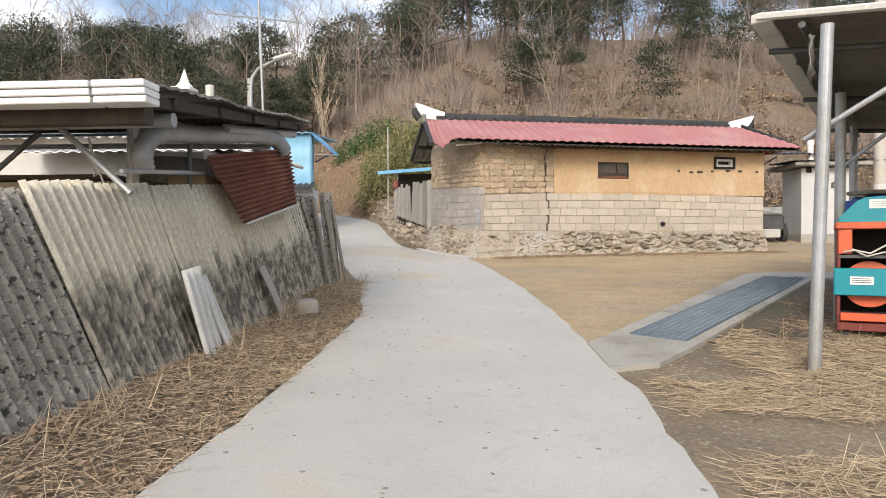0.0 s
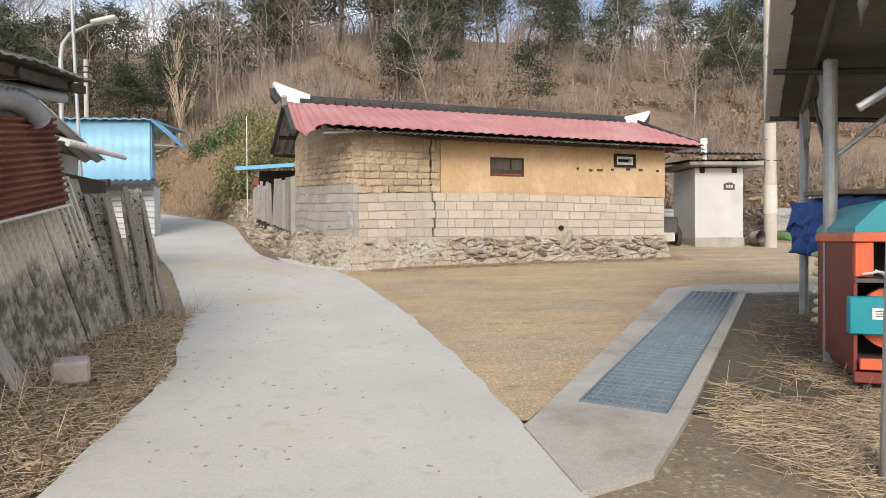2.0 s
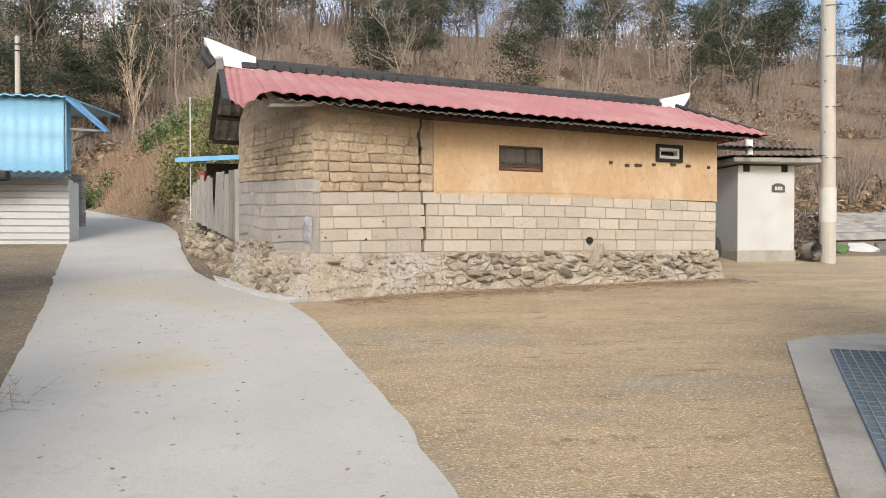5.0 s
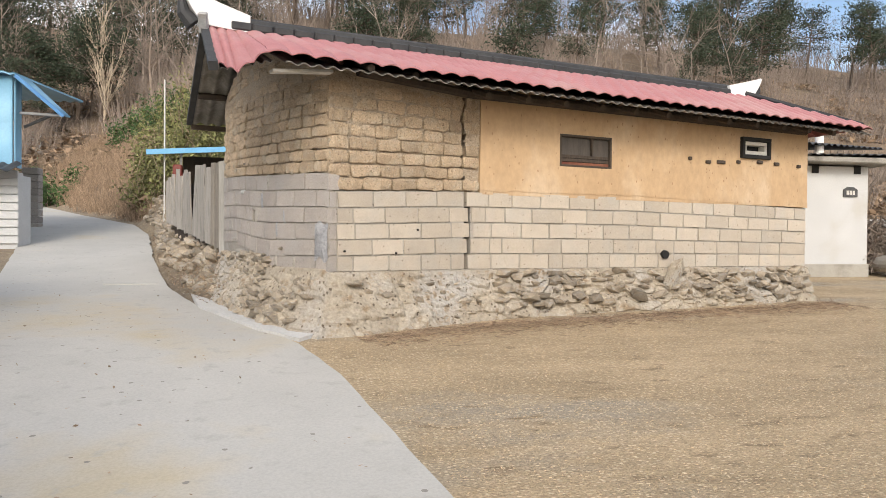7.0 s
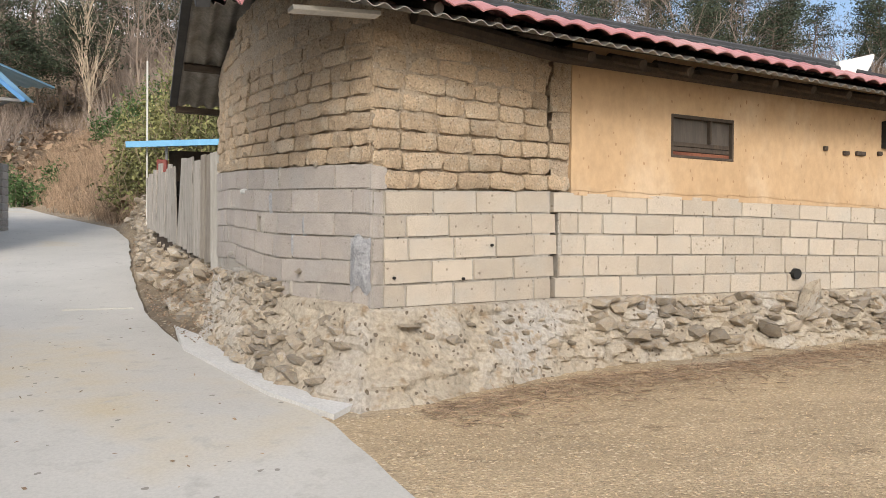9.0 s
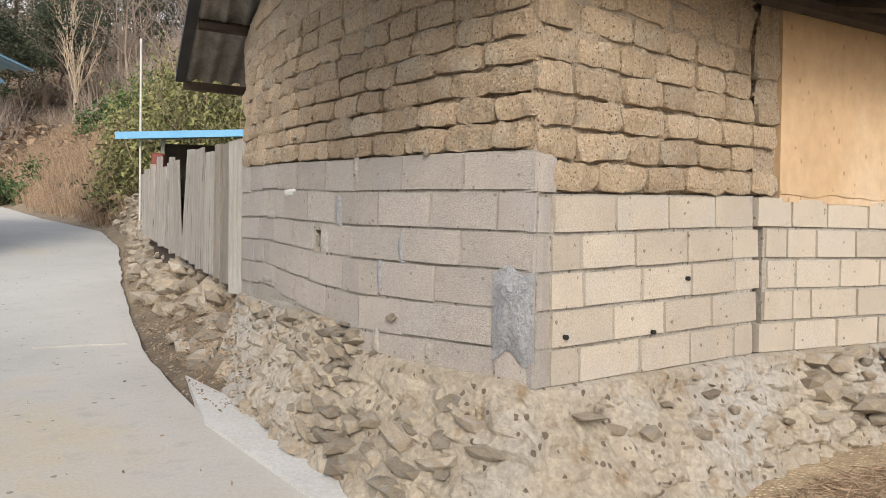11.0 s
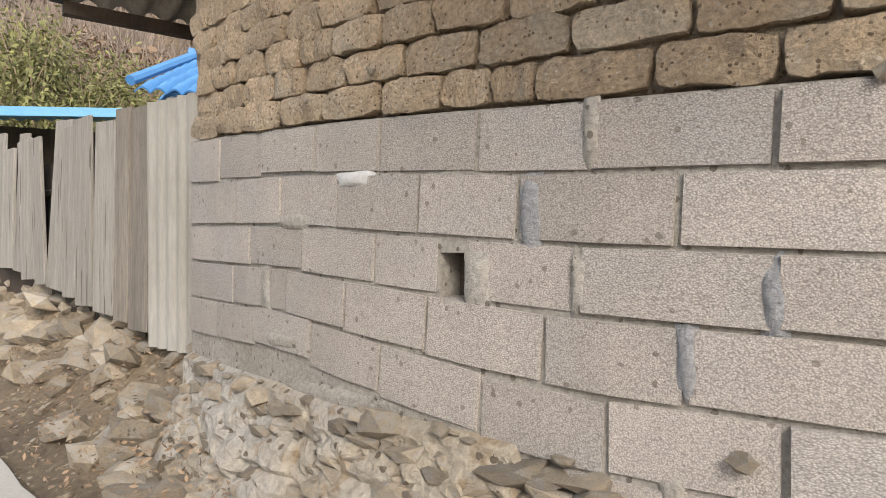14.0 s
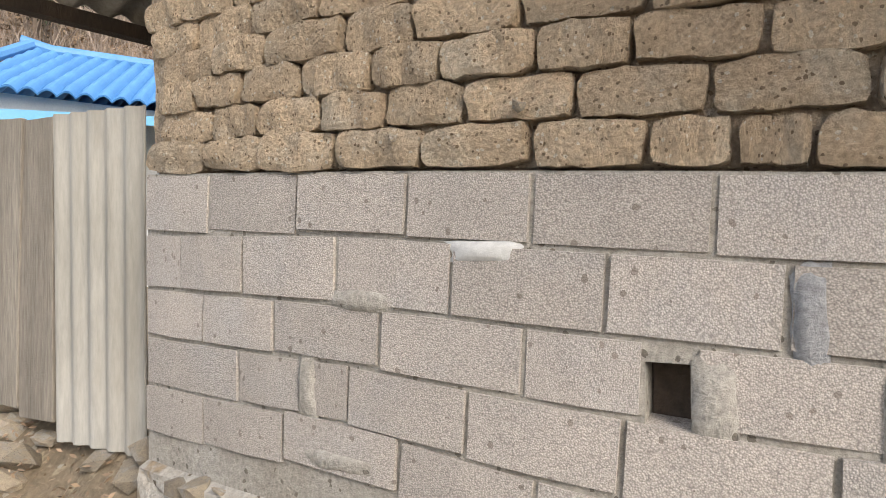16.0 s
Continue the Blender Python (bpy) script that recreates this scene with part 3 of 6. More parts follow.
F_JOINTS = (
    (0.1, 0.51, 0.9, 1.3, 1.68, 1.98, 2.29, 2.68, 3.09, 3.46, 3.84, 4.24, 4.64, 5.05, 5.43, 5.82, 6.22, 6.6, 7.0, 7.24),
    (0.1, 0.28, 0.65, 1.06, 1.47, 1.75, 1.94, 2.2, 2.56, 2.99, 3.35, 3.74, 4.12, 4.5, 4.9, 5.3, 5.7, 6.08, 6.48, 6.86, 7.24),
    (0.1, 0.3, 0.7, 1.1, 1.5, 1.77, 2.02, 2.42, 2.8, 3.2, 3.6, 4.0, 4.38, 4.78, 5.16, 5.55, 5.95, 6.34, 6.74, 7.24),
    (0.1, 0.5, 0.88, 1.28, 1.74, 2.0, 2.16, 2.58, 2.98, 3.38, 3.76, 4.16, 4.44, 4.74, 5.1, 5.5, 5.9, 6.3, 6.7, 7.24),
    (0.1, 0.28, 0.7, 1.1, 1.5, 1.70, 2.02, 2.4, 2.8, 3.0, 3.36, 3.7, 4.1, 4.48, 4.74, 5.12, 5.5, 5.9, 6.3, 6.7, 7.24),
)
house = thing("house", "old mud-brick house on a rubble base under a red tiled roof", "house")


def wall_core(poly, us, low, high, depth, inset, name, material, hole=None):
    """The mortar body of a wall that follows the line; low and high give its foot and top; hole: an opening right through it."""
    bm = bmesh.new()
    rows = []
    for u in us:
        m = seat(poly, u, 0)
        zs = [low(u), hole[2], hole[3], high(u)] if hole else [low(u), high(u)]
        rows.append([bm.verts.new(m @ Vector((0, y, z))) for y, zz in ((inset, zs), (depth, zs[::-1])) for z in zz])
    n = len(rows[0])
    for i, (a, b) in enumerate(zip(rows, rows[1:])):
        um = (us[i] + us[i + 1]) / 2
        for k in range(n):
            if hole and hole[0] < um < hole[1] and k in (1, 5):
                continue
            bm.faces.new((a[k], b[k], b[(k + 1) % n], a[(k + 1) % n]))
        if hole and hole[0] < um < hole[1]:
            bm.faces.new((a[1], b[1], b[6], a[6]))
            bm.faces.new((a[2], b[2], b[5], a[5]))
            bm.faces.new((a[1], a[2], a[5], a[6]))
            bm.faces.new((b[1], b[2], b[5], b[6]))
    bm.faces.new(rows[0])
    bm.faces.new(list(reversed(rows[-1])))
    return part(name, bm, material, house)


def L_TOP(u):
    """Top of the side wall under the two roof slopes."""
    return float(np.interp(u, (0, 1.55, 3.45), (3.56, 4.02, 3.62)))


def crack_at(z):
    """Where the crack runs up the front wall."""
    return 1.66 + 0.05 * noise.noise(Vector((z * 4.0, 7, 1))) + 0.025 * noise.noise(Vector((z * 13, 2, 5)))


lu = sorted([k * 0.15 for k in range(24) if k != 11] + [1.588, 1.68])
wall_left = wall_core(LW, lu, lambda u: 0.8, lambda u: L_LINES(0, u), 0.26, 0.012, "wall_side", M_MORTAR, (1.588, 1.68, 1.955, 2.095))
adobe_left = wall_core(LW, lu, lambda u: L_LINES(0, u) + 0.003, L_TOP, 0.26, 0.055, "upper_wall_side", M_MUD)
# the front wall is split by a crack where it bends
wall_front = wall_core(FW, [0.05, 0.4, 0.8, 1.2, 1.675], lambda u: 1.3, lambda u: F_LINES(0, u), 0.26, 0.014, "wall_front", M_MORTAR)
wall_front_b = wall_core(FW, [1.755] + [1.80 + 0.34 * k for k in range(17)], lambda u: 1.3, lambda u: F_LINES(0, u), 0.26, 0.014, "wall_front", M_MORTAR)
wall_core(FW, [0.05 + 0.36 * k for k in range(21)], lambda u: 0.8, lambda u: 1.40, 0.26, 0.010, "wall_footing", M_MORTAR)
adobe_front = wall_core(FW, [0.03, 0.4, 0.8, 1.2, 1.61], lambda u: F_LINES(0, u) + 0.003, lambda u: 3.5, 0.26, 0.055, "upper_wall_front", M_MUD)
wall_core(FW, [1.715, 1.8, 1.875], lambda u: F_LINES(0, u) + 0.003, lambda u: 3.5, 0.26, 0.055, "upper_wall_front", M_MUD)


def mud_skin(poly, u0, u1, low, high, parent, seed, split=False):
    """Rough mud pressed between the bricks, thicker higher up the wall; split leaves the crack open."""
    nu, nz = int((u1 - u0) / 0.026), 62
    vs, fs, keep = [], [], []
    for i in range(nu + 1):
        u = u0 + (u1 - u0) * i / nu
        m = seat(poly, u, 0)
        d = Vector((m[0][1], m[1][1], 0))
        p = Vector((m[0][3], m[1][3], 0))
        lo, hi = low(u), high(u)
        for j in range(nz + 1):
            z = lo + (hi - lo) * j / nz
            up_ = min(1.0, max(0.0, (z - lo - 0.2) / 0.75))
            o = -0.042 + 0.031 * up_ + 0.012 * noise.noise(Vector((u * 5 + seed, z * 6, 1))) + 0.009 * noise.noise(Vector((u * 15 + seed, z * 17, 3))) + 0.005 * noise.noise(Vector((u * 40 + seed, z * 40, 3)))
            vs.append(p - d * o + Vector((0, 0, z)))
    for i in range(nu):
        for j in range(nz):
            a = i * (nz + 1) + j
            z = vs[a].z
            if split and abs(u0 + (u1 - u0) * (i + 0.5) / nu - crack_at(z)) < 0.022:
                continue
            fs.append((a, a + nz + 1, a + nz + 2, a + 1))
    return part("mud_render", mesh("mud_render", vs, fs), M_MUD, parent)


mud_skin(LW, 0.0, 3.45, lambda u: L_LINES(0, u) + 0.01, L_TOP, house, 3)
mud_skin(FW, 0.0, 1.875, lambda u: F_LINES(0, u) + 0.01, lambda u: 3.5, house, 50, True)
straw = seat(LW, 1.634, 2.02)
part("straw_filling", boxed(-0.06, 0.1, -0.09, 0.06, 0.2, 0.09, straw, 0.02), M_BARK, house, "old straw in a broken block")


def smear(u, z, w_, h_, material=M_MORTAR):
    """A thin uneven lick of mortar over a joint of the side wall."""
    bm = bmesh.new()
    rows = []
    for j in range(7):
        row = []
        for i in range(7):
            a, b = i / 6 - 0.5, j / 6 - 0.5
            edge = (1 - abs(2 * a) ** 3) * (1 - abs(2 * b) ** 3)
            uu = u + w_ * a * (1 + 0.3 * noise.noise(Vector((b * 4, u * 9, z))))
            zz = z + h_ * b * (1 + 0.3 * noise.noise(Vector((a * 4, u * 7, z * 3))))
            row.append(bm.verts.new(seat(LW, uu, zz, -0.008 + edge * (0.018 + 0.008 * noise.noise(Vector((uu * 40, zz * 40, 1))))).translation))
        rows.append(row)
    for a, b in zip(rows, rows[1:]):
        for i in range(6):
            bm.faces.new((a[i], a[i + 1], b[i + 1], b[i]))
    return part("mortar_smear", bm, material, house, smooth=True)


for q in ((1.37, 2.2, 0.07, 0.19), (0.79, 2.01, 0.06, 0.18), (1.23, 2.03, 0.05, 0.17), (0.97, 1.86, 0.05, 0.18), (2.42, 2.2, 0.22, 0.06), (1.0, 1.52, 0.06, 0.16), (0.58, 1.52, 0.06, 0.14), (1.54, 2.02, 0.09, 0.18), (2.05, 2.33, 0.2, 0.055), (2.62, 1.95, 0.08, 0.2), (2.5, 1.76, 0.3, 0.06), (1.2, 2.4, 0.05, 0.18), (2.2, 1.6, 0.5, 0.07), (1.7, 1.55, 0.4, 0.06)):
    smear(*q, M_CEMENT if q[2:] == (0.2, 0.055) else M_PATCH if q[0] in (1.37, 0.79, 0.97) else M_MORTAR)
# lump of fresh cement on the corner
bm = bmesh.new()
rows = []
for j in range(15):
    z = 1.56 + 0.37 * j / 14
    row = []
    for i in range(11):
        u = -0.005 + 0.21 * i / 10
        edge = min(1, 3.2 * min(i / 10, 1 - i / 10) + 0.25 * (i == 0)) * min(1, 4 * min(j / 14, 1 - j / 14))
        o = 0.004 + edge * (0.018 + 0.022 * (0.5 + noise.noise(Vector((u * 14, z * 14, 2)))) + 0.02 * noise.noise(Vector((u * 35, z * 35, 5))))
        row.append(bm.verts.new(seat(LW, max(0, u), z + 0.06 * noise.noise(Vector((u * 12, 3, z * 7))), o) @ Vector((0.005 * (i == 0), 0, 0))))
    rows.append(row)
for a, b in zip(rows, rows[1:]):
    for i in range(10):
        bm.faces.new((a[i], a[i + 1], b[i + 1], b[i]))
part("cement_patch", bm, M_PATCH, house, "blue-grey lump of fresh cement", True)

# plastered part with its two openings
L1 = (FW[1] - FW[0]).length
FM = seat(FW, L1 + 0.001, 0)
XS = (0.235, 1.32, 2.07, 4.29, 4.80, 5.62)
for x0, x1, holes in ((XS[0], XS[1], ()), (XS[1], XS[2], ((2.68, 3.05),)), (XS[2], XS[3], ()), (XS[3], XS[4], ((2.96, 3.21),)), (XS[4], XS[5], ())):
    zs = [2.29] + [z for h in holes for z in h] + [3.55]
    for z0, z1 in zip(zs[::2], zs[1::2]):
        part("plastered_panel", boxed(x0, 0.0, z0, x1, 0.24, z1, FM), M_PLASTER, house)
# ragged lower rim of the plaster
bm = bmesh.new()
up, dn = [], []
for k in range(90):
    x = XS[0] + (XS[5] - XS[0]) * k / 89
    up.append(bm.verts.new(FM @ Vector((x, -0.008, 2.36))))
    dn.append(bm.verts.new(FM @ Vector((x, -0.006, F_LINES(0, x + L1) + 0.012 + 0.03 * noise.noise(Vector((x * 5, 1, 1)))))))
for k in range(89):
    bm.faces.new((up[k], up[k + 1], dn[k + 1], dn[k]))
part("plaster_rim", bm, M_PLASTER, house)
back = [Vector((-0.6, 18.75)), Vector((7.05, 20.65))]
rear = bmesh.new()
box(rear, 0.25, -0.26, 0.8, (back[1] - back[0]).length, 0.24, 3.55, Matrix.Translation((-0.6, 18.75, 0)) @ Matrix.Rotation(math.atan2(1.9, 7.65), 4, "Z"))
part("wall_rear", rear, M_MUD, house)
side = bmesh.new()
d = Vector((7.05, 20.65)) - Vector((7.8, 17.66))
box(side, 0.06, 0.02, 0.8, d.length, 0.24, 3.55, Matrix.Translation((7.8, 17.66, 0)) @ Matrix.Rotation(math.atan2(d.y, d.x), 4, "Z"))
part("wall_end", side, M_PLASTER, house)
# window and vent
# black panes: the dark behind both openings is put into their colour
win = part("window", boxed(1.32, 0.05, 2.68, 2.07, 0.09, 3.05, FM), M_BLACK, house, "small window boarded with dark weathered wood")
for k in range(3):
    bm = bmesh.new()
    box(bm, 1.33, 0.03, 2.69 + k * 0.045, 2.06, 0.05, 2.73 + k * 0.045, FM, 0.003)
    part("sill_board", bm, M_RUST if k == 0 else M_DARKWOOD, win)
bm = bmesh.new()
for x0, z0, x1, z1 in ((1.31, 2.67, 2.08, 2.695), (1.31, 3.03, 2.08, 3.06), (1.31, 2.695, 1.335, 3.03), (2.055, 2.695, 2.08, 3.03), (1.78, 2.82, 1.80, 3.03)):
    box(bm, x0, -0.006, z0, x1, 0.06, z1, FM, 0.003)
part("window_frame", bm, M_DARKWOOD, win)
part("window_board", boxed(1.335, 0.035, 2.82, 2.055, 0.049, 3.03, FM), mat("grey_board", (0.10, 0.085, 0.07), (0.065, 0.055, 0.048), 6, 0.8, 0.4, 30, stretch=(4, 4, 0.3)), win)
vent = part("vent_window", boxed(4.29, 0.10, 2.96, 4.80, 0.14, 3.21, FM), M_BLACK, house, "small black-framed vent window")
for s, m_, o in ((0.0, M_BLACK, 0.05), (0.055, M_PVC, 0.02)):
    bm = bmesh.new()
    a, b, c, d_ = 4.27 + s, 4.82 - s, 2.94 + s, 3.23 - s
    for x0, z0, x1, z1 in ((a, c, b, c + 0.05), (a, d_ - 0.05, b, d_), (a, c + 0.05, a + 0.05, d_ - 0.05), (b - 0.05, c + 0.05, b, d_ - 0.05)):
        box(bm, x0, -o, z0, x1, 0.09, z1, FM, 0.004)
    part("vent_frame", bm, m_, vent)
# stub beam ends in the plaster
for u, z, ln in ((4.99, 2.88, 0.05), (5.31, 2.85, 0.08), (5.54, 2.86, 0.14), (5.86, 2.88, 0.06), (6.27, 2.90, 0.1), (6.6, 2.89, 0.09), (7.05, 2.88, 0.06)):
    x = u - L1
    part("beam_stub", boxed(x - ln / 2, -0.03, z - 0.022, x + ln / 2, 0.05, z + 0.022, FM, 0.006), M_DARKWOOD, house)
# black plug for the drain hole's shade, and the pale lump under it
bm = bmesh.new()
tube(bm, [FM @ Vector((2.94, -0.04, 1.60)), FM @ Vector((2.94, 0.2, 1.62))], 0.055, seg=12)
part("drain_hole", bm, M_BLACK, house)
lump = part("render_lump", rock_mesh(77), M_FOUND, house, "pale render lump under the drain hole")
lump.matrix_basis = FM @ Matrix.LocRotScale((3.02, -0.10, 1.33), Euler((0.25, 0.35, 0)), (0.26, 0.2, 0.62))

# foundation skirt of stones in rough render, flaring towards the ground
bm = bmesh.new()
rows = []
SKIRT = [(LW, 3.45 - 0.03 * k) for k in range(114)] + [(FW, 0.0)] + [(FW, 0.03 * k) for k in range(1, 243)]
for poly, u in SKIRT:
    m = seat(poly, u, 0)
    if u < 0.08:
        a, b = seat(LW, 0, 0), seat(FW, 0, 0)
        dirs = -(Vector((a[0][1], a[1][1], 0)) + Vector((b[0][1], b[1][1], 0))).normalized()
    else:
        dirs = -Vector((m[0][1], m[1][1], 0))
    p = Vector((m[0][3], m[1][3], 0))
    top = (1.47 if u < 1.4 else 1.60) if poly is LW else 1.435
    flare = float(np.interp(u, (0, 1.2, 3.4), (0.42, 0.38, 0.25))) if poly is LW else float(np.interp(u, (0, 1.6, 2.4, 7.3), (0.42, 0.30, 0.22, 0.22)))
    # smooth render by the corner, open rubble further along
    rubble = float(np.interp(u, (0.7, 1.5), (0.35, 0.85))) if poly is LW else float(np.interp(u, (0.3, 1.7, 2.1), (0.3, 0.45, 1.0)))
    w_ = -u if poly is LW else u
    row = []
    n = 34
    for k in range(n + 1):
        t = k / n
        q = p + dirs * (0.004 + flare * t ** 1.3)
        zg = lie1(q.x, q.y) - 0.08
        z = top + (zg - top) * t
        wob = 0.25 * noise.noise(Vector((w_ * 5, z * 5, 0)))
        dv, pts_ = noise.voronoi(Vector((w_ * 3.6 + wob + 60, z * 7.5 + wob, 2)))
        seam = min(1.0, (dv[1] - dv[0]) * 4.5)
        face = noise.noise(pts_[0] * 3.7)
        ridge = 1 - abs(noise.noise(Vector((w_ * 4.5, z * 5, 9)))) * 2
        lump = rubble * (0.055 * (seam - 0.75) + 0.028 * face) + (1 - rubble) * (0.055 * ridge - 0.03) + 0.04 * noise.noise(Vector((w_ * 2.4, z * 3, 1))) + 0.016 * noise.noise(Vector((w_ * 17, z * 19, 4))) + 0.008 * noise.noise(Vector((w_ * 40, z * 40, 4)))
        q = q + dirs * (lump * min(1, 4.5 * t) + (0.02 if t > 0 else -0.02))
        row.append(bm.verts.new((q.x, q.y, z)))
    rows.append(row)
for a, b in zip(rows, rows[1:]):
    for k in range(len(a) - 1):
        bm.faces.new((a[k], a[k + 1], b[k + 1], b[k]))
part("foundation", bm, M_FOUND, house, "rubble foundation in rough cracked render")

# ---- roof ----
E0, E0B, E1 = Vector((0.09, 14.85, 3.20)), Vector((0.34, 14.98, 3.43)), Vector((8.58, 17.32, 3.42))
E0L = Vector((-0.14, 15.29, 3.38))
RA, RB = Vector((-0.53, 17.04, 4.215)), Vector((7.62, 19.16, 4.24))
RM0 = RA.lerp(RB, 0.05)
E3, E2 = Vector((-1.2, 19.64, 3.53)), Vector((7.55, 21.55, 3.45))
part("roof_tiles", sheet(E0B, E1, RM0, RB, 40, 0.019, profile="tile", steps=8, step=0.034, thick=0.01, per=6), M_TILE, house, "faded red metal tile sheets")
part("roof_corner", sheet(E0, E0B, RA.lerp(RB, 0.025), RM0, 2, 0.019, profile="tile", steps=8, step=0.03, thick=0.01, per=6), M_TILE, house, "bent red tile sheet hanging at the roof corner")
part("roof_corner", sheet(E0L, E0, RA, RA.lerp(RB, 0.025), 2, 0.019, profile="tile", steps=8, step=0.03, thick=0.01, per=6), M_TILE, house)
part("roof_rear", sheet(E2, E3, RB, RA, 52, 0.026, per=8, nv=4, thick=0.012), M_SLATE, house, "grey corrugated cement sheets on the rear slope")
part("roof_end", sheet(E1, E2, RB, RB + Vector((0.05, 0.05, 0)), 20, 0.02, profile="tile", steps=5, step=0.02, per=6), M_TILE, house)
o1 = Vector((0.03, 0.05, -0.075))
part("under_sheet", sheet(E0B + o1 + Vector((0.12, 0.03, 0)), E1 + o1, RM0 - Vector((0, 0, 0.09)), RB - Vector((0, 0, 0.09)), 62, 0.014, per=8, nv=3), M_SLATE, house, "grey corrugated cement sheet under the tiles")
part("under_sheet", sheet(E0L + Vector((0.02, 0.04, -0.05)), E0B + o1, RA - Vector((0, 0, 0.08)), RM0 - Vector((0, 0, 0.09)), 6, 0.014, per=8, nv=3), M_SLATE, house)
for a, b in ((RA + Vector((-0.03, -0.02, -0.02)), E3 + Vector((-0.03, 0, 0.0))), (RA + Vector((-0.03, -0.02, -0.02)), E0L + Vector((-0.04, 0.02, -0.03)))):
    part("verge_board", bar([a, b], 0.06, seg=4), M_RIDGE, house, "dark painted verge board")
part("eave_board", bar([E3 + Vector((0.0, -0.02, -0.07)), E3.lerp(E2, 0.14) + Vector((0, -0.02, -0.07))], 0.05, seg=4), M_DARKWOOD, house)
part("rear_purlin", bar([E3.lerp(RA, 0.4) + Vector((0.02, 0, -0.07)), E3.lerp(RA, 0.4) + Vector((1.4, 0.35, -0.07))], 0.045, seg=6), M_DARKWOOD, house)
part("gutter_end", boxed(-0.05, -0.05, -0.16, 0.05, 0.05, 0.06, Matrix.Translation(RA + Vector((0.0, -0.28, 0.02))) @ Matrix.Rotation(0.5, 4, "X"), 0.01), M_STEEL, house)
part("hip_cap", bar([RB + Vector((0.1, 0, 0.05)), E1 + Vector((-0.1, 0.1, 0.06))], 0.045, seg=6), M_RIDGE, house)
rd = (RB - RA).normalized()
bm = bmesh.new()
n = 34
L = (RB - RA).length
RM = Matrix.Translation(RA) @ Matrix.Rotation(math.atan2(rd.y, rd.x), 4, "Z")
for k in range(1, n - 1):
    box(bm, L * k / n + 0.002, -0.13, -0.02, L * (k + 1) / n - 0.002, 0.13, 0.085 + 0.004 * (k % 2), RM, 0.02)
tube(bm, [RM @ Vector((0.3, 0, 0.10)), RM @ Vector((L - 0.2, 0, 0.11))], 0.07, seg=10)
part("ridge_cap", bm, M_RIDGE, house, "black ridge tiles")
for nm, x0, sgn in (("ridge_horn", 0.47, -1), ("ridge_horn", L - 0.28, 1)):
    bm = bmesh.new()
    prof = [(0.0, 0.17), (0.3, 0.245), (0.6, 0.325), (0.84, 0.39), (0.87, 0.37), (0.84, 0.30), (0.77, 0.18), (0.68, 0.07), (0.6, 0.0), (0.0, -0.03)]
    for s in (-0.115, 0.115):
        bm.faces.new([bm.verts.new(RM @ Vector((x0 + sgn * a * 0.85, s, b * (1 if sgn < 0 else 0.85)))) for a, b in prof])
    fs = list(bm.faces)
    a, b = fs[0].verts[:], fs[1].verts[:]
    for k in range(len(prof)):
        bm.faces.new((a[k], a[(k + 1) % len(prof)], b[(k + 1) % len(prof)], b[k]))
    horn = part(nm, bm, M_WHITE, house, "white plastered upturned ridge end")
    bm = bmesh.new()
    tube(bm, [RM @ Vector((x0 + sgn * 0.62, 0, 0.02)), RM @ Vector((x0 + sgn * 0.73, 0, 0.14)), RM @ Vector((x0 + sgn * 0.75, 0, 0.27))], 0.10, 0.05, seg=10)
    part("dark_tip", bm, M_RIDGE, horn)
# rafters under the front eave
for k in range(15):
    u = 0.25 + k * 0.5
    m = seat(FW, u, 3.34 if u > 1.7 else 3.42)
    part("rafter", bar([m @ Vector((0, -0.42, -0.02)), m @ Vector((0, 0.3, 0.24))], 0.04, seg=7), M_DARKWOOD, house)
m = seat(FW, 1.7, 0)
part("wall_plate", bar([seat(FW, 0.3, 3.46) @ Vector((0, -0.05, 0)), seat(FW, 1.7, 3.42) @ Vector((0, -0.03, 0)), seat(FW, 7.2, 3.40) @ Vector((0, 0.0, 0))], 0.06, seg=8), M_DARKWOOD, house)
part("loose_board", boxed(-0.3, -0.05, 0, 0.3, 0.05, 0.03, Matrix.Translation((0.62, 15.35, 3.33)) @ Matrix.Rotation(radians(22), 4, "Z") @ Matrix.Rotation(radians(-7), 4, "Y"), 0.004), M_PVC, house)
# black plugs on the face stand in for the shade in small holes
for u, z in ((1.05, 1.87), (0.78, 1.62), (0.18, 1.64)):
    m = seat(FW, u, z)
    part("peg_hole", bar([m @ Vector((0, -0.018, 0)), m @ Vector((0, 0.03, 0))], 0.011, seg=8), M_BLACK, house)

# ---- corrugated fence along the lane ----
fence = thing("sheet_fence", "leaning fence of stained corrugated cement sheets by the lane", "fence")


def fence_sheet(y, width, h, material, x=-1.12, lean=0.34, rake=0.42, name="sheet", label="", waves=None, drop=0.06, twist=0.0):
    z = lie1(x, y + width / 2) - drop
    a, b = Vector((x, y, z)), Vector((x + twist, y + width, z + 0.03 * width))
    s = Vector((-lean, -rake, h))
    me = sheet(a, b, a + s, b + s + Vector((0, 0, 0.06 * width)), waves or max(2, round(width / 0.105)), 0.028, nv=5, thick=0.008, rough=0.012)
    return part(name, me, material, fence, label)


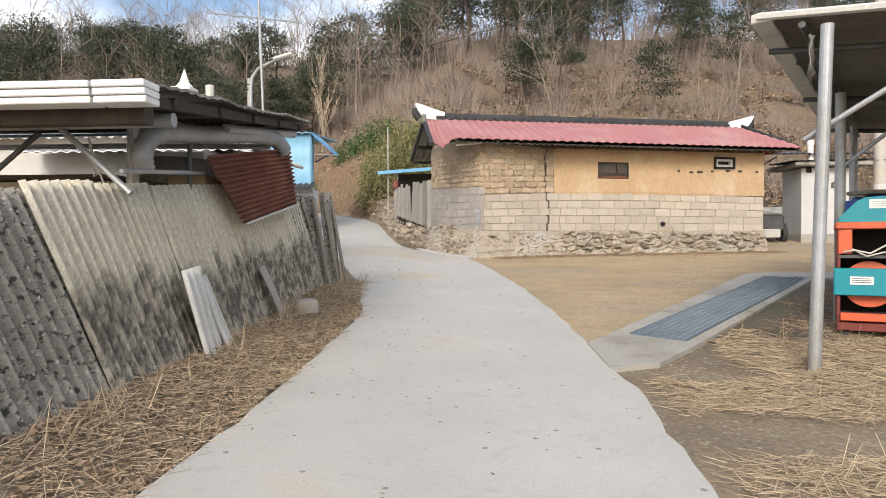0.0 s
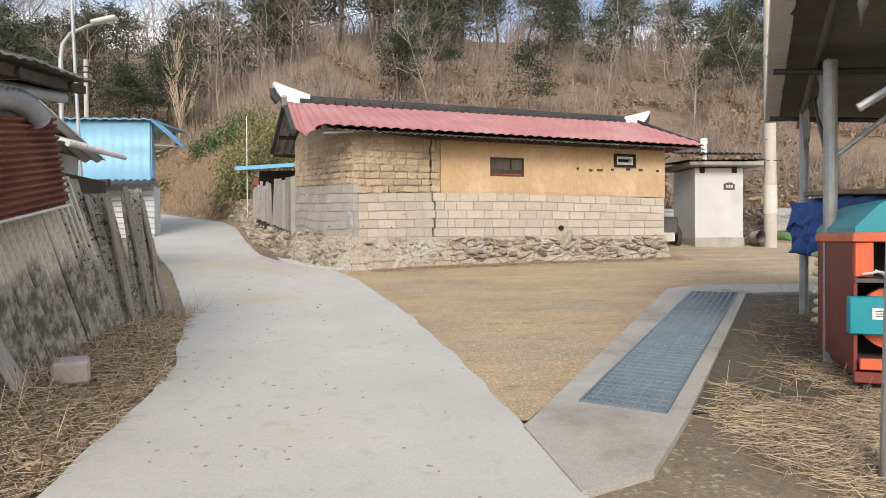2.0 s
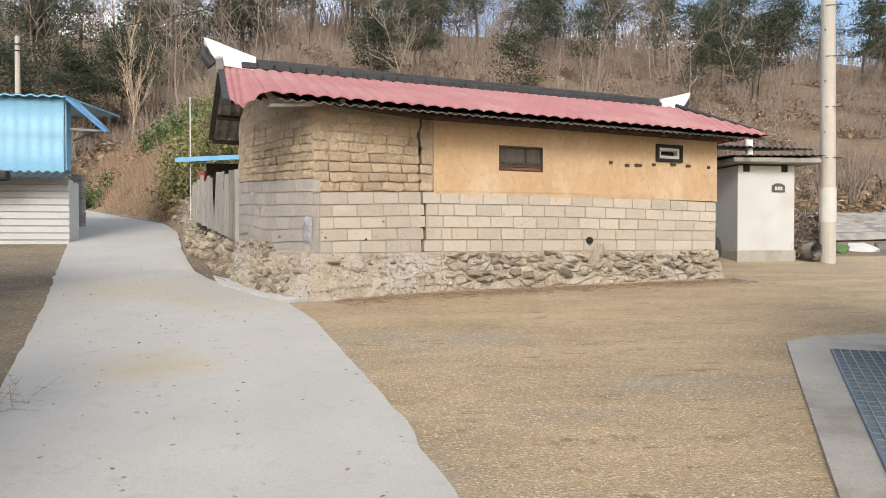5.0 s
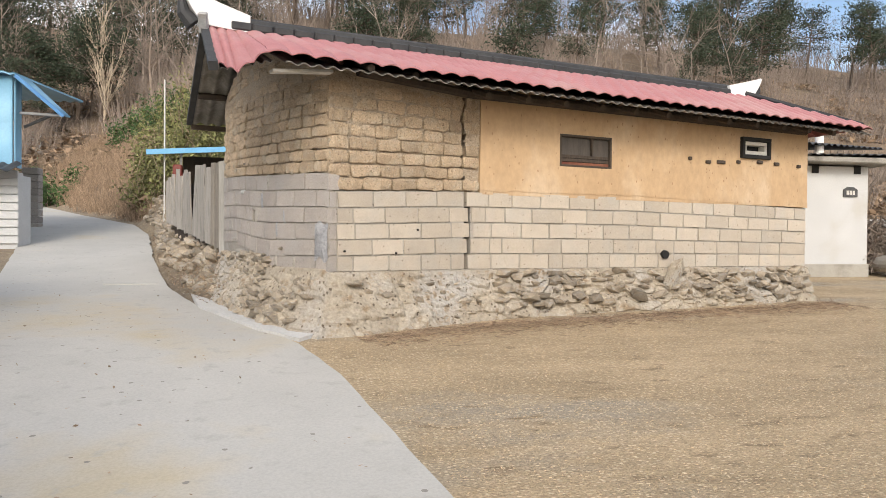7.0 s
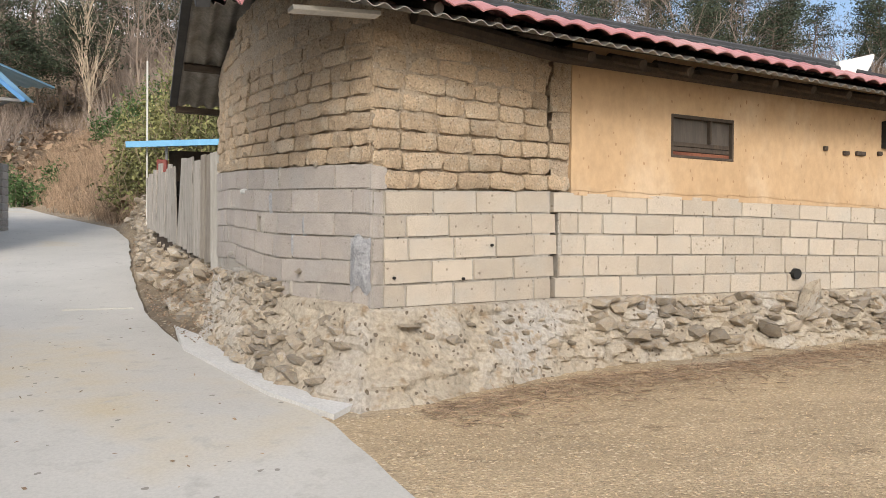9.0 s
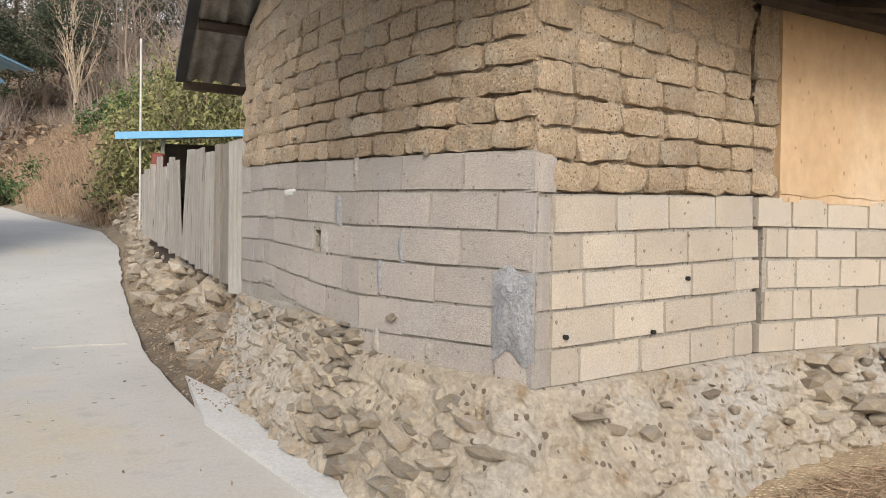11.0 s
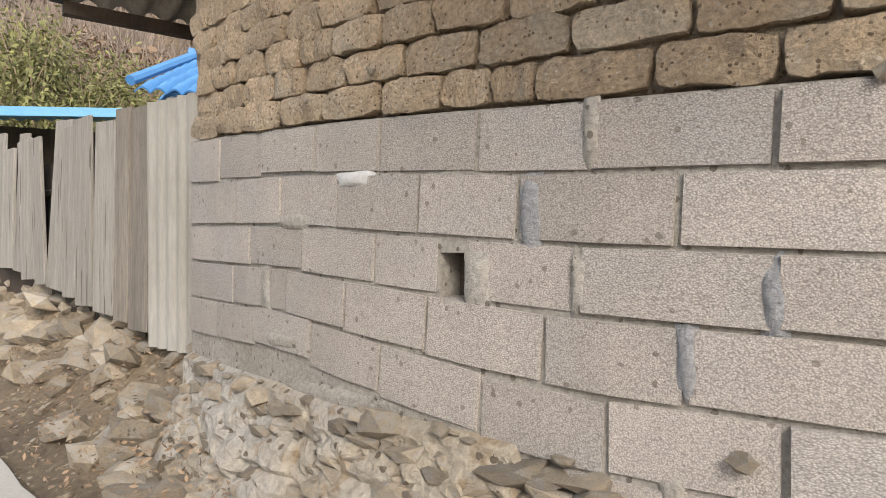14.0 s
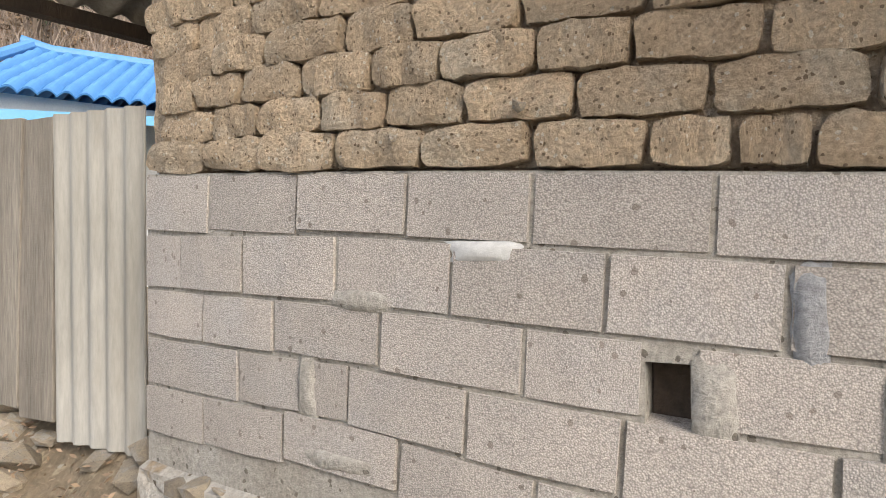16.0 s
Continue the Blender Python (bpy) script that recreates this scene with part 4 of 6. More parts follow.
y, k = 1.6, 0
while y < 9.3:
    wd = R.uniform(0.7, 0.95)
    pale = 4.2 < y < 9.0
    fence_sheet(y, wd, 1.27 + (0.07 if pale else 0.02 * R.uniform(-1, 1)) + 0.01 * y, M_FENCE_PALE if pale else M_FENCE, -1.12 - 0.02 * (k % 2), 0.34, 0.5 - 0.02 * y, label="cream painted sheet stained from below" if pale else "")
    y += wd - 0.05
    k += 1
fence_sheet(9.3, 0.6, 1.42, M_FENCE, -1.15, 0.3, 0.38)
fence_sheet(9.85, 0.5, 1.34, M_FENCE, -1.16, 0.2, 0.42, twist=0.03)
fence_sheet(10.35, 0.6, 1.45, M_FENCE, -1.18, 0.12, 0.2, twist=0.0)
part("rusty_strip", sheet((-1.4, 9.55, 0.7), (-1.5, 9.55, 1.85), (-1.4, 9.9, 0.7), (-1.5, 9.9, 1.85), 12, 0.02), M_RUST, fence, "rusty corrugated iron strip")
for y0, lx, hh in ((9.75, 0.5, 1.35), (10.3, 0.35, 1.5), (10.75, 0.2, 1.4)):
    z = lie1(-1.1, y0)
    part("plank", boxed(-0.012, -0.05, 0, 0.012, 0.06, hh, Matrix.Translation((-1.07, y0 + 0.12, z - 0.05)) @ Matrix.Rotation(radians(9), 4, "X") @ Matrix.Rotation(radians(-8), 4, "Y"), 0.003), M_WOOD, fence)


def leaning(name, label, y, wd, h, material, waves=0, x=-0.98, rake=0.1, category="sheet"):
    th = thing(name, label, category)
    z = lie1(x, y) - 0.01
    a, b = Vector((x, y, z)), Vector((x - 0.02, y + wd, z + 0.03))
    s = Vector((-0.16, -rake, h))
    part("board", sheet(a, b, a + s, b + s, waves or 1, 0.022 if waves else 0.002, nv=3, thick=0.012), material, th)


leaning("loose_sheet", "white corrugated off-cut leaning on the fence", 5.65, 0.36, 0.72, M_PVC, 3)
leaning("loose_sheet", "narrow white off-cut leaning on the fence", 6.05, 0.18, 0.62, M_PVC, 1, rake=0.2)
leaning("loose_board", "weathered plank off-cut leaning on the fence", 7.5, 0.2, 0.55, M_PLANK, 0, rake=0.25)
block_lump = thing("broken_block", "broken grey cement block among dry stalks", "block", pose(-0.85, 7.95, lie1(-0.85, 7.95)))
part("body", boxed(-0.12, -0.15, 0.0, 0.12, 0.15, 0.16, Matrix.Rotation(0.4, 4, "Z"), 0.02), M_BLOCK, block_lump)

# ---- shed behind the fence ----
shed = thing("lean_to_shed", "low dark lean-to shed with a flat sheet roof", "shed")
S0, S1 = Vector((-0.84, 4.5, 2.21)), Vector((-1.15, 9.2, 2.80))
part("roof", sheet(S0, S1, S0 + Vector((-5.2, 0, 0.05)), S1 + Vector((-4.9, 0, 0.05)), 26, 0.006, nv=6, thick=0.02, rough=0.03), M_SLATE, shed, "weathered corrugated roof sheets")
part("eave_board", bar([S0 + Vector((-0.12, 0.1, -0.09)), S1 + Vector((-0.12, 0, -0.09))], 0.05, seg=4), M_DARKWOOD, shed)
for i in range(5):
    a = S0.lerp(S1, 0.12 + 0.2 * i) + Vector((-0.05, 0, -0.1))
    part("roof_beam", bar([a, a + Vector((-4.9, 0, 0.03))], 0.045, seg=6), M_DARKWOOD, shed)
for x0, x1 in ((-1.165, -0.82), (-6.0, -1.185)):
    for k in range(3):
        part("flashing", boxed(x0, 4.44 - 0.012 * k, 2.07 + 0.048 * k, x1, 4.62, 2.113 + 0.048 * k, None, 0.006), M_WHITE, shed, "white folded metal flashing")
part("front_beam", boxed(-6.0, 4.66, 1.98, -0.95, 4.78, 2.1), M_DARKWOOD, shed)
part("gutter_pipe", bar([(-6.0, 5.1, 2.06), (-0.97, 5.1, 2.075)], 0.052, seg=14), M_STEEL, shed)
part("gutter_pipe", bar([(-1.35, 6.9, 2.32), (-1.3, 8.9, 2.58)], 0.05, seg=14), M_STEEL, shed)
part("post", bar([(-1.62, 5.62, 0.1), (-1.56, 5.6, 2.2)], 0.05, seg=10), M_STEEL, shed)
part("brace", bar([(-1.87, 5.1, 2.06), (-1.3, 5.1, 1.55)], 0.024, seg=8), M_STEEL, shed)
part("brace", bar([(-2.35, 5.1, 1.72), (-2.0, 5.1, 2.0)], 0.022, seg=8), M_DARKSTEEL, shed)
part("rail", bar([(-1.4, 5.15, 1.72), (-1.45, 6.6, 1.85)], 0.018, seg=8), M_STEEL, shed)
part("post", bar([(-1.5, 6.35, 0.2), (-1.45, 6.35, 2.25)], 0.022, seg=8), M_DARKSTEEL, shed)
# Dark walls added so the shed's inside reads as shade.
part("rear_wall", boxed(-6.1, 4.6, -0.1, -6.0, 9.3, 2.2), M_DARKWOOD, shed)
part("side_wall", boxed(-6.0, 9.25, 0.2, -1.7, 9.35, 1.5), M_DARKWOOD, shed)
# Bars added for the bright white and blue streaks behind the shed.
part("white_rail", bar([(-6.0, 8.9, 2.47), (-3.5, 8.9, 2.46), (-1.6, 8.9, 2.42)], 0.035, seg=6), M_WHITE, shed)
part("white_rail", bar([(-6.0, 8.95, 2.62), (-1.8, 8.95, 2.62)], 0.02, seg=6), M_BLUE, shed)
part("hung_wire", bar([(-1.75, 5.3, 2.0), (-1.7, 5.3, 1.8), (-1.62, 5.3, 1.62), (-1.45, 5.3, 1.55)], 0.008, seg=5), M_PVC, shed)
part("hung_wire", bar([(-1.78, 5.35, 2.0), (-1.74, 5.35, 1.7), (-1.6, 5.35, 1.78), (-1.5, 5.35, 1.72)], 0.007, seg=5), M_PVC, shed)
crate = thing("feed_crate", "long beige plywood crate inside the shed", "crate")
part("body", boxed(-5.9, 5.9, 0.0, -1.95, 6.8, 1.72, None, 0.01), mat("beige_board", (0.42, 0.36, 0.27), (0.34, 0.29, 0.21), 3, 0.9, 0.3, 30), crate)
part("lid", boxed(-5.95, 5.82, 1.73, -1.9, 6.85, 1.77, None, 0.005), M_DARKWOOD, crate)
crate = thing("plywood_box", "brown plywood box under the shed roof", "box")
part("body", boxed(-1.88, 6.75, 0.1, -1.5, 7.6, 1.84, None, 0.01), mat("plywood", (0.36, 0.26, 0.16), (0.30, 0.21, 0.13), 3, 0.9, 0.3, 30), crate)
tank = thing("grey_tank", "round grey tank in the dark shed", "tank", pose(-2.4, 7.9, 0.35))
part("drum", bar([(0, 0, 0), (0, 0, 1.6), (0, 0, 1.78)], 0.5, 0.46, 18), M_SLATE, tank)
# ribbed exhaust hose
hose = thing("flexible_duct", "ribbed grey metal duct curving under the roof", "duct")
ctrl = [Vector(p) for p in ((-1.5, 5.64, 1.75), (-1.5, 5.62, 1.95), (-1.48, 5.85, 2.12), (-1.46, 6.5, 2.2), (-1.42, 7.3, 2.32), (-1.36, 7.9, 2.40), (-1.3, 8.25, 2.40), (-1.27, 8.45, 2.30))]
bm = bmesh.new()
pts = []
for i in range(len(ctrl) - 1):
    p0, p1, p2, p3 = ctrl[max(i - 1, 0)], ctrl[i], ctrl[i + 1], ctrl[min(i + 2, len(ctrl) - 1)]
    for j in range(10):
        t = j / 10
        pts.append(0.5 * (2 * p1 + (p2 - p0) * t + (2 * p0 - 5 * p1 + 4 * p2 - p3) * t * t + (3 * p1 - p0 - 3 * p2 + p3) * t ** 3))
prev = None
for i, p in enumerate(pts):
    d = (pts[min(i + 1, len(pts) - 1)] - pts[max(i - 1, 0)]).normalized()
    a = d.cross(Vector((1, 0, 0.01))).normalized()
    b = d.cross(a)
    r = 0.095 if i % 2 else 0.08
    ring = [bm.verts.new(p + (a * math.cos(k * math.pi / 8) + b * math.sin(k * math.pi / 8)) * r) for k in range(16)]
    if prev:
        for k in range(16):
            bm.faces.new((prev[k], prev[(k + 1) % 16], ring[(k + 1) % 16], ring[k]))
    prev = ring
part("hose", bm, M_STEEL, hose, smooth=True)
rust = thing("rusty_panel", "rusty red corrugated iron panel hung askew over the fence", "panel")
part("panel_sheet", sheet((-1.34, 6.42, 1.99), (-1.18, 6.95, 1.38), (-1.3, 8.75, 2.38), (-1.2, 8.75, 1.68), 14, 0.02, nv=4, thick=0.004), M_RUST, rust)
part("panel_edge", bar([(-1.16, 6.95, 1.375), (-1.18, 8.75, 1.672)], 0.012, seg=6), M_PVC, rust)
# white pointed ornament on the roof behind
orn = thing("roof_finial", "white pointed chimney ornament on a roof behind", "finial")
bm = bmesh.new()
OX, OY = -5.25, 14.0
box(bm, OX - 0.14, OY - 0.14, 3.6, OX + 0.14, OY + 0.14, 4.35)
box(bm, OX - 0.2, OY - 0.2, 4.35, OX + 0.2, OY + 0.2, 4.41)
tube(bm, [(OX, OY, 4.41), (OX, OY, 4.52), (OX, OY, 4.8)], 0.2, 0.01, seg=8)
part("shaft", bm, M_WHITE, orn)
part("pipe", bar([(OX + 0.55, OY, 3.6), (OX + 0.55, OY, 4.45)], 0.09), M_PVC, orn)
nb = thing("tiled_house", "low house with pale roof behind the shed", "house")
part("wall", boxed(-9.5, 11.5, 0.3, -4.4, 16.5, 3.0), M_PVC, nb)
part("roof", sheet((-9.8, 11.2, 3.0), (-4.0, 11.2, 3.0), (-9.8, 14, 3.7), (-4.0, 14, 3.7), 26, 0.03, nv=4, thick=0.03), M_PVC, nb)
part("roof", sheet((-4.0, 16.8, 3.0), (-9.8, 16.8, 3.0), (-4.0, 14, 3.7), (-9.8, 14, 3.7), 26, 0.03, nv=4, thick=0.03), M_PVC, nb)
sv = thing("small_shed", "dark outbuilding with a pale sheet eave", "shed")
part("wall", boxed(-6.9, 12.6, 0.4, -3.7, 16.0, 2.5), M_DARKWOOD, sv)
part("roof", sheet((-3.1, 13.2, 2.83), (-3.3, 15.8, 2.96), (-4.7, 13.2, 3.25), (-4.7, 15.8, 3.4), 20, 0.02, nv=3, thick=0.03), M_PVC, sv)
part("gutter", bar([(-3.1, 13.1, 2.79), (-3.3, 15.85, 2.92)], 0.035, seg=8), M_PVC, sv)
part("porch_roof", sheet((-6.5, 10.6, 2.66), (-2.5, 10.6, 2.66), (-6.5, 12.0, 2.98), (-2.9, 12.0, 2.98), 20, 0.015, nv=2, thick=0.03), M_WHITE, sv, "white sheet porch roof")
part("porch_post", bar([(-2.8, 10.8, 0.3), (-2.8, 10.8, 2.68)], 0.035, seg=8), M_STEEL, sv)
part("porch_wall", boxed(-6.5, 11.3, 0.3, -3.6, 11.4, 2.7), M_OUT, sv)

# ---- blue building by the bend ----
blue = thing("blue_building", "sky-blue metal clad building on a whitewashed block base", "building")
part("base_wall", boxed(-9.5, 23.5, 0.9, -5.25, 23.75, 3.05), M_OUT, blue)
part("base_wall", boxed(-5.5, 23.75, 1.2, -5.25, 24.1, 3.0), M_OUT, blue)
for k in range(9):
    part("course", boxed(-9.52, 23.46, 1.62 + k * 0.165, -5.22, 23.5, 1.765 + k * 0.165, None, 0.012), M_OUT, blue)
part("cladding", sheet((-10.5, 23.35, 3.15), (-5.28, 23.35, 3.15), (-10.5, 23.35, 4.95), (-5.28, 23.35, 4.95), 20, 0.005, nv=2, thick=0.03), M_BLUE, blue)
part("cladding", sheet((-5.25, 23.4, 3.15), (-5.3, 23.8, 3.15), (-5.25, 23.4, 4.9), (-5.3, 23.8, 4.9), 2, 0.01, nv=2, thick=0.03), M_BLUE, blue)
part("roof", sheet((-10.6, 23.2, 4.98), (-5.2, 23.2, 4.98), (-10.6, 27.6, 5.3), (-5.4, 27.6, 5.3), 20, 0.02, nv=2, thick=0.04), M_BLUE, blue)
part("eave", sheet((-5.22, 23.3, 4.96), (-5.22, 23.95, 4.97), (-4.42, 23.5, 4.22), (-4.45, 23.95, 4.24), 2, 0.012, nv=3, thick=0.03), M_BLUE, blue, "blue sloping side eave")
part("lean_roof", sheet((-9.5, 22.8, 3.02), (-5.1, 22.8, 3.02), (-9.5, 23.45, 3.25), (-5.1, 23.45, 3.25), 22, 0.025, nv=2), M_DARKSTEEL, blue)
part("shade_roll", bar([(-7.4, 22.7, 3.02), (-6.2, 22.7, 3.05)], 0.12, seg=10), M_RUBBER, blue)
# shade inside the doorway, put in as a black sheet on the wall
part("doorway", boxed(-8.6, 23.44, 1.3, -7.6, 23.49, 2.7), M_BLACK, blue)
part("eave_strut", bar([(-5.25, 23.6, 4.25), (-4.5, 23.7, 4.24)], 0.03, seg=6), M_STEEL, blue)
part("eave_strut", bar([(-5.25, 23.8, 4.0), (-4.6, 23.8, 4.33)], 0.03, seg=6), M_DARKSTEEL, blue)
part("eave_edge", bar([(-5.2, 23.27, 4.93), (-4.38, 23.45, 4.19)], 0.045, seg=4), M_BLUEROOF, blue)
pil = thing("block_pillar", "grey stacked block pillar by the bend", "pillar")
for k in range(9):
    part("block", boxed(-6.95, 27.8, 1.95 + 0.18 * k, -6.55, 28.1, 2.12 + 0.18 * k, None, 0.012), M_BLOCK, pil)

# ---- lamp post and utility poles ----
sl = thing("street_lamp", "grey street lamp on a steel pole", "street lamp")
part("pole", bar([(-5.4, 18.1, 0.6), (-5.4, 18.1, 5.3), (-5.36, 18.1, 5.62), (-5.2, 18.1, 5.85), (-4.9, 18.1, 6.0), (-4.7, 18.1, 6.08)], 0.055, 0.03), M_STEEL, sl)
part("lamp_head", boxed(-0.27, -0.1, -0.045, 0.27, 0.1, 0.045, Matrix.Translation((-4.5, 18.1, 6.16)) @ Matrix.Rotation(-0.25, 4, "Y"), 0.03), M_PVC, sl)
ant = thing("aerial_mast", "thin mast with a wide television aerial", "aerial")
part("mast", bar([(-4.7, 17.5, 0.8), (-4.95, 17.5, 7.6)], 0.04, 0.03), M_STEEL, ant)
part("boom", bar([(-6.35, 17.5, 7.2), (-3.8, 17.5, 6.85)], 0.022, seg=6), M_STEEL, ant)
for k in range(6):
    x = -6.2 + k * 0.46
    part("rod", bar([(x, 17.1, 7.19 - k * 0.06), (x + 0.05, 17.9, 7.2 - k * 0.06)], 0.012, seg=5), M_STEEL, ant)
part("guy_wire", bar([(-4.93, 17.5, 7.0), (-6.6, 16.0, 3.4)], 0.008, seg=4), M_RUBBER, ant)
up = thing("utility_pole", "tall pale concrete utility pole with a wrapped foot", "utility pole")
part("pole", bar([(11.75, 20.0, 1.0), (11.72, 20.0, 10.5)], 0.165, 0.12, 18), M_POLE, up)
part("sleeve", bar([(11.75, 20.0, 2.0), (11.745, 20.0, 2.75)], 0.172, 0.17, 18), M_PVC, up)
for k in range(7):
    part("step_bolt", bar([(11.6, 19.9, 3.4 + 0.55 * k), (11.5 if k % 2 else 11.95, 19.8, 3.4 + 0.55 * k)], 0.012, seg=5), M_DARKSTEEL, up)
up2 = thing("utility_pole", "distant utility pole behind the blue building", "utility pole")
part("pole", bar([(-14.3, 41.0, 2.8), (-14.3, 41.0, 11.3)], 0.13, 0.11, 12), M_POLE, up2)
for z in (7.3, 7.6):
    part("insulator", bar([(-14.6, 40.9, z + 3.3), (-14.0, 40.9, z + 3.3)], 0.04, seg=6), M_RUBBER, up2)
wire = thing("power_cable", "thin black cable strung across the slope", "cable")
for nm, a, b, sag in (("line", (-45, 48, 17), (-14.3, 41.0, 11.0), 0.8), ("line", (-14.3, 41.0, 11.0), (11.72, 20, 10.2), 0.5), ("line", (11.72, 20, 10.2), (45, 42, 21), 0.8)):
    a, b = Vector(a), Vector(b)
    part(nm, bar([a.lerp(b, k / 14) - Vector((0, 0, sag * 4 * k / 14 * (1 - k / 14))) for k in range(15)], 0.014, seg=4), M_RUBBER, wire)

# ---- outhouse and what stands by it ----
oh = thing("outhouse", "small white plastered outhouse with a flat slab roof", "outhouse")
part("wall", boxed(9.75, 20.2, 1.36, 11.1, 21.5, 3.24, None, 0.01), M_OUT, oh)
part("plinth", boxed(9.73, 20.17, 0.95, 11.12, 21.52, 1.38, None, 0.012), M_SLAB, oh)
part("roof_slab", boxed(9.45, 19.85, 3.27, 11.5, 21.8, 3.38, Matrix.Translation((0, 0, 0)), 0.02), M_SLATE, oh)
part("roof_sheet", sheet((9.4, 19.8, 3.40), (11.55, 19.8, 3.44), (9.4, 21.8, 3.5), (11.55, 21.8, 3.52), 12, 0.015, nv=2), M_DARKSTEEL, oh)
part("flue", bar([(9.95, 20.1, 3.3), (9.95, 20.1, 3.88)], 0.075, seg=12), M_WHITE, oh)
part("flue_cap", bar([(9.95, 20.1, 3.86), (9.95, 20.1, 4.0)], 0.095, seg=12), M_WHITE, oh)
# black blocks on the wall face put the shade of two gaps there
for x in (9.95, 10.85):
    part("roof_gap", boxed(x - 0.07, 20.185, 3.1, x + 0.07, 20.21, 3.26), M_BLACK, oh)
bm = bmesh.new()
prof = [(-0.15, 0.0), (0.15, 0.0), (0.15, 0.14), (0.06, 0.19), (-0.06, 0.19), (-0.15, 0.14)]
for s in (20.175, 20.21):
    bm.faces.new([bm.verts.new((10.7 + a, s, 2.66 + b)) for a, b in prof])
f = list(bm.faces)
a, b = f[0].verts[:], f[1].verts[:]
for k in range(6):
    bm.faces.new((a[k], a[(k + 1) % 6], b[(k + 1) % 6], b[k]))
sign = part("number_plate", bm, M_DARKSTEEL, oh, "small dark house number plate")
for k in range(3):
    part("number_bar", boxed(10.61 + k * 0.065, 20.168, 2.7, 10.655 + k * 0.065, 20.176, 2.78), M_PVC, sign)
awn = thing("rear_awning", "dark sheet awning on thin posts beside the house", "awning")
part("roof", sheet((7.9, 19.0, 3.5), (12.1, 20.9, 3.72), (7.4, 21.8, 3.95), (11.6, 23.2, 4.0), 20, 0.02, nv=3), M_DARKSTEEL, awn)
for x, y0 in ((8.7, 20.4), (9.2, 22.0), (11.9, 22.5)):
    part("post", bar([(x, y0, 0.9), (x, y0, 3.75)], 0.03, seg=8), M_DARKSTEEL, awn)
part("truss", bar([(8.2, 20.3, 3.0), (9.2, 20.5, 3.6)], 0.02, seg=6), M_DARKSTEEL, awn)
cart = thing("farm_tiller", "dark walking tiller parked under the awning", "tiller", pose(9.0, 20.6, 1.1))
part("body", boxed(-0.35, -0.3, 0.35, 0.35, 0.3, 0.85, None, 0.06), M_DARKSTEEL, cart)
part("box", boxed(-0.3, -0.4, 0.18, 0.2, -0.1, 0.42, None, 0.02), M_PVC, cart)
for x in (-0.38, 0.38):
    part("wheel", bar([(x - 0.06, 0.0, 0.3), (x + 0.06, 0.0, 0.3)], 0.3, seg=18), M_RUBBER, cart)
part("handle", bar([(0, 0.2, 0.7), (0.1, 0.9, 1.1)], 0.025, seg=6), M_DARKSTEEL, cart)
# stack of cut branches
starts, ends = [], []
for k in range(420):
    c = np.array([R.uniform(11.18, 11.85), 20.25 + R.uniform(0, 0.5), 1.2 + R.uniform(0.05, 1.0)])
    dd = np.array([R.uniform(-0.25, 0.25), R.uniform(-0.25, 0.25), R.uniform(-0.18, 0.18)])
    starts.append(c - dd)
    ends.append(c + dd)
tagged(part("branch_pile", mesh("branch_pile", *sticks(starts, ends, 0.012, 0.008)), M_TWIG), "stack of cut branches against the outhouse", "branches", kind="stuff")
pipe_end = thing("clay_pipe", "short round drain pipe lying by the outhouse", "pipe")
bm = bmesh.new()
tube(bm, [(11.45, 19.95, 1.38), (11.45, 20.4, 1.38)], 0.17, seg=16, cap=False)
tube(bm, [(11.45, 20.4, 1.38), (11.45, 19.95, 1.38)], 0.14, seg=16, cap=False)
part("barrel", bm, M_SLATE, pipe_end)
# mulched field beds
field = thing("field_beds", "grey plastic mulched beds stepping up the slope", "field", kind="structure")
for k in range(11):
    y0 = 23.5 + k * 1.05
    bm = bmesh.new()
    rows = []
    for i in range(27):
        x = 10.2 + i
        yy = y0 + 0.12 * i + 0.1 * noise.noise(Vector((x * 0.5, k, 0)))
        z = lie1(x, yy) + 0.02
        rows.append([bm.verts.new((x, yy + a, z + b + 0.03 * noise.noise(Vector((x * 2, k, a))))) for a, b in ((-0.36, 0.0), (-0.22, 0.2), (0.22, 0.22), (0.36, 0.0))])
    for u, v in zip(rows, rows[1:]):
        for i in range(3):
            bm.faces.new((u[i], u[i + 1], v[i + 1], v[i]))
    part("bed", bm, M_SLATE, field, smooth=True)
junk = thing("tarpaulin_heap", "crumpled pale and green sheeting on the field edge", "tarpaulin", pose(14.0, 22.0, lie1(14, 22)))
for x, mm in ((-0.8, M_GREEN), (0.3, M_OUT), (1.3, M_SLATE)):
    me = rock_mesh(40 + int(x * 10))
    ob = part("fold", me, mm, junk)
    ob.matrix_basis = Matrix.LocRotScale((x, 0.2 * x, 0.06), Euler((0.2, 0.1, x)), (1.1, 0.8, 0.36))

# ---- open carport ----
cp = thing("carport", "open steel-post shelter with a pale-edged sheet roof", "shelter")
CN, CF = Vector((3.6, 6.55, 3.13)), Vector((6.52, 11.49, 2.91))
cd = Vector((CF.x - CN.x, CF.y - CN.y, 0)).normalized()
cn = Vector((cd.y, -cd.x, 0))
drop = Vector((0, 0, -0.10))
part("roof", sheet(CN, CF, CN + cn * 5.2 + drop * 5.2, CF + cn * 5.2 + drop * 5.2, 9, 0.012, nv=8, thick=0.03, rough=0.03), mat("roof_lining", (0.17, 0.155, 0.125), (0.115, 0.105, 0.085), 1.6, 0.9, 0.5, 20), cp, "grey-brown lined roof sheet")
ln = (CF - CN).length
CM = Matrix.Translation(CN) @ (CF - CN).to_track_quat("X", "Z").to_matrix().to_4x4()
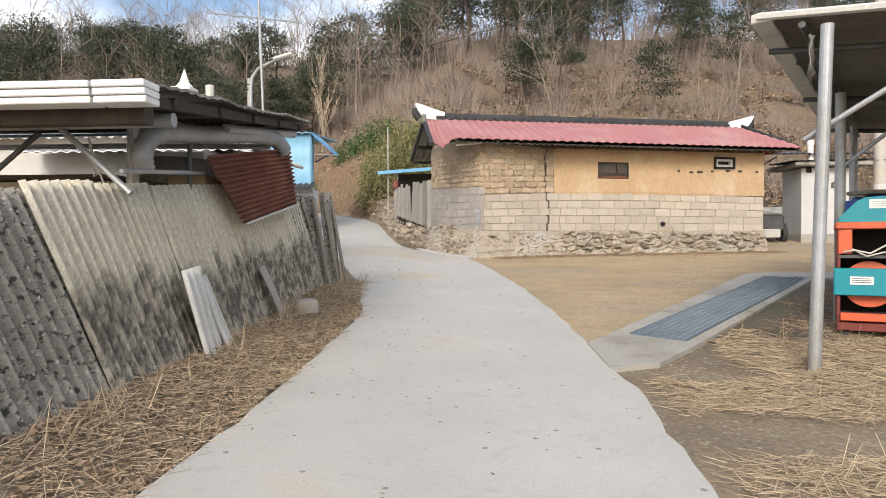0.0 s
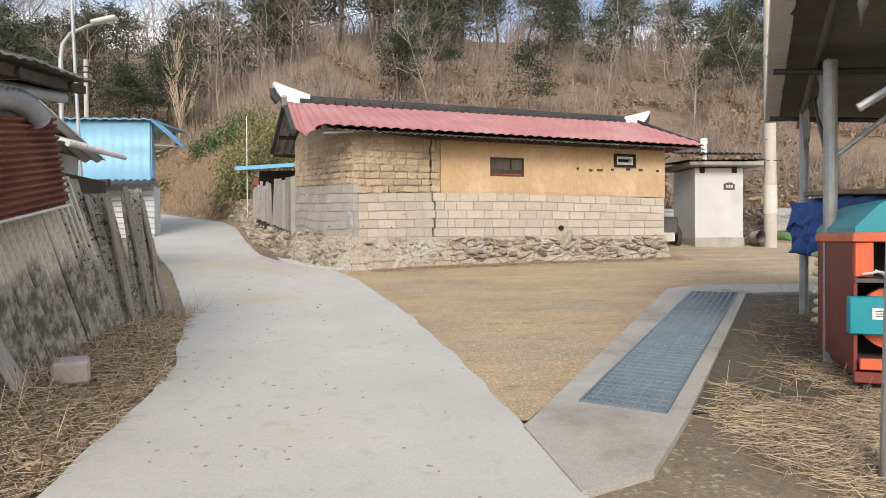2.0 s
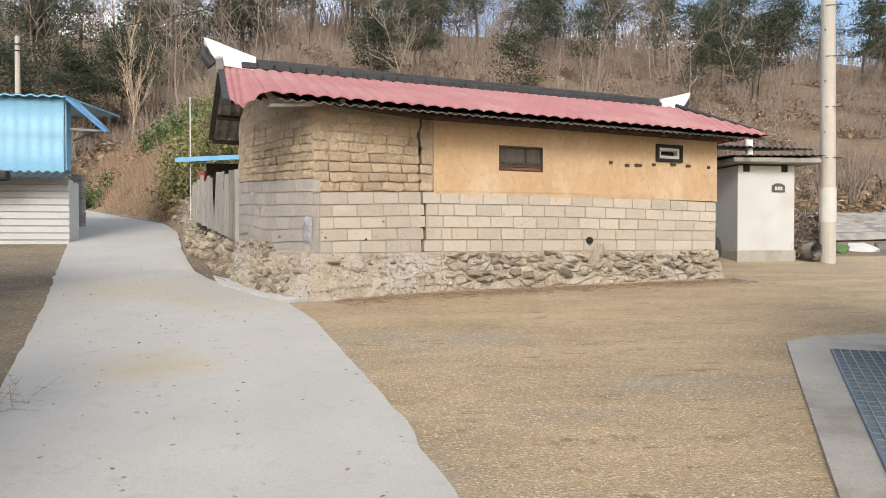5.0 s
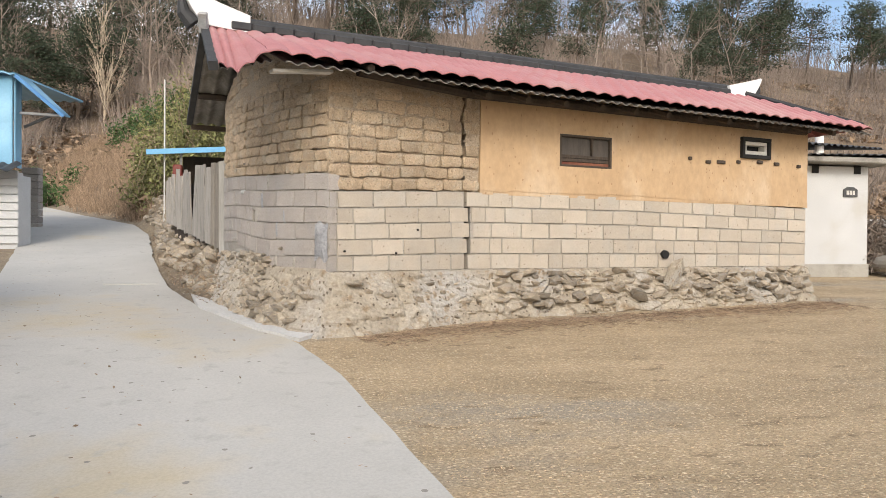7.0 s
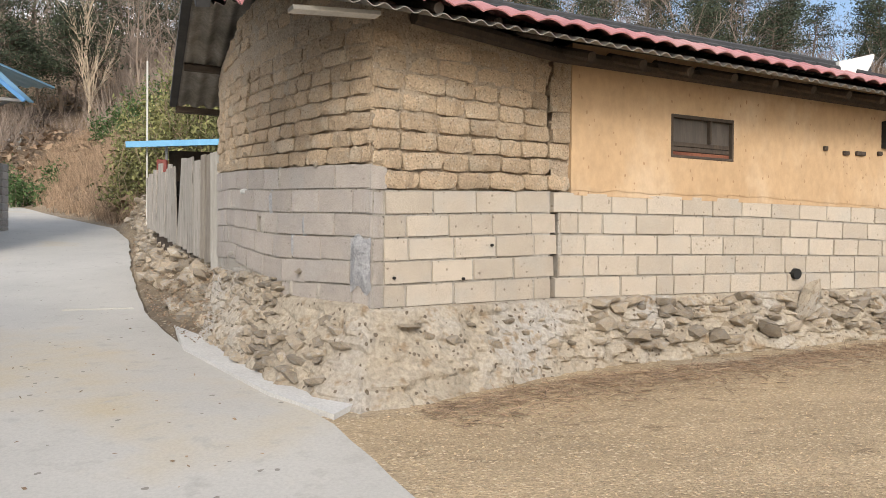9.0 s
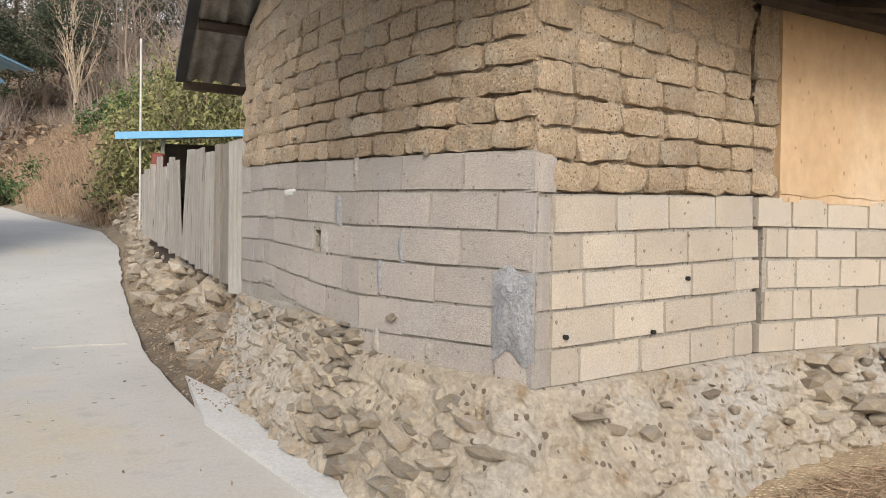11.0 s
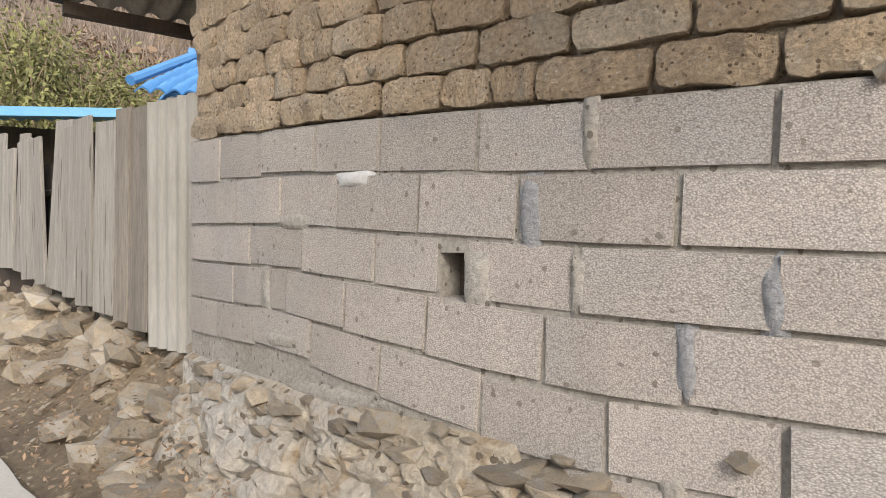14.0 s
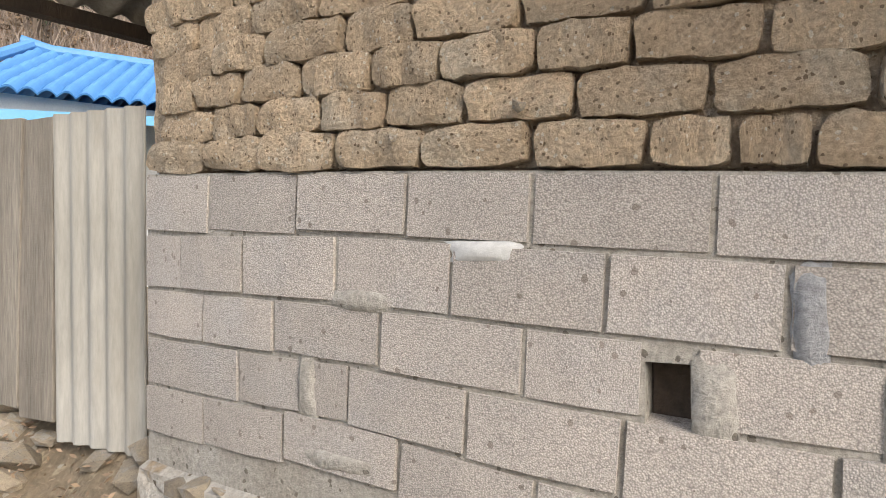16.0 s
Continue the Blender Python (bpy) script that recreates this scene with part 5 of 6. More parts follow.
for k in range(14):
    part("edge_tile", boxed(ln * k / 14 + 0.004, -0.12, -0.03, ln * (k + 1) / 14 - 0.004, 0.05, 0.05, CM, 0.008), M_PVC, cp)
part("end_board", bar([CN + Vector((0, 0, 0.02)), CN + cn * 5 + drop * 5 + Vector((0, 0, 0.02))], 0.035, seg=6), M_PVC, cp)
for px, py, r in ((3.92, 6.16, 0.05), (5.15, 8.35, 0.055), (6.35, 10.5, 0.05)):
    zt = 2.95 if py < 7 else 2.85
    post = part("post", bar([(px, py, lie1(px, py) - 0.05), (px + (0.09 if py < 7 else 0.01), py, zt)], r, seg=16), M_STEEL, cp, "galvanised round post")
for i in range(4):
    a = CN + cn * (0.35 + 1.4 * i) + drop * (0.4 + 1.4 * i) + Vector((0, 0, -0.07))
    b = CF + cn * (0.35 + 1.4 * i) + drop * (0.4 + 1.4 * i) + Vector((0, 0, -0.07))
    part("purlin", bar([a, b], 0.03, seg=8), M_DARKSTEEL, cp)
for i in range(3):
    a = CN.lerp(CF, 0.1 + 0.38 * i) + Vector((0, 0, -0.13))
    part("rafter", bar([a, a + cn * 5 + drop * 5], 0.03, seg=8), M_DARKSTEEL, cp)
part("brace", bar([(3.93, 6.4, 2.05), (3.93 + 0.87 * 1.2, 6.4 - 0.5 * 1.2, 2.78)], 0.024, seg=8), M_STEEL, cp)
part("brace", bar([(5.15, 8.35, 2.0), (5.9, 7.95, 2.7)], 0.022, seg=8), M_STEEL, cp)
part("brace", bar([(5.15, 8.35, 1.95), (5.6, 9.2, 2.7)], 0.022, seg=8), M_DARKSTEEL, cp)
part("post", bar([(8.5, 7.8, 0.1), (8.5, 7.8, 2.6)], 0.05, seg=12), M_DARKSTEEL, cp)
# torn cloth hung from the roof
for (x, y0), w0, h0 in (((3.98, 6.38), 0.28, 0.42), ((5.3, 8.6), 0.55, 0.75), ((6.2, 10.2), 0.4, 0.6)):
    bm = bmesh.new()
    rows = []
    for j in range(7):
        row = []
        for i in range(9):
            q = Vector((x + (i / 8 - 0.3) * w0 * 0.5, y0 + (i / 8 - 0.3) * w0, 2.92 - h0 * (j / 6) * (0.75 + 0.35 * noise.noise(Vector((i * 0.9, x, 3))))))
            row.append(bm.verts.new(q + cn * 0.05 * noise.noise(Vector((i * 0.7, j * 0.6, x)))))
        rows.append(row)
    for u, v in zip(rows, rows[1:]):
        for i in range(8):
            bm.faces.new((u[i], u[i + 1], v[i + 1], v[i]))
    ob = part("torn_cloth", bm, mat("grey_cloth", (0.32, 0.30, 0.26), (0.25, 0.235, 0.2), 6, 0.95, 0.5, 40), cp, "torn grey cloth strip", True)
    md = ob.modifiers.new("thickness", "SOLIDIFY")
    md.thickness = 0.006
# orange and teal thresher
tm = thing("threshing_machine", "orange and teal threshing machine under the shelter", "farm machine", pose(4.76, 7.5, lie1(4.9, 7.3) - 0.01, 0, 0, -24))
W0 = 0.78


def prism(prof, y0, y1, bevel=0.0):
    bm = bmesh.new()
    for s in (y0, y1):
        bm.faces.new([bm.verts.new((a, s, b)) for a, b in prof])
    f = list(bm.faces)
    a, b = f[0].verts[:], f[1].verts[:]
    for k in range(len(prof)):
        bm.faces.new((a[k], a[(k + 1) % len(prof)], b[(k + 1) % len(prof)], b[k]))
    return bm


hood = part("hood", prism([(-0.02, 1.20), (-0.02, 1.24), (0.13, 1.40), (0.20, 1.44), (0.58, 1.46), (0.70, 1.38), (0.76, 1.24), (0.76, 1.20)], -0.02, 1.3), M_TEAL, tm, "teal enamel hood")
lab = part("paper_label", boxed(0.24, -0.026, 1.33, 0.43, -0.021, 1.42), M_WHITE, hood)
for k in range(3):
    part("print_line", boxed(0.26, -0.029, 1.35 + k * 0.02, 0.41 - 0.03 * (k == 1), -0.0265, 1.356 + k * 0.02), M_STEEL, lab)
part("top_rail", boxed(-0.04, -0.03, 1.13, 0.78, 1.25, 1.20, None, 0.008), M_ORANGE, tm)
part("side_column", prism([(0.50, 0.22), (0.53, 0.13), (0.60, 0.08), (0.72, 0.08), (0.80, 0.13), (0.83, 0.22), (0.83, 1.14), (0.50, 1.14)], -0.10, 0.02), M_ORANGE, tm, "orange belt guard with rounded foot")
for z in (0.95, 0.24):
    part("hub", bar([(0.66, -0.15, z), (0.66, -0.09, z)], 0.035, seg=12), M_REDDARK, tm)
part("side_panel", boxed(-0.03, 0.0, 0.2, 0.0, 1.2, 1.13, None, 0.005), M_REDDARK, tm)
# rear and inner panels are near-black: the shaded inside put into colour
part("rear_panel", boxed(-0.02, 1.15, 0.2, 0.8, 1.2, 1.13), M_BLACK, tm)
part("inner_floor", boxed(0.0, 0.03, 0.15, 0.8, 1.15, 0.2), M_REDDARK, tm)
part("inner_wall", boxed(0.0, 0.45, 0.2, 0.5, 0.48, 1.13), M_BLACK, tm)
part("orange_cheek", boxed(-0.02, -0.01, 0.88, 0.10, 0.3, 1.13, None, 0.006), M_ORANGE, tm)
part("shelf", boxed(-0.02, -0.02, 0.84, 0.5, 0.4, 0.87), M_DARKSTEEL, tm)
part("pulley", bar([(0.25, 0.08, 0.58), (0.25, 0.13, 0.58)], 0.23, seg=26), M_ORANGE, tm)
gd = part("teal_guard", boxed(-0.06, -0.04, 0.47, 0.42, 0.06, 0.74, None, 0.008), M_TEAL, tm, "teal sheet guard box")
lab = part("paper_label", boxed(0.08, -0.047, 0.58, 0.28, -0.041, 0.66), M_WHITE, gd)
for k in range(3):
    part("print_line", boxed(0.1, -0.05, 0.60 + k * 0.018, 0.26, -0.0475, 0.606 + k * 0.018), M_DARKSTEEL, lab)
part("tray", boxed(0.0, -0.02, 0.26, 0.5, 0.3, 0.29), M_DARKSTEEL, tm)
part("tray_lip", boxed(0.0, -0.06, 0.22, 0.5, -0.02, 0.30, None, 0.006), M_ORANGE, tm)
part("foot_rail", boxed(-0.03, -0.03, 0.12, 0.52, 0.02, 0.2, None, 0.006), M_REDDARK, tm)
for x, y0 in ((0.05, 0.05), (0.7, 0.05), (0.05, 1.05), (0.7, 1.05)):
    part("caster", bar([(x - 0.02, y0, 0.06), (x + 0.03, y0, 0.06)], 0.065, seg=14), M_RUBBER, tm)
    part("fork", boxed(x - 0.02, y0 - 0.02, 0.06, x + 0.03, y0 + 0.02, 0.15), M_STEEL, tm)
part("cable", bar([(0.02, -0.03, 0.90), (0.12, -0.06, 0.92), (0.25, -0.05, 0.89), (0.38, -0.05, 0.97), (0.46, -0.05, 1.13), (0.62, -0.06, 1.19)], 0.009, seg=6), M_PVC, tm, "pale power cable")
part("cable", bar([(0.1, -0.03, 0.93), (0.22, -0.07, 0.86), (0.36, -0.04, 0.90), (0.48, -0.03, 0.89)], 0.009, seg=6), M_PVC, tm)
part("chute", boxed(0.84, 0.1, 0.85, 1.4, 0.9, 1.4, Matrix.Rotation(0.12, 4, "Y"), 0.03), M_REDDARK, tm)
part("belt_guard", boxed(0.85, 0.0, 0.3, 1.5, 0.5, 0.85, None, 0.03), M_ORANGE, tm)
# wood planks on the stack, tarpaulin, sacks
for k in range(8):
    for i in range(2):
        x, y0 = 6.13 + 0.34 + 0.72 * i, 9.85 - 0.3 * i
        z = 0.37 + k * 0.105
        th = thing("sack", "yellow-green printed farm sack in a stack", "sack", pose(x + R.uniform(-0.03, 0.03), y0 + R.uniform(-0.04, 0.04), z, 0, 0, R.uniform(-5, 5)), group="stacked sacks")
        bm = bmesh.new()
        bmesh.ops.create_uvsphere(bm, u_segments=16, v_segments=8, radius=1)
        for v in bm.verts:
            c = v.co
            v.co = Vector((0.37 * math.copysign(abs(c.x) ** 0.5, c.x), 0.27 * math.copysign(abs(c.y) ** 0.55, c.y), 0.06 + 0.058 * c.z + 0.008 * noise.noise(c * 3 + Vector((k, i, 0)))))
        part("bag", bm, M_BAG, th, smooth=True)
        part("print_band", boxed(-0.2, -0.268, 0.035, 0.22, -0.262, 0.08), M_DARKSTEEL, th)
tp = thing("blue_tarp", "crumpled blue tarpaulin over the sack stack", "tarpaulin")
bm = bmesh.new()
bmesh.ops.create_cube(bm, size=1)
bmesh.ops.subdivide_edges(bm, edges=bm.edges[:], cuts=19, use_grid_fill=True)
for v in bm.verts:
    c = v.co.copy()
    v.co = Vector((6.88 + c.x * 1.5, 9.9 + c.y * 0.8 - 0.3 * c.x, 1.46 + c.z * 0.56))
    v.co += Vector(noise.noise_vector(v.co * 4.5)) * 0.08 + Vector(noise.noise_vector(v.co * 11)) * 0.05
    if c.z < -0.3:
        v.co.x += 0.05 * math.sin(c.y * 20)
part("cover", bm, M_TARP, tp, smooth=True)
for k in range(3):
    th = thing("plank", "weathered plank laid on the covered stack", "plank", group="planks on the stack")
    part("board", boxed(-0.9, -0.1, 0, 1.3, 0.1, 0.05, Matrix.Translation((6.95, 9.6 + 0.22 * k, 1.80 + 0.004 * k)) @ Matrix.Rotation(0.05 * k, 4, "Z"), 0.006), M_WOOD, th)
# ---- plank fence and stony bank beside the house ----
pf = thing("plank_fence", "tall fence of grey weathered planks on a stony bank", "fence")
FA, FB = Vector((-0.57, 19.06, 0)), Vector((-2.2, 22.5, 0))
fd = (FB - FA).normalized()
TH = math.atan2(fd.y, fd.x)
off, k = -0.1, 0
tops = (2.91, 2.92, 2.93, 2.88, 2.96, 2.93, 2.98, 2.90, 2.92, 2.97, 2.88, 3.02, 2.94, 2.9, 2.86)
wds = (0.52, 0.25, 0.2, 0.30, 0.28, 0.22, 0.3, 0.22, 0.28, 0.2, 0.3, 0.22, 0.2, 0.2, 0.18)
for tp_, wd in zip(tops, wds):
    base = 1.55 + 0.14 * off
    if k == 0:
        p = FA + fd * -0.14
        q = FA + fd * (wd - 0.12)
        part("sheet", sheet((p.x, p.y, base), (q.x, q.y, base), (p.x, p.y, tp_), (q.x - 0.01, q.y, tp_ + 0.01), 5, 0.012, nv=3, thick=0.012), M_SHEET, pf, "pale corrugated sheet beside the planks")
    else:
        lean = R.uniform(-0.05, 0.05) if k < 6 else R.uniform(-0.1, 0.1)
        part("plank", boxed(0.008, -0.012, 0, wd - 0.008, 0.014, tp_ - base, Matrix.Translation((FA.x + fd.x * off, FA.y + fd.y * off, base)) @ Matrix.Rotation(TH, 4, "Z") @ Matrix.Rotation(lean, 4, "Y") @ Matrix.Rotation(R.uniform(-0.03, 0.03), 4, "X"), 0.003), M_WOOD if k in (1, 2) else M_PLANK, pf)
    off += wd
    k += 1
part("rail", bar([FA + Vector((0.06, 0.1, 2.5)), FB + Vector((0.06, 0.03, 2.5))], 0.03, seg=6), M_DARKWOOD, pf)
# unseen dark sheet added behind the planks so their gaps show as shade
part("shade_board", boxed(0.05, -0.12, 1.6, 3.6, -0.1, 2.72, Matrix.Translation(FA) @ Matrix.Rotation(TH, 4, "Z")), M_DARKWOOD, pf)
# bank from the lane up to the fence
bank_rows = []
bm = bmesh.new()
for i in range(60):
    t = i / 59
    y0 = 17.3 + 11.5 * t
    xr = float(np.interp(y0, RY, RX)) + 0.04
    top = Vector((float(np.interp(y0, (17.3, 18.75, 19.1, 22.5, 26, 28.8), (0.0, -0.5, -0.5, -2.1, -2.9, -3.9))), y0 + 0.35, float(np.interp(y0, (17.3, 18.2, 19, 22.5, 26, 28.8), (1.25, 1.5, 1.62, 2.05, 2.6, 3.0)))))
    low = Vector((xr, y0, lie1(xr, y0) + 0.01))
    row = []
    for j in range(9):
        s = j / 8
        q = low.lerp(top, s)
        q.z += 0.06 * noise.noise(q * 3.1) * (1 if 0 < j < 8 else 0) - 0.1 * math.sin(math.pi * s)
        row.append(bm.verts.new(q))
    q = row[-1].co + Vector((0.7, 0.4, 0.05))
    row.append(bm.verts.new(q))
    bank_rows.append(row)
for u, v in zip(bank_rows, bank_rows[1:]):
    for j in range(9):
        bm.faces.new((u[j], u[j + 1], v[j + 1], v[j]))
bank = tagged(part("stony_bank", bm, M_DIRT, None, smooth=True), "loose stony earth bank beside the lane", "bank", kind="structure")
# blue awning and blue tiled roof beyond the fence
ba = thing("blue_awning", "blue metal awning edge over the yard behind the fence", "awning")
part("roof", sheet((-3.3, 25.4, 3.80), (4.0, 25.5, 4.28), (-3.2, 27.0, 3.95), (4.0, 27.2, 4.45), 36, 0.02, nv=2, thick=0.02), M_AWNING, ba)
part("fascia", boxed(0, -0.02, -0.10, 7.3, 0.02, 0.02, Matrix.Translation((-3.3, 25.38, 3.8)) @ Matrix.Rotation(-0.0655, 4, "Y")), M_AWNING, ba)
part("post", bar([(-2.95, 25.6, 2.0), (-2.95, 25.6, 5.5)], 0.018, seg=8), M_PVC, ba)
part("post", bar([(-2.6, 25.7, 1.9), (-2.6, 25.7, 3.8)], 0.03, seg=8), M_STEEL, ba)
# dark sheet added to stand for the shade under the awning
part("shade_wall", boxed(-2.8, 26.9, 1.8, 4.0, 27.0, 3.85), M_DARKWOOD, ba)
part("red_box", boxed(-2.75, 25.5, 3.2, -2.55, 25.7, 3.5, None, 0.02), M_REDDARK, ba)
bh = thing("blue_tiled_house", "house roof of bright blue tiles behind the fence", "house")
part("roof", sheet((-0.9, 26.0, 4.38), (6.5, 26.0, 4.5), (0.05, 27.2, 5.2), (6.5, 27.2, 5.3), 34, 0.05, profile="tile", steps=7, step=0.04, thick=0.03), M_BLUEROOF, bh)
part("roof", sheet((6.5, 29.0, 4.5), (-0.9, 29.0, 4.4), (6.5, 27.2, 5.3), (0.05, 27.2, 5.2), 34, 0.05, profile="tile", steps=7, step=0.04, thick=0.03), M_BLUEROOF, bh)
part("ridge", bar([(-0.1, 27.2, 5.32), (0.3, 27.2, 5.24), (6.5, 27.2, 5.36)], 0.09, seg=10), M_BLUEROOF, bh)
part("hip", bar([(-0.95, 26.0, 4.5), (0.05, 27.2, 5.3)], 0.08, seg=8), M_BLUEROOF, bh)
part("wall", boxed(-0.4, 26.4, 1.8, 6.4, 28.7, 4.4), M_OUT, bh)

# ---- trees and brush ----


def grow(seed, height, spread, levels, n, up=0.55, trunk=0.03, lean=0.05):
    """Limbs of a bare tree as stick arrays."""
    q = np.random.default_rng(seed)
    S, E, A, B = [], [], [], []

    def limb(p, d, ln, r, lev):
        for k in range(3):
            d2 = d + q.normal(0, 0.10, 3)
            d2 /= np.linalg.norm(d2)
            e = p + d2 * ln / 3
            S.append(p), E.append(e), A.append(r * (1 - 0.22 * k)), B.append(r * (0.78 - 0.22 * k))
            if lev:
                for _ in range(n if k else max(1, n - 1)):
                    side = q.normal(0, 1, 3)
                    side -= d2 * side.dot(d2)
                    side /= np.linalg.norm(side)
                    b = d2 * up + side * spread
                    b[2] += 0.15
                    b /= np.linalg.norm(b)
                    limb(p + d2 * ln / 3 * q.uniform(0.4, 1), b, ln * q.uniform(0.38, 0.6), r * 0.45, lev - 1)
            p, d = e, d2
    limb(np.zeros(3), np.array([q.normal(0, lean), q.normal(0, lean), 1.0]), height, trunk, levels)
    return np.array(S), np.array(E), np.array(A), np.array(B)


def moved(arr, p, turn, s):
    c, n_ = math.cos(turn), math.sin(turn)
    m = np.array([[c, -n_, 0], [n_, c, 0], [0, 0, 1]]) * s
    return arr @ m.T + np.array(p)


def top_at(x, y):
    return lie1(x, y) + uneven(x, y)


def scatter(kinds, spots, r_scale=1.0):
    S, E, A, B = [], [], [], []
    for x, y, s in spots:
        k = kinds[RN.integers(len(kinds))]
        t = RN.uniform(0, 6.28)
        p = (x, y, top_at(x, y) - 0.05)
        S.append(moved(k[0], p, t, s)), E.append(moved(k[1], p, t, s))
        A.append(k[2] * s * r_scale), B.append(k[3] * s * r_scale)
    return sticks(np.concatenate(S), np.concatenate(E), np.concatenate(A), np.concatenate(B))


SHRUBS = []
for k in range(6):
    q = np.random.default_rng(60 + k)
    S, E, A, B = [], [], [], []
    for j in range(13):
        a = q.uniform(0, 6.28)
        d = np.array([math.cos(a) * q.uniform(0.1, 0.5), math.sin(a) * q.uniform(0.1, 0.5), 1.0])
        p = np.array([math.cos(a), math.sin(a), 0]) * q.uniform(0, 0.35)
        m_ = p + d * q.uniform(0.4, 0.7)
        e = m_ + (d + q.normal(0, 0.25, 3)) * q.uniform(0.3, 0.6)
        S += [p, m_, m_]
        E += [m_, e, m_ + (d + q.normal(0, 0.35, 3)) * 0.35]
        A += [0.016, 0.012, 0.009]
        B += [0.012, 0.005, 0.004]
    SHRUBS.append((np.array(S), np.array(E), np.array(A), np.array(B)))
BARE = [grow(80 + k, 1.0, 0.75, 2, 3, 0.8, 0.018) for k in range(5)]


def hill_spots(n, x0, x1, d0, d1, s0, s1):
    out = []
    while len(out) < n:
        x = RN.uniform(x0, x1)
        d = d0 + (d1 - d0) * RN.uniform() ** 1.2
        y = float(np.interp(x, FX, FY)) + d
        if noise.noise(Vector((x * 0.16, y * 0.16, 8))) < -0.05 - 0.25 * (s0 > 3):
            continue
        if d < 9 and -16 < x < 1 and s0 > 0.5:
            continue
        if abs(math.atan2(x - 1, y - 4)) > 0.95:
            continue
        out.append((x, y, RN.uniform(s0, s1)))
    return out


tagged(part("hillside_brush", mesh("brush", *scatter(SHRUBS, hill_spots(2900, -60, 75, 0.5, 46, 0.6, 2.0) + hill_spots(800, -65, 80, 38, 68, 1.4, 3.0), 0.75)), M_TWIG), "leafless grey-brown brush over the hillside", "brush", kind="stuff")
tagged(part("dry_hill_grass", mesh("grass", *scatter(SHRUBS, hill_spots(1500, -50, 70, 0.0, 36, 0.25, 0.7), 1.6)), M_HILLGRASS), "dry tawny grass tufts over the hillside", "grass", kind="stuff")
tagged(part("bare_woods", mesh("woods", *scatter(BARE, hill_spots(270, -75, 90, 10, 66, 3.5, 7.5) + hill_spots(80, -75, -8, 16, 62, 6.0, 9.5) + hill_spots(150, -65, 85, 46, 72, 4.5, 8.0), 0.55)), M_TWIG), "bare grey deciduous trees on the upper slope", "woods", kind="stuff")

hill_leaf = np.array(hill_spots(52000, -45, 60, 0.0, 36, 0.08, 0.26))
tagged(part("hill_litter", mesh("litter", *flakes([(x, y, top_at(x, y) + RN.uniform(0.02, 0.6)) for x, y, _ in hill_leaf], hill_leaf[:, 2], 0.6, 1.0)), M_LITTER), "red-brown dead leaves and bracken over the hillside", "leaves", kind="stuff")


def pine_kind(seed):
    q = np.random.default_rng(seed)
    h = 1.0
    S, E, A, B, C = [], [], [], [], []
    p = np.zeros(3)
    pts = [p]
    for k in range(6):
        p = p + np.array([q.normal(0, 0.025), q.normal(0, 0.025), h / 6])
        pts.append(p)
    for k in range(6):
        S.append(pts[k]), E.append(pts[k + 1]), A.append(0.022 - 0.0032 * k), B.append(0.022 - 0.0032 * (k + 1))
    for k in range(34):
        t = q.uniform(0.42, 1.0)
        i = min(5, int(t * 6))
        o = pts[i] + (pts[i + 1] - pts[i]) * (t * 6 - i)
        a = q.uniform(0, 6.28)
        ln = 0.30 * (1.25 - t) ** 0.6 * q.uniform(0.6, 1.2)
        e = o + np.array([math.cos(a) * ln, math.sin(a) * ln, ln * q.uniform(0.0, 0.35)])
        S.append(o), E.append(e), A.append(0.006), B.append(0.003)
        for c in (e, o + (e - o) * 0.6):
            m_ = 42
            C.append(c + q.normal(0, 1, (m_, 3)) * np.array([0.062, 0.062, 0.026]))
    c = np.concatenate(C)
    return sticks(np.array(S), np.array(E), np.array(A), np.array(B)), c


PINES = []
for k in range(5):
    (tv, tf), c = pine_kind(500 + k)
    v, f = flakes(c, 0.0145, 0.1, 1.1)
    PINES.append((finish(mesh("pine_trunk", tv, tf), M_BARK), finish(mesh("pine_crown", v, f), M_PINE)))


def pine(x, y, s):
    tr, cr = PINES[RN.integers(len(PINES))]
    th = thing("pine_tree", "dark green pine on the hillside", "tree", group="hillside pines")
    th.matrix_basis = Matrix.LocRotScale((x, y, top_at(x, y) - 0.1), Euler((0, 0, RN.uniform(0, 6.28))), (s * RN.uniform(0.9, 1.2), s * RN.uniform(0.9, 1.2), s))
    for nm, me in (("trunk", tr), ("crown", cr)):
        o = new(nm, me)
        o.parent = th


spots = []
for (x0, x1, y0, y1, n, s0, s1) in ((-75, -40, 52, 76, 24, 7, 11), (-58, -24, 60, 82, 24, 7, 10), (-20, 6, 64, 90, 26, 7, 11), (4, 50, 70, 92, 34, 7, 11), (45, 85, 66, 92, 16, 7, 11), (-30, -14, 54, 64, 9, 5, 8), (2, 14, 48, 56, 6, 4, 6), (14, 40, 54, 66, 8, 5, 8)):
    for k in range(n):
        spots.append((RN.uniform(x0, x1), RN.uniform(y0, y1), RN.uniform(s0, s1)))
for s in spots:
    pine(*s)

# pale young tree by the bend
q = grow(33, 4.6, 0.42, 2, 5, 1.0, 0.09, 0.02)
bt = thing("bare_tree", "pale leafless young tree with upswept twigs", "tree", pose(-14.8, 59.6, top_at(-14.8, 59.6) - 0.2))
v, f = sticks(q[0] * np.array([0.95, 0.95, 1.3]), q[1] * np.array([0.95, 0.95, 1.3]), q[2], np.maximum(q[3], 0.016))
part("crown", mesh("crown", v, f), M_PALETWIG, bt)


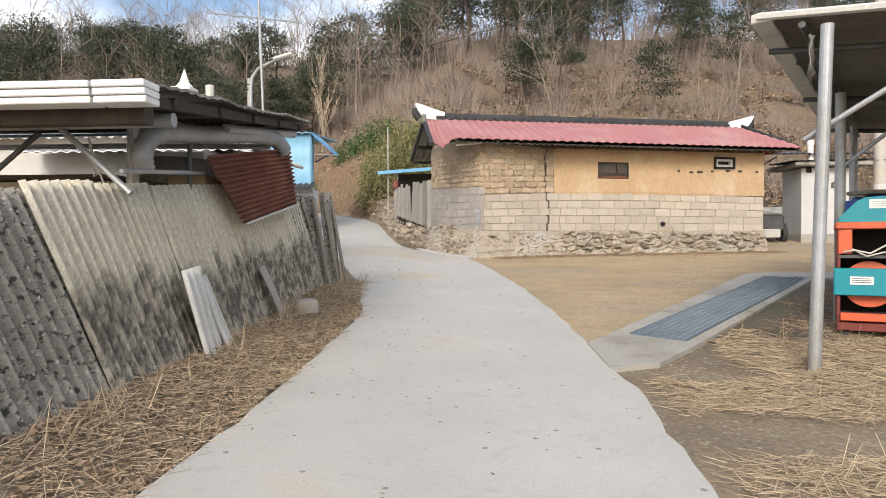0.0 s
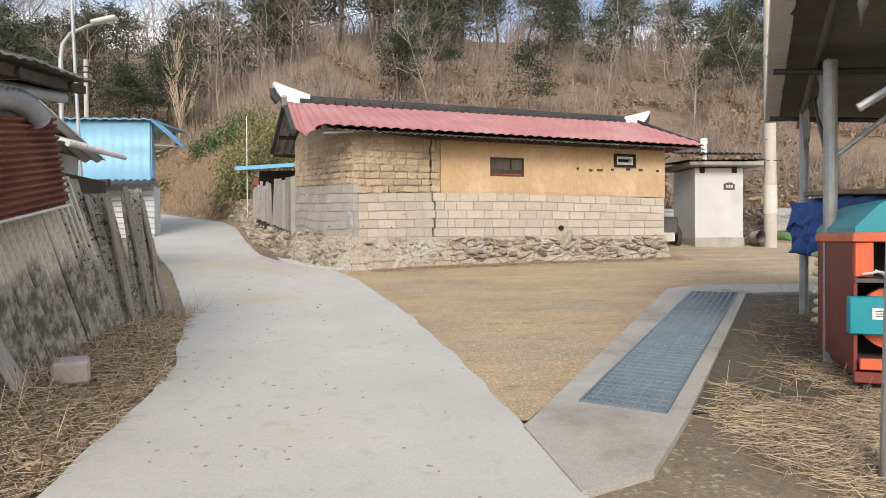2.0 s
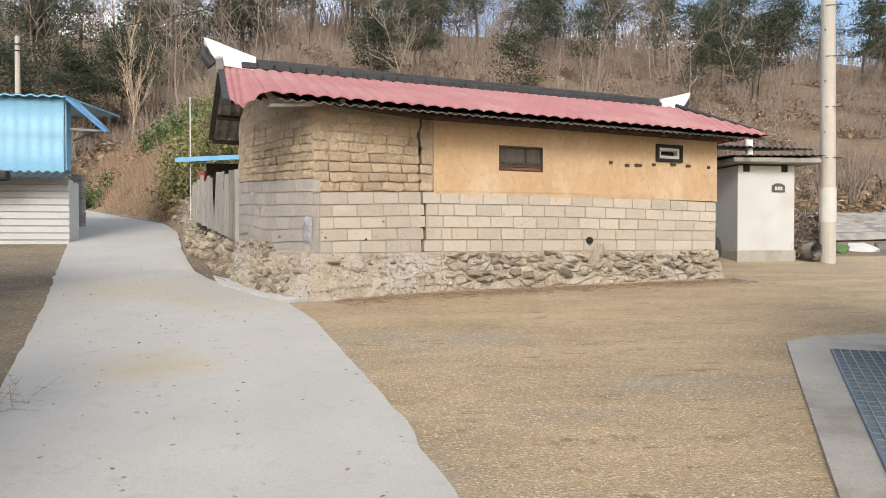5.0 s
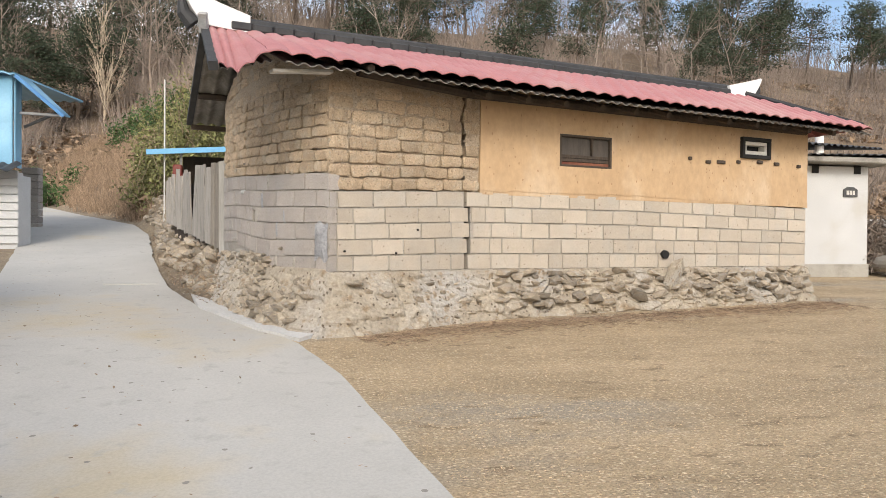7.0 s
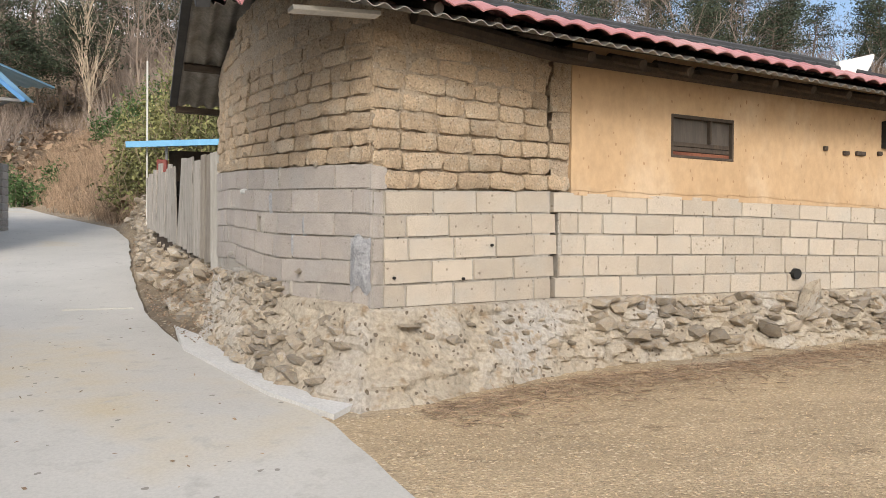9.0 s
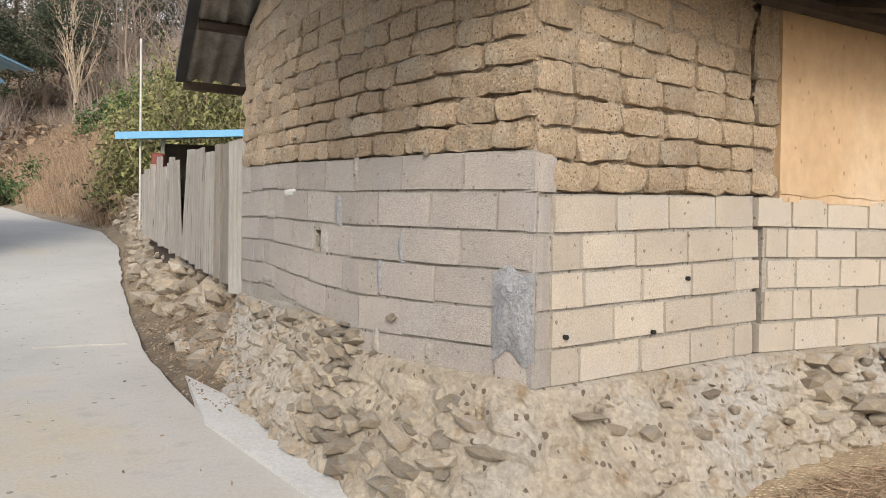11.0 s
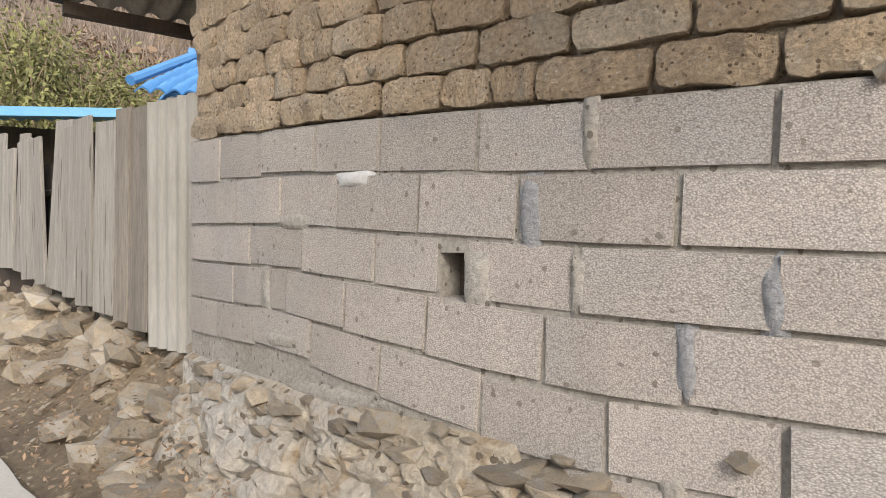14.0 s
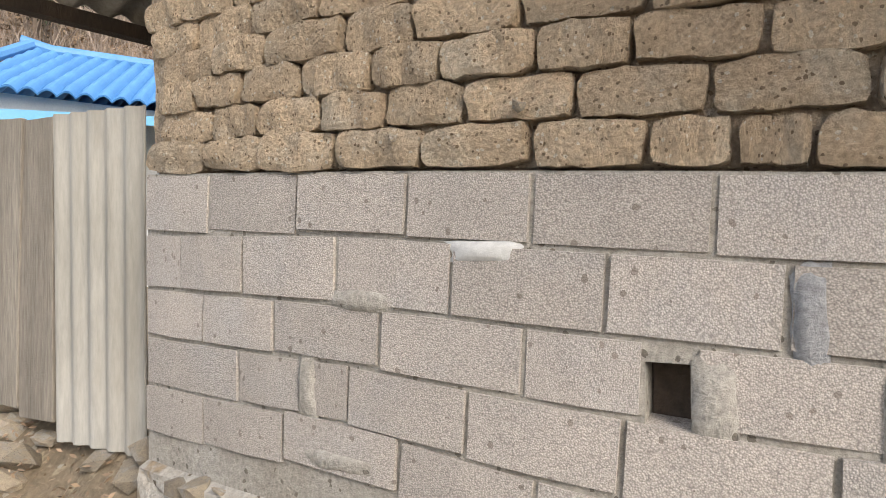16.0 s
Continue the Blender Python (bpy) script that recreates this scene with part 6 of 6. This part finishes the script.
def thicket(name, label, cx, cy, rx, ry, h, canes, leaves, leaf_mat, size):
    """A clump of canes with leaves towards their heads."""
    S, E, C = [], [], []
    for k in range(canes):
        a, r = RN.uniform(0, 6.28), RN.uniform() ** 0.5
        x, y = cx + math.cos(a) * rx * r, cy + math.sin(a) * ry * r
        p = np.array([x, y, top_at(x, y) - 0.05])
        hh = h * RN.uniform(0.4, 1.1) * (1 - 0.35 * r)
        m_ = p + np.array([RN.normal(0, 0.18), RN.normal(0, 0.18), hh * 0.6])
        e = m_ + np.array([RN.normal(0, 0.35), RN.normal(0, 0.35), hh * 0.4])
        S += [p, m_]
        E += [m_, e]
        n = int(leaves / canes)
        t = RN.uniform(0.25, 1, (n, 1))
        C.append(p + (e - p) * t + RN.normal(0, 0.16, (n, 3)))
    th = thing(name, label, "shrub")
    tagged(part("undergrowth", mesh("undergrowth", *sticks(S, E, 0.011, 0.006)), M_HILLGRASS, th), kind="stuff")
    part("leaves", mesh("leaves", *flakes(np.concatenate(C), size, 0.0, 1.0)), leaf_mat, th)


thicket("bamboo_clump", "yellow-green bamboo thicket beside the lane", -3.4, 31.7, 1.8, 1.8, 3.3, 220, 19000, M_LEAF, 0.07)
thicket("bamboo_clump", "yellow-green bamboo thicket behind the fence", -0.8, 32.5, 2.0, 1.5, 3.2, 200, 16000, M_LEAF, 0.07)
thicket("evergreen_bush", "dark green bush beyond the blue building", -12.5, 41, 2.6, 1.6, 1.9, 60, 5000, M_GREEN, 0.09)
thicket("evergreen_bush", "dark green bush near the bare tree", -7.6, 44, 2.2, 1.6, 2.2, 60, 5000, M_GREEN, 0.09)
thicket("evergreen_bush", "green bush behind the blue roof", 2.6, 33.0, 2.2, 1.4, 3.2, 60, 6500, M_LEAF, 0.085)
# dry brush on the roadside bank
tagged(part("bank_brush", mesh("brush", *scatter(SHRUBS, [(x, float(np.interp(x, FX, FY)) + RN.uniform(-0.3, 6), RN.uniform(0.3, 0.7)) for x in RN.uniform(-14, -1, 1100)], 0.8)), M_LITTER), "tangled red-brown dry stems on the roadside bank", "brush", kind="stuff")


def blades(n, pick, h0, h1, r, flat=0.0):
    S, E = [], []
    for k in range(n):
        x, y = pick()
        z = lie1(x, y) + 0.02
        a = RN.uniform(0, 6.28)
        ln = RN.uniform(h0, h1)
        up = RN.uniform(0.02, 0.3) if RN.uniform() < flat else RN.uniform(0.4, 1.0)
        S.append((x, y, z + RN.uniform(0, 0.03)))
        E.append((x + math.cos(a) * ln * (1 - up * 0.7), y + math.sin(a) * ln * (1 - up * 0.7), z + ln * up))
    return sticks(S, E, r, r * 0.5)


def left_bank():
    y = RN.uniform(1.5, 11.3)
    w_ = float(np.interp(y, (1.5, 5, 8.5, 11.3), (1.0, 0.8, 0.75, 0.45)))
    edge = float(np.interp(y, LY, LX)) - 0.03 + 0.12 * noise.noise(Vector((y * 2, 0, 0)))
    return edge - RN.uniform() ** 1.3 * w_ * 0.95, y


def right_straw():
    while True:
        x, y = RN.uniform(2.5, 7.5), RN.uniform(1.0, 8.3)
        if x > 2.55 and not (x < 3.4 and y > 5.9) and y < 7.05 + (x - 3.4) * 1.5 and noise.noise(Vector((x * 0.8, y * 0.8, 4))) > -0.22:
            return x, y


def dark_bed():
    while True:
        x, y = RN.uniform(3.4, 9), RN.uniform(7.0, 11.9)
        if x > 3.55 + (y - 7.05) * 0.655:
            return x, y


tagged(part("fence_litter", mesh("litter", *blades(7000, left_bank, 0.04, 0.22, 0.0024, 0.9)), M_STRAW), "dry stalks and straw along the foot of the fence", "straw", kind="stuff")
tagged(part("leaf_litter", mesh("litter", *flakes([(x, y, lie1(x, y) + RN.uniform(0.015, 0.05)) for x, y in (left_bank() for _ in range(15000))], 0.022, 0.7, 1.0)), M_LITTER), "brown dead leaves along the foot of the fence", "leaves", kind="stuff")
tagged(part("standing_stalks", mesh("stalks", *blades(260, lambda: (RN.uniform(-1.0, -0.75), RN.choice([2.9, 4.3, 6.0, 7.4, 8.2, 10.9]) + RN.normal(0, 0.35)), 0.12, 0.4, 0.003, 0.3)), M_STRAW), "dry standing weeds against the fence", "weeds", kind="stuff")
tagged(part("straw_cover", mesh("straw", *blades(30000, right_straw, 0.05, 0.24, 0.0026, 0.97)), M_STRAW), "flattened dry straw under the shelter edge", "straw", kind="stuff")
tagged(part("bed_stubble", mesh("stubble", *blades(2600, dark_bed, 0.05, 0.3, 0.0035, 0.85)), M_LITTER), "dead stems on the dark bed beside the drain", "stubble", kind="stuff")


def house_foot():
    u = RN.uniform(0.1, 7.2)
    m_ = seat(FW, u, 0, 0.42 + abs(RN.normal(0, 0.28)))
    return m_[0][3], m_[1][3]


tagged(part("foot_litter", mesh("litter", *blades(3600, house_foot, 0.04, 0.16, 0.003, 0.95)), M_LITTER), "dead grass along the foot of the house wall", "grass", kind="stuff")


def yard_spot():
    while True:
        x, y = RN.uniform(0.8, 8), RN.uniform(8, 17)
        if x > float(np.interp(y, RY, RX)) + 0.05 and x > 2.4 - 0 * y - 2 and x < (2.2 + (y - 7.15) * 0.72 if y < 12.4 else 9) and y < 15.2 + (x - 1) * 0.28:
            return x, y


tagged(part("yard_husks", mesh("husks", *flakes([(x, y, lie1(x, y) + 0.03) for x, y in (yard_spot() for _ in range(70000))], 0.0075, 0.75, 1.0)), M_HUSK), "straw-coloured husks strewn over the yard", "husks", kind="stuff")
bank_leaf = [(float(np.interp(y, RY, RX)) + 0.05 + RN.uniform(0, 0.75), y) for y in RN.uniform(17.2, 26, 4500)]
tagged(part("bank_litter", mesh("litter", *flakes([(x, y, lie1(x, y) + 0.06 + 0.55 * max(0, x - float(np.interp(y, RY, RX)))) for x, y in bank_leaf], 0.016, 0.5, 1.0)), M_LITTER), "dead leaves on the stony bank", "leaves", kind="stuff")


def road_bits():
    y = RN.uniform(3.5, 20)
    return float(np.interp(y, LY, LX)) + 0.1 + RN.uniform(0, 0.95) * (float(np.interp(y, RY, RX)) - float(np.interp(y, LY, LX)) - 0.2), y


tagged(part("road_crumbs", mesh("crumbs", *flakes([(x, y, lie1(x, y) + 0.045) for x, y in (road_bits() for _ in range(260))], 0.016, 0.8, 1.0)), M_LITTER), "scattered dead leaf crumbs on the lane", "leaves", kind="stuff")

# ---- pieces of the walls ----


def brick_mesh(name, wx, dy, hz, seed, rough, nx=3, nz=2, curve=0.0, warp=0.0):
    """A block with an uneven front; x and z centred, front at y = 0."""
    q = random.Random(seed)
    vs, fs = [], []
    off = q.uniform(0, 99)
    for j in range(nz + 3):
        for i in range(nx + 3):
            a = 0 if i == 0 else 1 if i == nx + 2 else (i - 1) / nx
            b = 0 if j == 0 else 1 if j == nz + 2 else (j - 1) / nz
            rim = i in (0, nx + 2) or j in (0, nz + 2)
            e = 0.006 if not rim else 0.0
            x = -wx / 2 + e + (wx - 2 * e) * a
            z = -hz / 2 + e + (hz - 2 * e) * b
            y = (dy if rim else 0.0) + (0.0 if rim else rough * noise.noise(Vector((x * 14 + off, z * 14, off))))
            if not rim:
                corner = (abs(a - 0.5) * 2) ** 6 + (abs(b - 0.5) * 2) ** 6
                y += curve * corner
                x += rough * 0.6 * noise.noise(Vector((z * 20, off, x * 9)))
                z += rough * 0.6 * noise.noise(Vector((x * 20, off + 7, z * 9)))
            if warp:
                ka, kb = 2 * a - 1, 2 * b - 1
                x, z = x - ka * abs(kb) ** 8 * warp * 0.7, z - kb * abs(ka) ** 8 * warp * 0.7
                x += warp * noise.noise(Vector((z * 9 + off, off, ka)))
                z += warp * noise.noise(Vector((x * 8 + off, kb, off)))
            vs.append((x, y, z))
    w = nx + 3
    for j in range(nz + 2):
        for i in range(nx + 2):
            a = j * w + i
            fs.append((a, a + 1, a + w + 1, a + w))
    return mesh(name, vs, fs)


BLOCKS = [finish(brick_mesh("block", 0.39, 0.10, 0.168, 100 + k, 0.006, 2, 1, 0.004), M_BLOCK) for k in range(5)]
SUNLIT = [finish(brick_mesh("block", 0.39, 0.10, 0.168, 200 + k, 0.005, 2, 1, 0.004), M_BLOCK_SUN) for k in range(5)]
MUDS = [finish(brick_mesh("mud_brick", 0.27, 0.10, 0.12, 300 + k, 0.017, 8, 5, 0.005, 0.009), M_ADOBE) for k in range(14)]


def laid(name, meshes, parent, poly, u, z, w, h, w0, h0, out, tilt=0.0):
    ob = new(name, R.choice(meshes))
    ob.parent = parent
    ob.matrix_basis = seat(poly, u, z, out) @ Matrix.Rotation(tilt, 4, "Y") @ Matrix.Diagonal((w / w0, 1, h / h0, 1))
    return ob


CRACK = (1.68, 1.75, 1.77, 1.74, 1.70)


def courses(parent, meshes, poly, lines, joints, gap, prouder):
    for k, js in enumerate(joints):
        for a, b in zip(js, js[1:]):
            if b - a < 0.12 and poly is LW and 1.5 < a < 1.7:
                continue
            if poly is FW:
                a, b = a + 0.012 * (a in CRACK), b - 0.012 * (b in CRACK)
            u = (a + b) / 2
            zt, zb = lines(k, u), lines(k + 1, u)
            slope = math.atan2(lines(k, b) - lines(k, a), b - a) * (1 if poly is LW else -1)
            laid("block", meshes, parent, poly, u, (zt + zb) / 2, b - a - gap * R.uniform(0.4, 1.7), zt - zb - gap * R.uniform(0.5, 1.5), 0.39, 0.168, prouder + R.uniform(0, 0.006), slope)


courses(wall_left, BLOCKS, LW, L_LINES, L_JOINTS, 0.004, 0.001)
courses(wall_front, SUNLIT, FW, F_LINES, F_JOINTS, 0.008, 0.002)


def mud_rows(parent, poly, u0, u1, start, top, h, wlo, whi, first=None):
    k = 0
    while True:
        zb = start(u0) + k * h
        if zb + h > top:
            break
        u = u0
        js = list(first) if first and k == 0 else [u0]
        if not (first and k == 0):
            while js[-1] < u1 - 0.12:
                js.append(min(u1, js[-1] + R.uniform(wlo, whi)))
            if poly is FW:
                c = crack_at(zb + h / 2)
                js = [v for v in js if abs(v - c) > 0.11] + [c - 0.013, c + 0.013]
                js.sort()
        for a, b in zip(js, js[1:]):
            if b - a < 0.05:
                continue
            um = (a + b) / 2
            hh = h * R.uniform(0.95, 1.03)
            laid("mud_brick", MUDS, parent, poly, um, start(um) + (k + 0.5) * h * (top - start(um)) / (top - start(u0)), b - a - R.uniform(0.0, 0.011), hh - R.uniform(0.0, 0.006), 0.27, 0.12, R.uniform(-0.004, 0.01) - (0.006 if k > 3 else 0), R.uniform(-0.05, 0.05) + math.atan2(start(min(um + 0.2, u1)) - start(um), 0.2) * (1 if poly is LW else -1) * max(0, 1 - k / 8))
        k += 1


mud_rows(adobe_left, LW, 0.0, 3.45, lambda u: L_LINES(0, u) + 0.006, 3.58, 0.118, 0.2, 0.31, (0, 0.22, 0.5, 0.78, 1.05, 1.36, 1.5, 1.67, 1.93, 2.23, 2.51, 2.82, 3.09, 3.45))
for k in range(3):
    u = 0.45 + 0.32 * k
    while u < 2.75 - 0.35 * k:
        wd = R.uniform(0.2, 0.3)
        laid("mud_brick", MUDS, adobe_left, LW, u + wd / 2, 3.645 + 0.118 * k, wd - 0.015, 0.108, 0.27, 0.12, R.uniform(-0.008, 0.006), R.uniform(-0.04, 0.04))
        u += wd
mud_rows(adobe_front, FW, 0.0, 1.86, lambda u: F_LINES(0, u) + 0.006, 3.46, 0.138, 0.22, 0.36, (0.1, 0.39, 0.73, 1.03, 1.39, 1.65, 1.86))
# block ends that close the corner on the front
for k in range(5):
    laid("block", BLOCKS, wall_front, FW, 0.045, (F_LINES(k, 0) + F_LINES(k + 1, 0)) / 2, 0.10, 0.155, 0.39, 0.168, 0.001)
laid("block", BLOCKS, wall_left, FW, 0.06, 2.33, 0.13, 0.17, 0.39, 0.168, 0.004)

# rubble: stones in the foundation and on the bank
ROCKS = [finish(rock_mesh(k), M_STONE) for k in range(9)]
fnd = [o for o in house.children if o.name.startswith("foundation")][0]


def stone(parent, p, sx, sy, sz, turn=None):
    ob = new("stone", R.choice(ROCKS))
    ob.parent = parent
    e = Euler(turn or (R.uniform(-0.5, 0.5), R.uniform(-0.5, 0.5), R.uniform(0, 6.3)))
    ob.matrix_basis = Matrix.LocRotScale(p, e, (sx, sy, sz))
    return ob


for u, z, s_ in ((0.85, 1.66, 0.06), (0.6, 2.45, 0.05), (2.3, 2.62, 0.035), (1.95, 2.66, 0.04)):
    stone(fnd, seat(LW, u, z, 0.012).translation, s_, s_, s_)
stone(fnd, (1.14, 15.6, 1.31), 0.2, 0.12, 0.035, (0.1, 0, 0.4))


def skirt_stones(poly, u0, u1, n, z0, z1, big):
    for k in range(n):
        u = R.uniform(u0, u1)
        z = R.uniform(z0, z1)
        flare = (0.40 if poly is LW else 0.27) * max(0, (1.45 - z) / 0.65) ** 1.2
        if poly is LW:
            flare = flare * np.interp(u, (0, 3.4), (1, 0.7))
        m = seat(poly, u, z, flare + 0.02)
        s = R.uniform(0.5, 1) * big
        stone(fnd, m.translation, s * R.uniform(0.9, 1.6), s, s * R.uniform(0.45, 0.8), (R.uniform(-0.3, 0.3), R.uniform(-0.35, 0.35), math.atan2(m[1][0], m[0][0]) + R.uniform(-0.3, 0.3)))


skirt_stones(FW, 2.0, 7.2, 120, 1.0, 1.42, 0.22)
skirt_stones(FW, 0.1, 1.9, 10, 0.88, 1.30, 0.15)
skirt_stones(LW, 0.1, 1.4, 18, 0.9, 1.36, 0.17)
skirt_stones(LW, 1.1, 3.4, 150, 0.98, 1.58, 0.16)
skirt_stones(LW, 0.9, 3.3, 120, 1.15, 1.6, 0.07)
skirt_stones(FW, 0.2, 2.0, 24, 0.95, 1.40, 0.07)
skirt_stones(LW, 0.2, 1.5, 22, 0.95, 1.15, 0.2)


def bank_stone(y, s, sz):
    xr = float(np.interp(y, RY, RX))
    top = float(np.interp(y, (17.3, 18.75, 19.1, 22.5, 26, 28.8), (0.0, -0.5, -0.5, -2.1, -2.9, -3.9)))
    zt = float(np.interp(y, (17.3, 18.2, 19, 22.5, 26, 28.8), (1.25, 1.5, 1.62, 2.05, 2.6, 3.0)))
    x = xr + (top - xr) * s
    zl = lie1(xr, y)
    stone(bank, (x, y + 0.35 * s, zl + (zt - zl) * s - 0.1 * math.sin(math.pi * s) + 0.02), sz * R.uniform(0.9, 1.5), sz, sz * R.uniform(0.5, 0.85))


for k in range(150):
    bank_stone(R.uniform(17.6, 22.5), R.uniform(0.3, 1.0), R.uniform(0.1, 0.34))
for k in range(90):
    bank_stone(R.uniform(22.5, 28.5), R.uniform(0.3, 1.0), R.uniform(0.1, 0.26))
